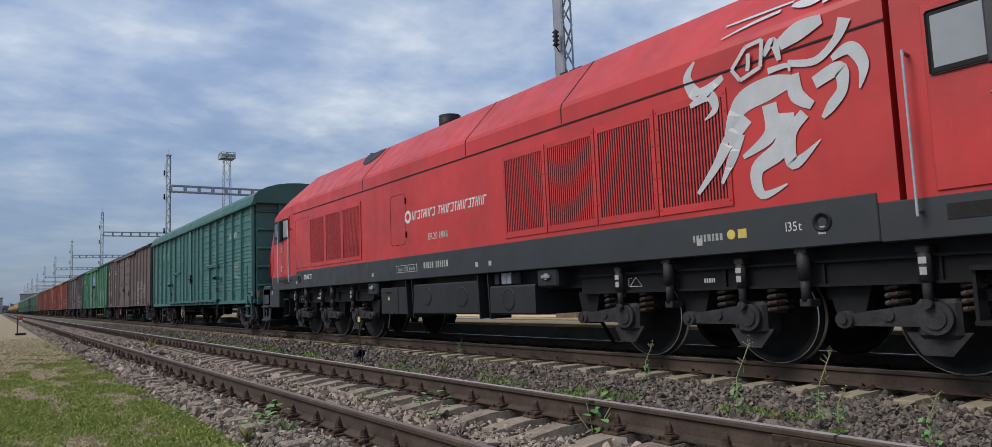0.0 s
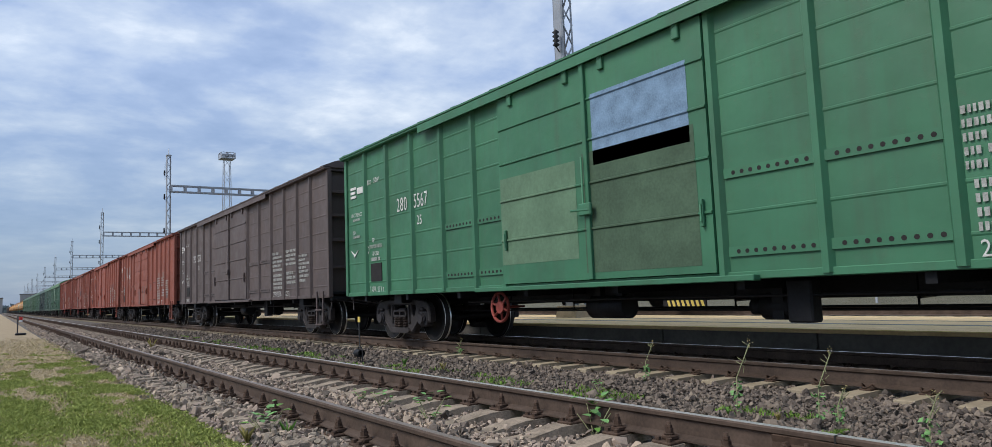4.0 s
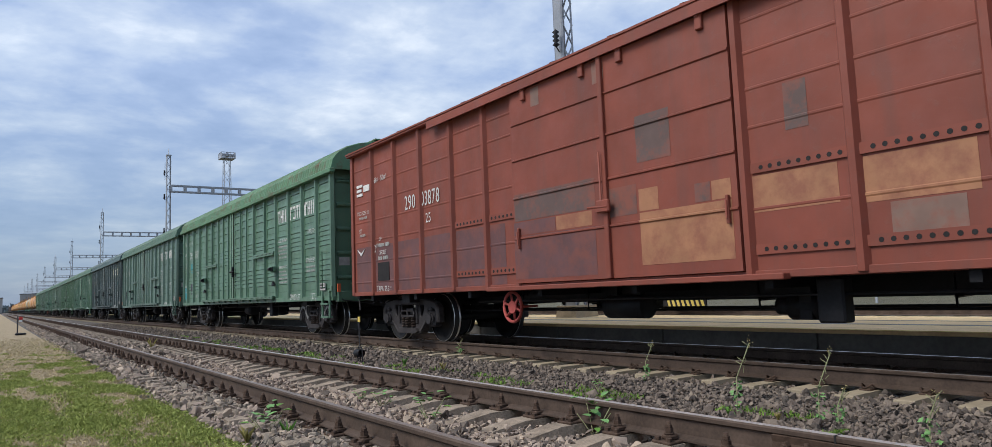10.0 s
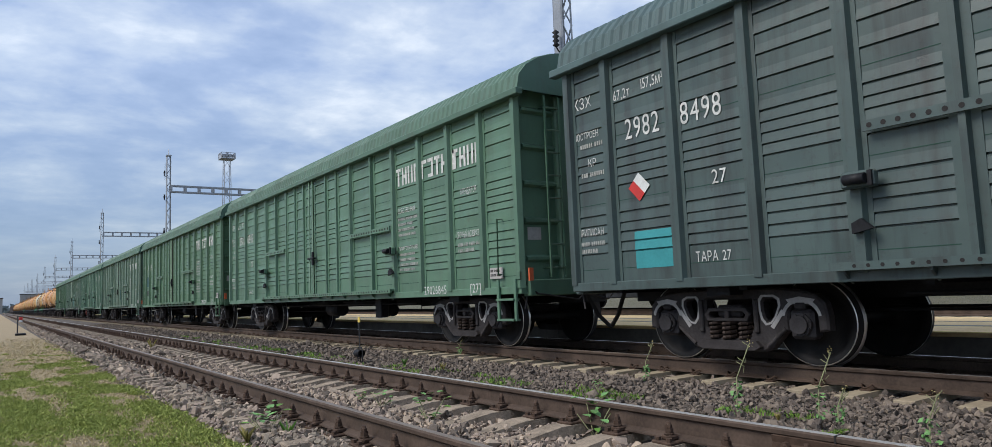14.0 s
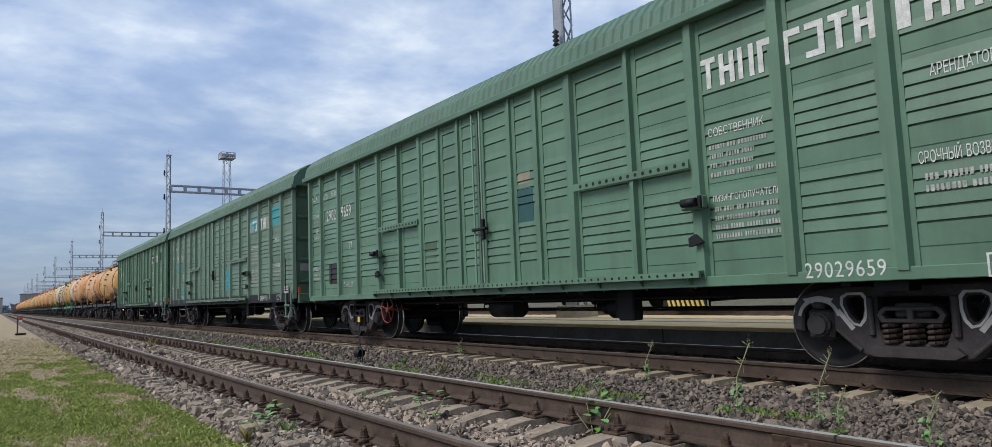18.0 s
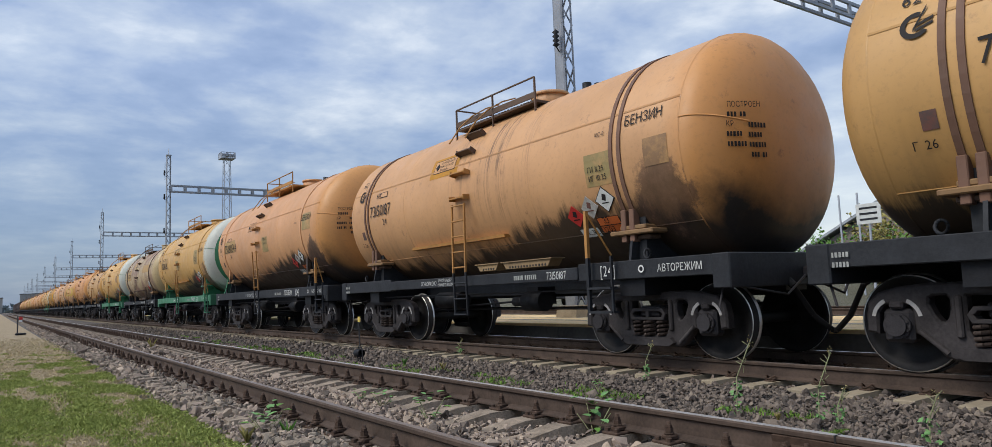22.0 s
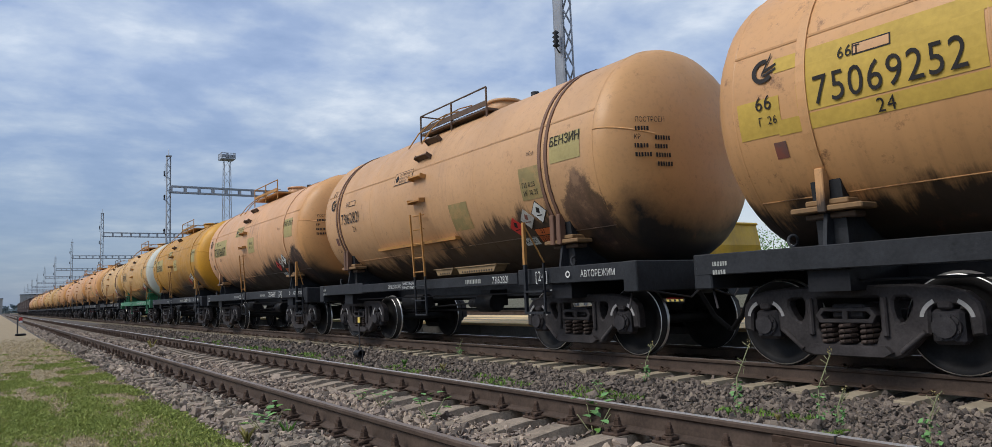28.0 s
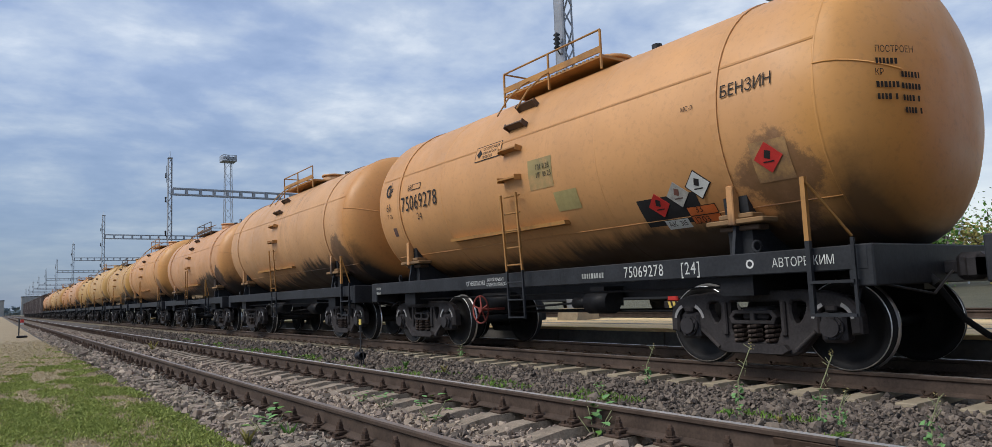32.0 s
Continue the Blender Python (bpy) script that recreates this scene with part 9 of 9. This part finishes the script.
for k in range(3):
    put("worn_line", Geo().box(-0.045, -0.04, -0.30, 0.30, 2.88 + 0.19 * k, 2.95 + 0.19 * k), "frame_grey", sg)
for k, (x, y, h) in enumerate(((26, 14.3, 4.0), (26, 13.6, 4.0), (30, 11.8, 4.6))):
    po = put("thin_pole", Geo().bar((0, 0, 0), (0, 0, h), 0.035), "galv", None, "", pose(x, y, 0.05))
    tagged(po, "thin grey steel pole beside the far track", "pole")


def small_post():
    v = empty("point_marker", "thin dark marker post with a black foot on the verge", "track marker", m=pose(0.83, 42.0, -0.27))
    put("post", Geo().bar((0, 0, 0), (0, 0.05, 0.95), 0.03), "black", v)
    put("foot", Geo().box(-0.10, 0.36, -0.2, 0.2, 0.0, 0.10, 0.03), "black", v)
    w = empty("red_marker", "small red and white track marker far down the line", "track marker", m=pose(2.0, 88.0, -0.3))
    put("red_board", Geo().box(-0.16, 0.16, -0.05, 0.05, 0.30, 0.62, 0.03), "placard_red", w)
    put("white_base", Geo().box(-0.14, 0.14, -0.1, 0.1, 0, 0.3, 0.03), "placard_white", w)


small_post()


def horizon():
    """Far woods and a few blocks where the line runs out."""
    rnd = random.Random(8)
    g = Geo()
    for k in range(700):
        x, y = rnd.uniform(-500, 900), rnd.uniform(900, 1400)
        h = rnd.uniform(5, 11)
        leaf_cards(g, rnd, (x, y, h * 0.45), (7, 7, h * 0.28), 14, 6.5)
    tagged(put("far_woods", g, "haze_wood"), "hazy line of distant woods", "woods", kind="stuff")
    for k, (x, y, w, h) in enumerate(((-8, 620, 22, 11), (22, 650, 16, 14), (-40, 640, 30, 9))):
        b = empty("far_building", "pale hazy building far down the line", "building", m=pose(x, y, -0.3))
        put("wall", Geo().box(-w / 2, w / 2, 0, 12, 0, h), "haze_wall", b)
        put("roof", Geo().box(-w / 2 - 0.3, w / 2 + 0.3, -0.3, 12.3, h, h + 0.5), "frame_grey", b)


# distance haze is put into the base colours of woods and buildings
M["haze_wood"] = plain("haze_tinted_woods", (0.10, 0.135, 0.155), 0.9, 0, 0.15, 0.1, 0)
M["haze_wall"] = plain("haze_tinted_wall", (0.30, 0.30, 0.29), 0.9, 0, 0.1, 0.3, 0)
horizon()


# ------------------------------------------------------------------ grass and weeds
def grass_patch(name, count, x0, x1, y0, y1, mat, seed, label, tall, keep):
    rng = np.random.default_rng(seed)
    rnd = random.Random(seed)
    x = rng.uniform(x0, x1, count)
    y = y0 + (y1 - y0) * rng.random(count) ** 2.0
    ok = np.array([keep(a, b) for a, b in zip(x, y)])
    x, y = x[ok], y[ok]
    n = len(x)
    h = tall * rng.uniform(0.4, 1.2, n) * (1 + 0.03 * np.abs(y))
    w = 0.0029 * rng.uniform(0.7, 1.6, n) * (1 + 0.10 * np.abs(y))
    a = rng.uniform(0, 6.283, n)
    lx, ly = rng.normal(0, 0.55, n) * h, rng.normal(0, 0.55, n) * h
    z = np.full(n, -0.285)
    V = np.zeros((n, 4, 3))
    V[:, 0] = np.stack([x - w * np.cos(a), y - w * np.sin(a), z], 1)
    V[:, 1] = np.stack([x + w * np.cos(a), y + w * np.sin(a), z], 1)
    V[:, 2] = np.stack([x + lx * 0.4 + w * np.cos(a), y + ly * 0.4 + w * np.sin(a), z + h * 0.65], 1)
    V[:, 3] = np.stack([x + lx, y + ly, z + h], 1)
    F = (np.array([[0, 1, 2], [0, 2, 3]])[None] + (np.arange(n) * 4)[:, None, None]).reshape(-1)
    me = bpy.data.meshes.new(name)
    me.vertices.add(n * 4)
    me.vertices.foreach_set("co", V.reshape(-1))
    me.loops.add(n * 6)
    me.loops.foreach_set("vertex_index", F.astype(np.int32))
    me.polygons.add(n * 2)
    me.polygons.foreach_set("loop_start", np.arange(n * 2, dtype=np.int32) * 3)
    me.polygons.foreach_set("use_smooth", np.zeros(n * 2, bool))
    me.materials.append(None)
    me.update(calc_edges=True)
    tagged(put(name, me, mat), label, "grass", kind="stuff")


def blade_material(name, a, b):
    s = Nodes(name)
    isl = s.n("NewGeometry")
    col = s.ramp(isl.outputs["Random Per Island"], (0.0, a), (1.0, b))
    s.b.inputs["Specular IOR Level"].default_value = 0.2
    return s.done(col, 0.8)


M["blade"] = blade_material("grass_blades", (0.13, 0.172, 0.042), (0.38, 0.425, 0.115))
M["blade_green"] = blade_material("ballast_grass_blades", (0.07, 0.135, 0.025), (0.19, 0.32, 0.055))
M["blade_dry"] = blade_material("dry_grass_blades", (0.24, 0.195, 0.095), (0.62, 0.51, 0.30))


def turf(x, y):
    """True where the verge is green: nearly closed close by, thinning out along the trodden strip."""
    v = 2.8 * noise.fractal(Vector((x * 1.9, y * 0.75, 3.0)), 1.0, 2.0, 4) + 0.35 * noise.noise(Vector((x * 9, y * 6, 1.0)))
    v += 0.10 + 0.22 * (x > 0.8) - 0.085 * max(0.0, y - 9.0) - 0.10 * max(0.0, y - 14.0)
    return v > 2.5 * ((x * 91.7 + y * 57.3) % 1.0) - 1.05


grass_patch("grass", 420000, -0.3, 1.80, 5.0, 46, "blade", 21, "short green grass in uneven patches on the verge", 0.021, turf)
grass_patch("dry_grass", 90000, -0.5, 1.85, 5.0, 38, "blade_dry", 22, "short dry grass and straw on the verge", 0.012, lambda x, y: (not turf(x, y) or (x * 3771 % 1) < 0.22) and (x * 5123 + y * 77) % 1 > 0.03 * (y - 5.0))
grass_patch("grass", 60000, -9.0, 1.75, -12, 5.2, "blade", 24, "short thin grass of the yard behind the standpoint", 0.03, turf)
grass_patch("track_grass", 16000, 4.55, 5.75, 3.0, 30, "blade_green", 23, "thin grass growing in the ballast between the tracks", 0.035, lambda x, y: noise.fractal(Vector((x * 1.4, y * 0.9, 9.0)), 1.0, 2.0, 3) > 0.12)


def weed(x, y, z, h, kind, seed):
    rnd = random.Random(seed)
    v = empty("weed", {"leafy": "broad-leaved green weed growing in the ballast", "stalk": "thin dry flowering weed stalk in the ballast", "tuft": "tuft of yellow-green grass at the ballast's edge"}[kind], "plant", "weeds in the ballast", m=pose(x, y, z))
    if kind == "leafy":
        st = Geo()
        for k in range(6):
            a = rnd.uniform(0, 6.28)
            st.bar((0, 0, 0), (h * 0.5 * math.cos(a), h * 0.5 * math.sin(a), h * rnd.uniform(0.4, 0.9)), 0.004, 5)
        tagged(put("stem", st, "stalk", v), kind="stuff")
        for k in range(16):
            a, r, zz = rnd.uniform(0, 6.28), h * rnd.uniform(0.1, 0.65), h * rnd.uniform(0.25, 1.0)
            lg = Geo()
            c = Vector((r * math.cos(a), r * math.sin(a), zz))
            d = Vector((math.cos(a), math.sin(a), rnd.uniform(-0.3, 0.4))).normalized()
            wv = d.cross(Vector((0, 0, 1))).normalized()
            s = h * rnd.uniform(0.22, 0.36)
            rim = [c - d * s * 0.5, c - d * s * 0.2 + wv * s * 0.34, c + d * s * 0.2 + wv * s * 0.30, c + d * s * 0.55, c + d * s * 0.2 - wv * s * 0.30, c - d * s * 0.2 - wv * s * 0.34]
            lift = Vector((0, 0, s * 0.10))
            lg.add([tuple(q + (lift if i in (1, 2, 4, 5) else Vector())) for i, q in enumerate(rim)] + [tuple(c)], [(i, (i + 1) % 6, 6) for i in range(6)], True)
            put("leaf", lg, "leaf_b" if k % 3 else "leaf_a", v)
    elif kind == "stalk":
        st = Geo()
        top = (h * 0.25, -h * 0.12, h)
        st.pipe([(0, 0, 0), (h * 0.05, 0, h * 0.5), top], 0.005, 5)
        for k in range(6):
            zz = h * rnd.uniform(0.5, 1.0)
            b = (h * 0.25 * zz / h, -h * 0.1 * zz / h, zz)
            st.bar(b, (b[0] + rnd.uniform(-0.05, 0.05), b[1] + rnd.uniform(-0.06, 0.06), zz + rnd.uniform(0.02, 0.06)), 0.003, 4)
        put("stalk", st, "stalk", v)
        lg = Geo()
        leaf_cards(lg, rnd, (0.02, 0, h * 0.25), (0.03, 0.03, h * 0.16), 26, 0.045)
        put("leaves", lg, "leaf_b", v)
        fl = Geo()
        leaf_cards(fl, rnd, top, (0.018, 0.018, 0.03), 14, 0.018)
        put("flower_head", fl, "patch_khaki", v)
    else:
        st = Geo()
        for k in range(60):
            a, l = rnd.uniform(0, 6.28), h * rnd.uniform(0.5, 1.1)
            e = (l * 0.5 * math.cos(a), l * 0.5 * math.sin(a), l)
            w = Vector((-math.sin(a), math.cos(a), 0)) * 0.004
            st.add([(w.x, w.y, 0), (-w.x, -w.y, 0), (e[0] * 0.5 - w.x, e[1] * 0.5 - w.y, e[2] * 0.7), e], [(0, 1, 2), (0, 2, 3)])
        put("blades", st, "leaf_dry" if seed % 2 else "leaf_a", v)


WEEDS = ((3.2, 5.68, 'leafy', 0.19), (3.84, 4.23, 'leafy', 0.22), (3.3, 6.86, 'leafy', 0.14), (3.33, 7.46, 'leafy', 0.1), (1.91, 6.24, 'leafy', 0.2), (4.29, 6.68, 'stalk', 0.17),
         (5.48, 4.12, 'stalk', 0.55), (5.54, 3.37, 'stalk', 0.5), (6.62, 6.3, 'stalk', 0.4), (5.29, 2.41, 'stalk', 0.3), (7.26, 11.71, 'stalk', 0.25), (5.57, 6.03, 'leafy', 0.1),
         (5.56, 3.22, 'stalk', 0.25), (1.69, 6.03, 'tuft', 0.13), (2.01, 5.98, 'tuft', 0.14), (2.51, 6.91, 'tuft', 0.14), (3.84, 9.1, 'tuft', 0.1), (3.41, 21.03, 'tuft', 0.25),
         (5.3, 4.08, 'tuft', 0.06), (5.32, 3.6, 'tuft', 0.06), (5.56, 10.67, 'tuft', 0.12), (5.56, 9.43, 'tuft', 0.12))
for k, (x, y, kind, h) in enumerate(WEEDS):
    weed(x, y, -0.27, h * (1.45 if kind == "leafy" else 1.1), kind, 400 + k)



# ------------------------------------------------------------------ motion of the train
def motions():
    for ob, mid in VEHICLES:
        walk(ob, [(t, pose(LINE, mid - SPEED * t, RAIL_Z)) for t in (0, 8, 16, 24, 32)])
    # wheels roll while their vehicle is near; before and after they stand in its far distance
    for ws, y, r in TURNING:
        mid = ws.parent.parent.matrix_basis.translation.y
        start = [m for ob, m in VEHICLES if ob == ws.parent.parent][0] + ws.parent.location.y + y
        t0, t1 = max(0.0, (start - 45) / SPEED), min(32.0, (start + 4) / SPEED)
        if t1 <= t0:
            walk(ws, [(0, pose(0, y, r)), (32, pose(0, y, r))])
            continue
        step = 1 / 30
        n = max(2, round((t1 - t0) / step))
        rows = [(0, pose(0, y, r))] if t0 > 0 else []
        for i in range(n + 1):
            t = round((t0 + (t1 - t0) * i / n) * 30) / 30
            rows.append((t, pose(0, y, r, math.degrees(SPEED * (t - t0) / r) % 360)))
        if t1 < 32:
            rows.append((32, rows[-1][1]))
        walk(ws, rows)


motions()
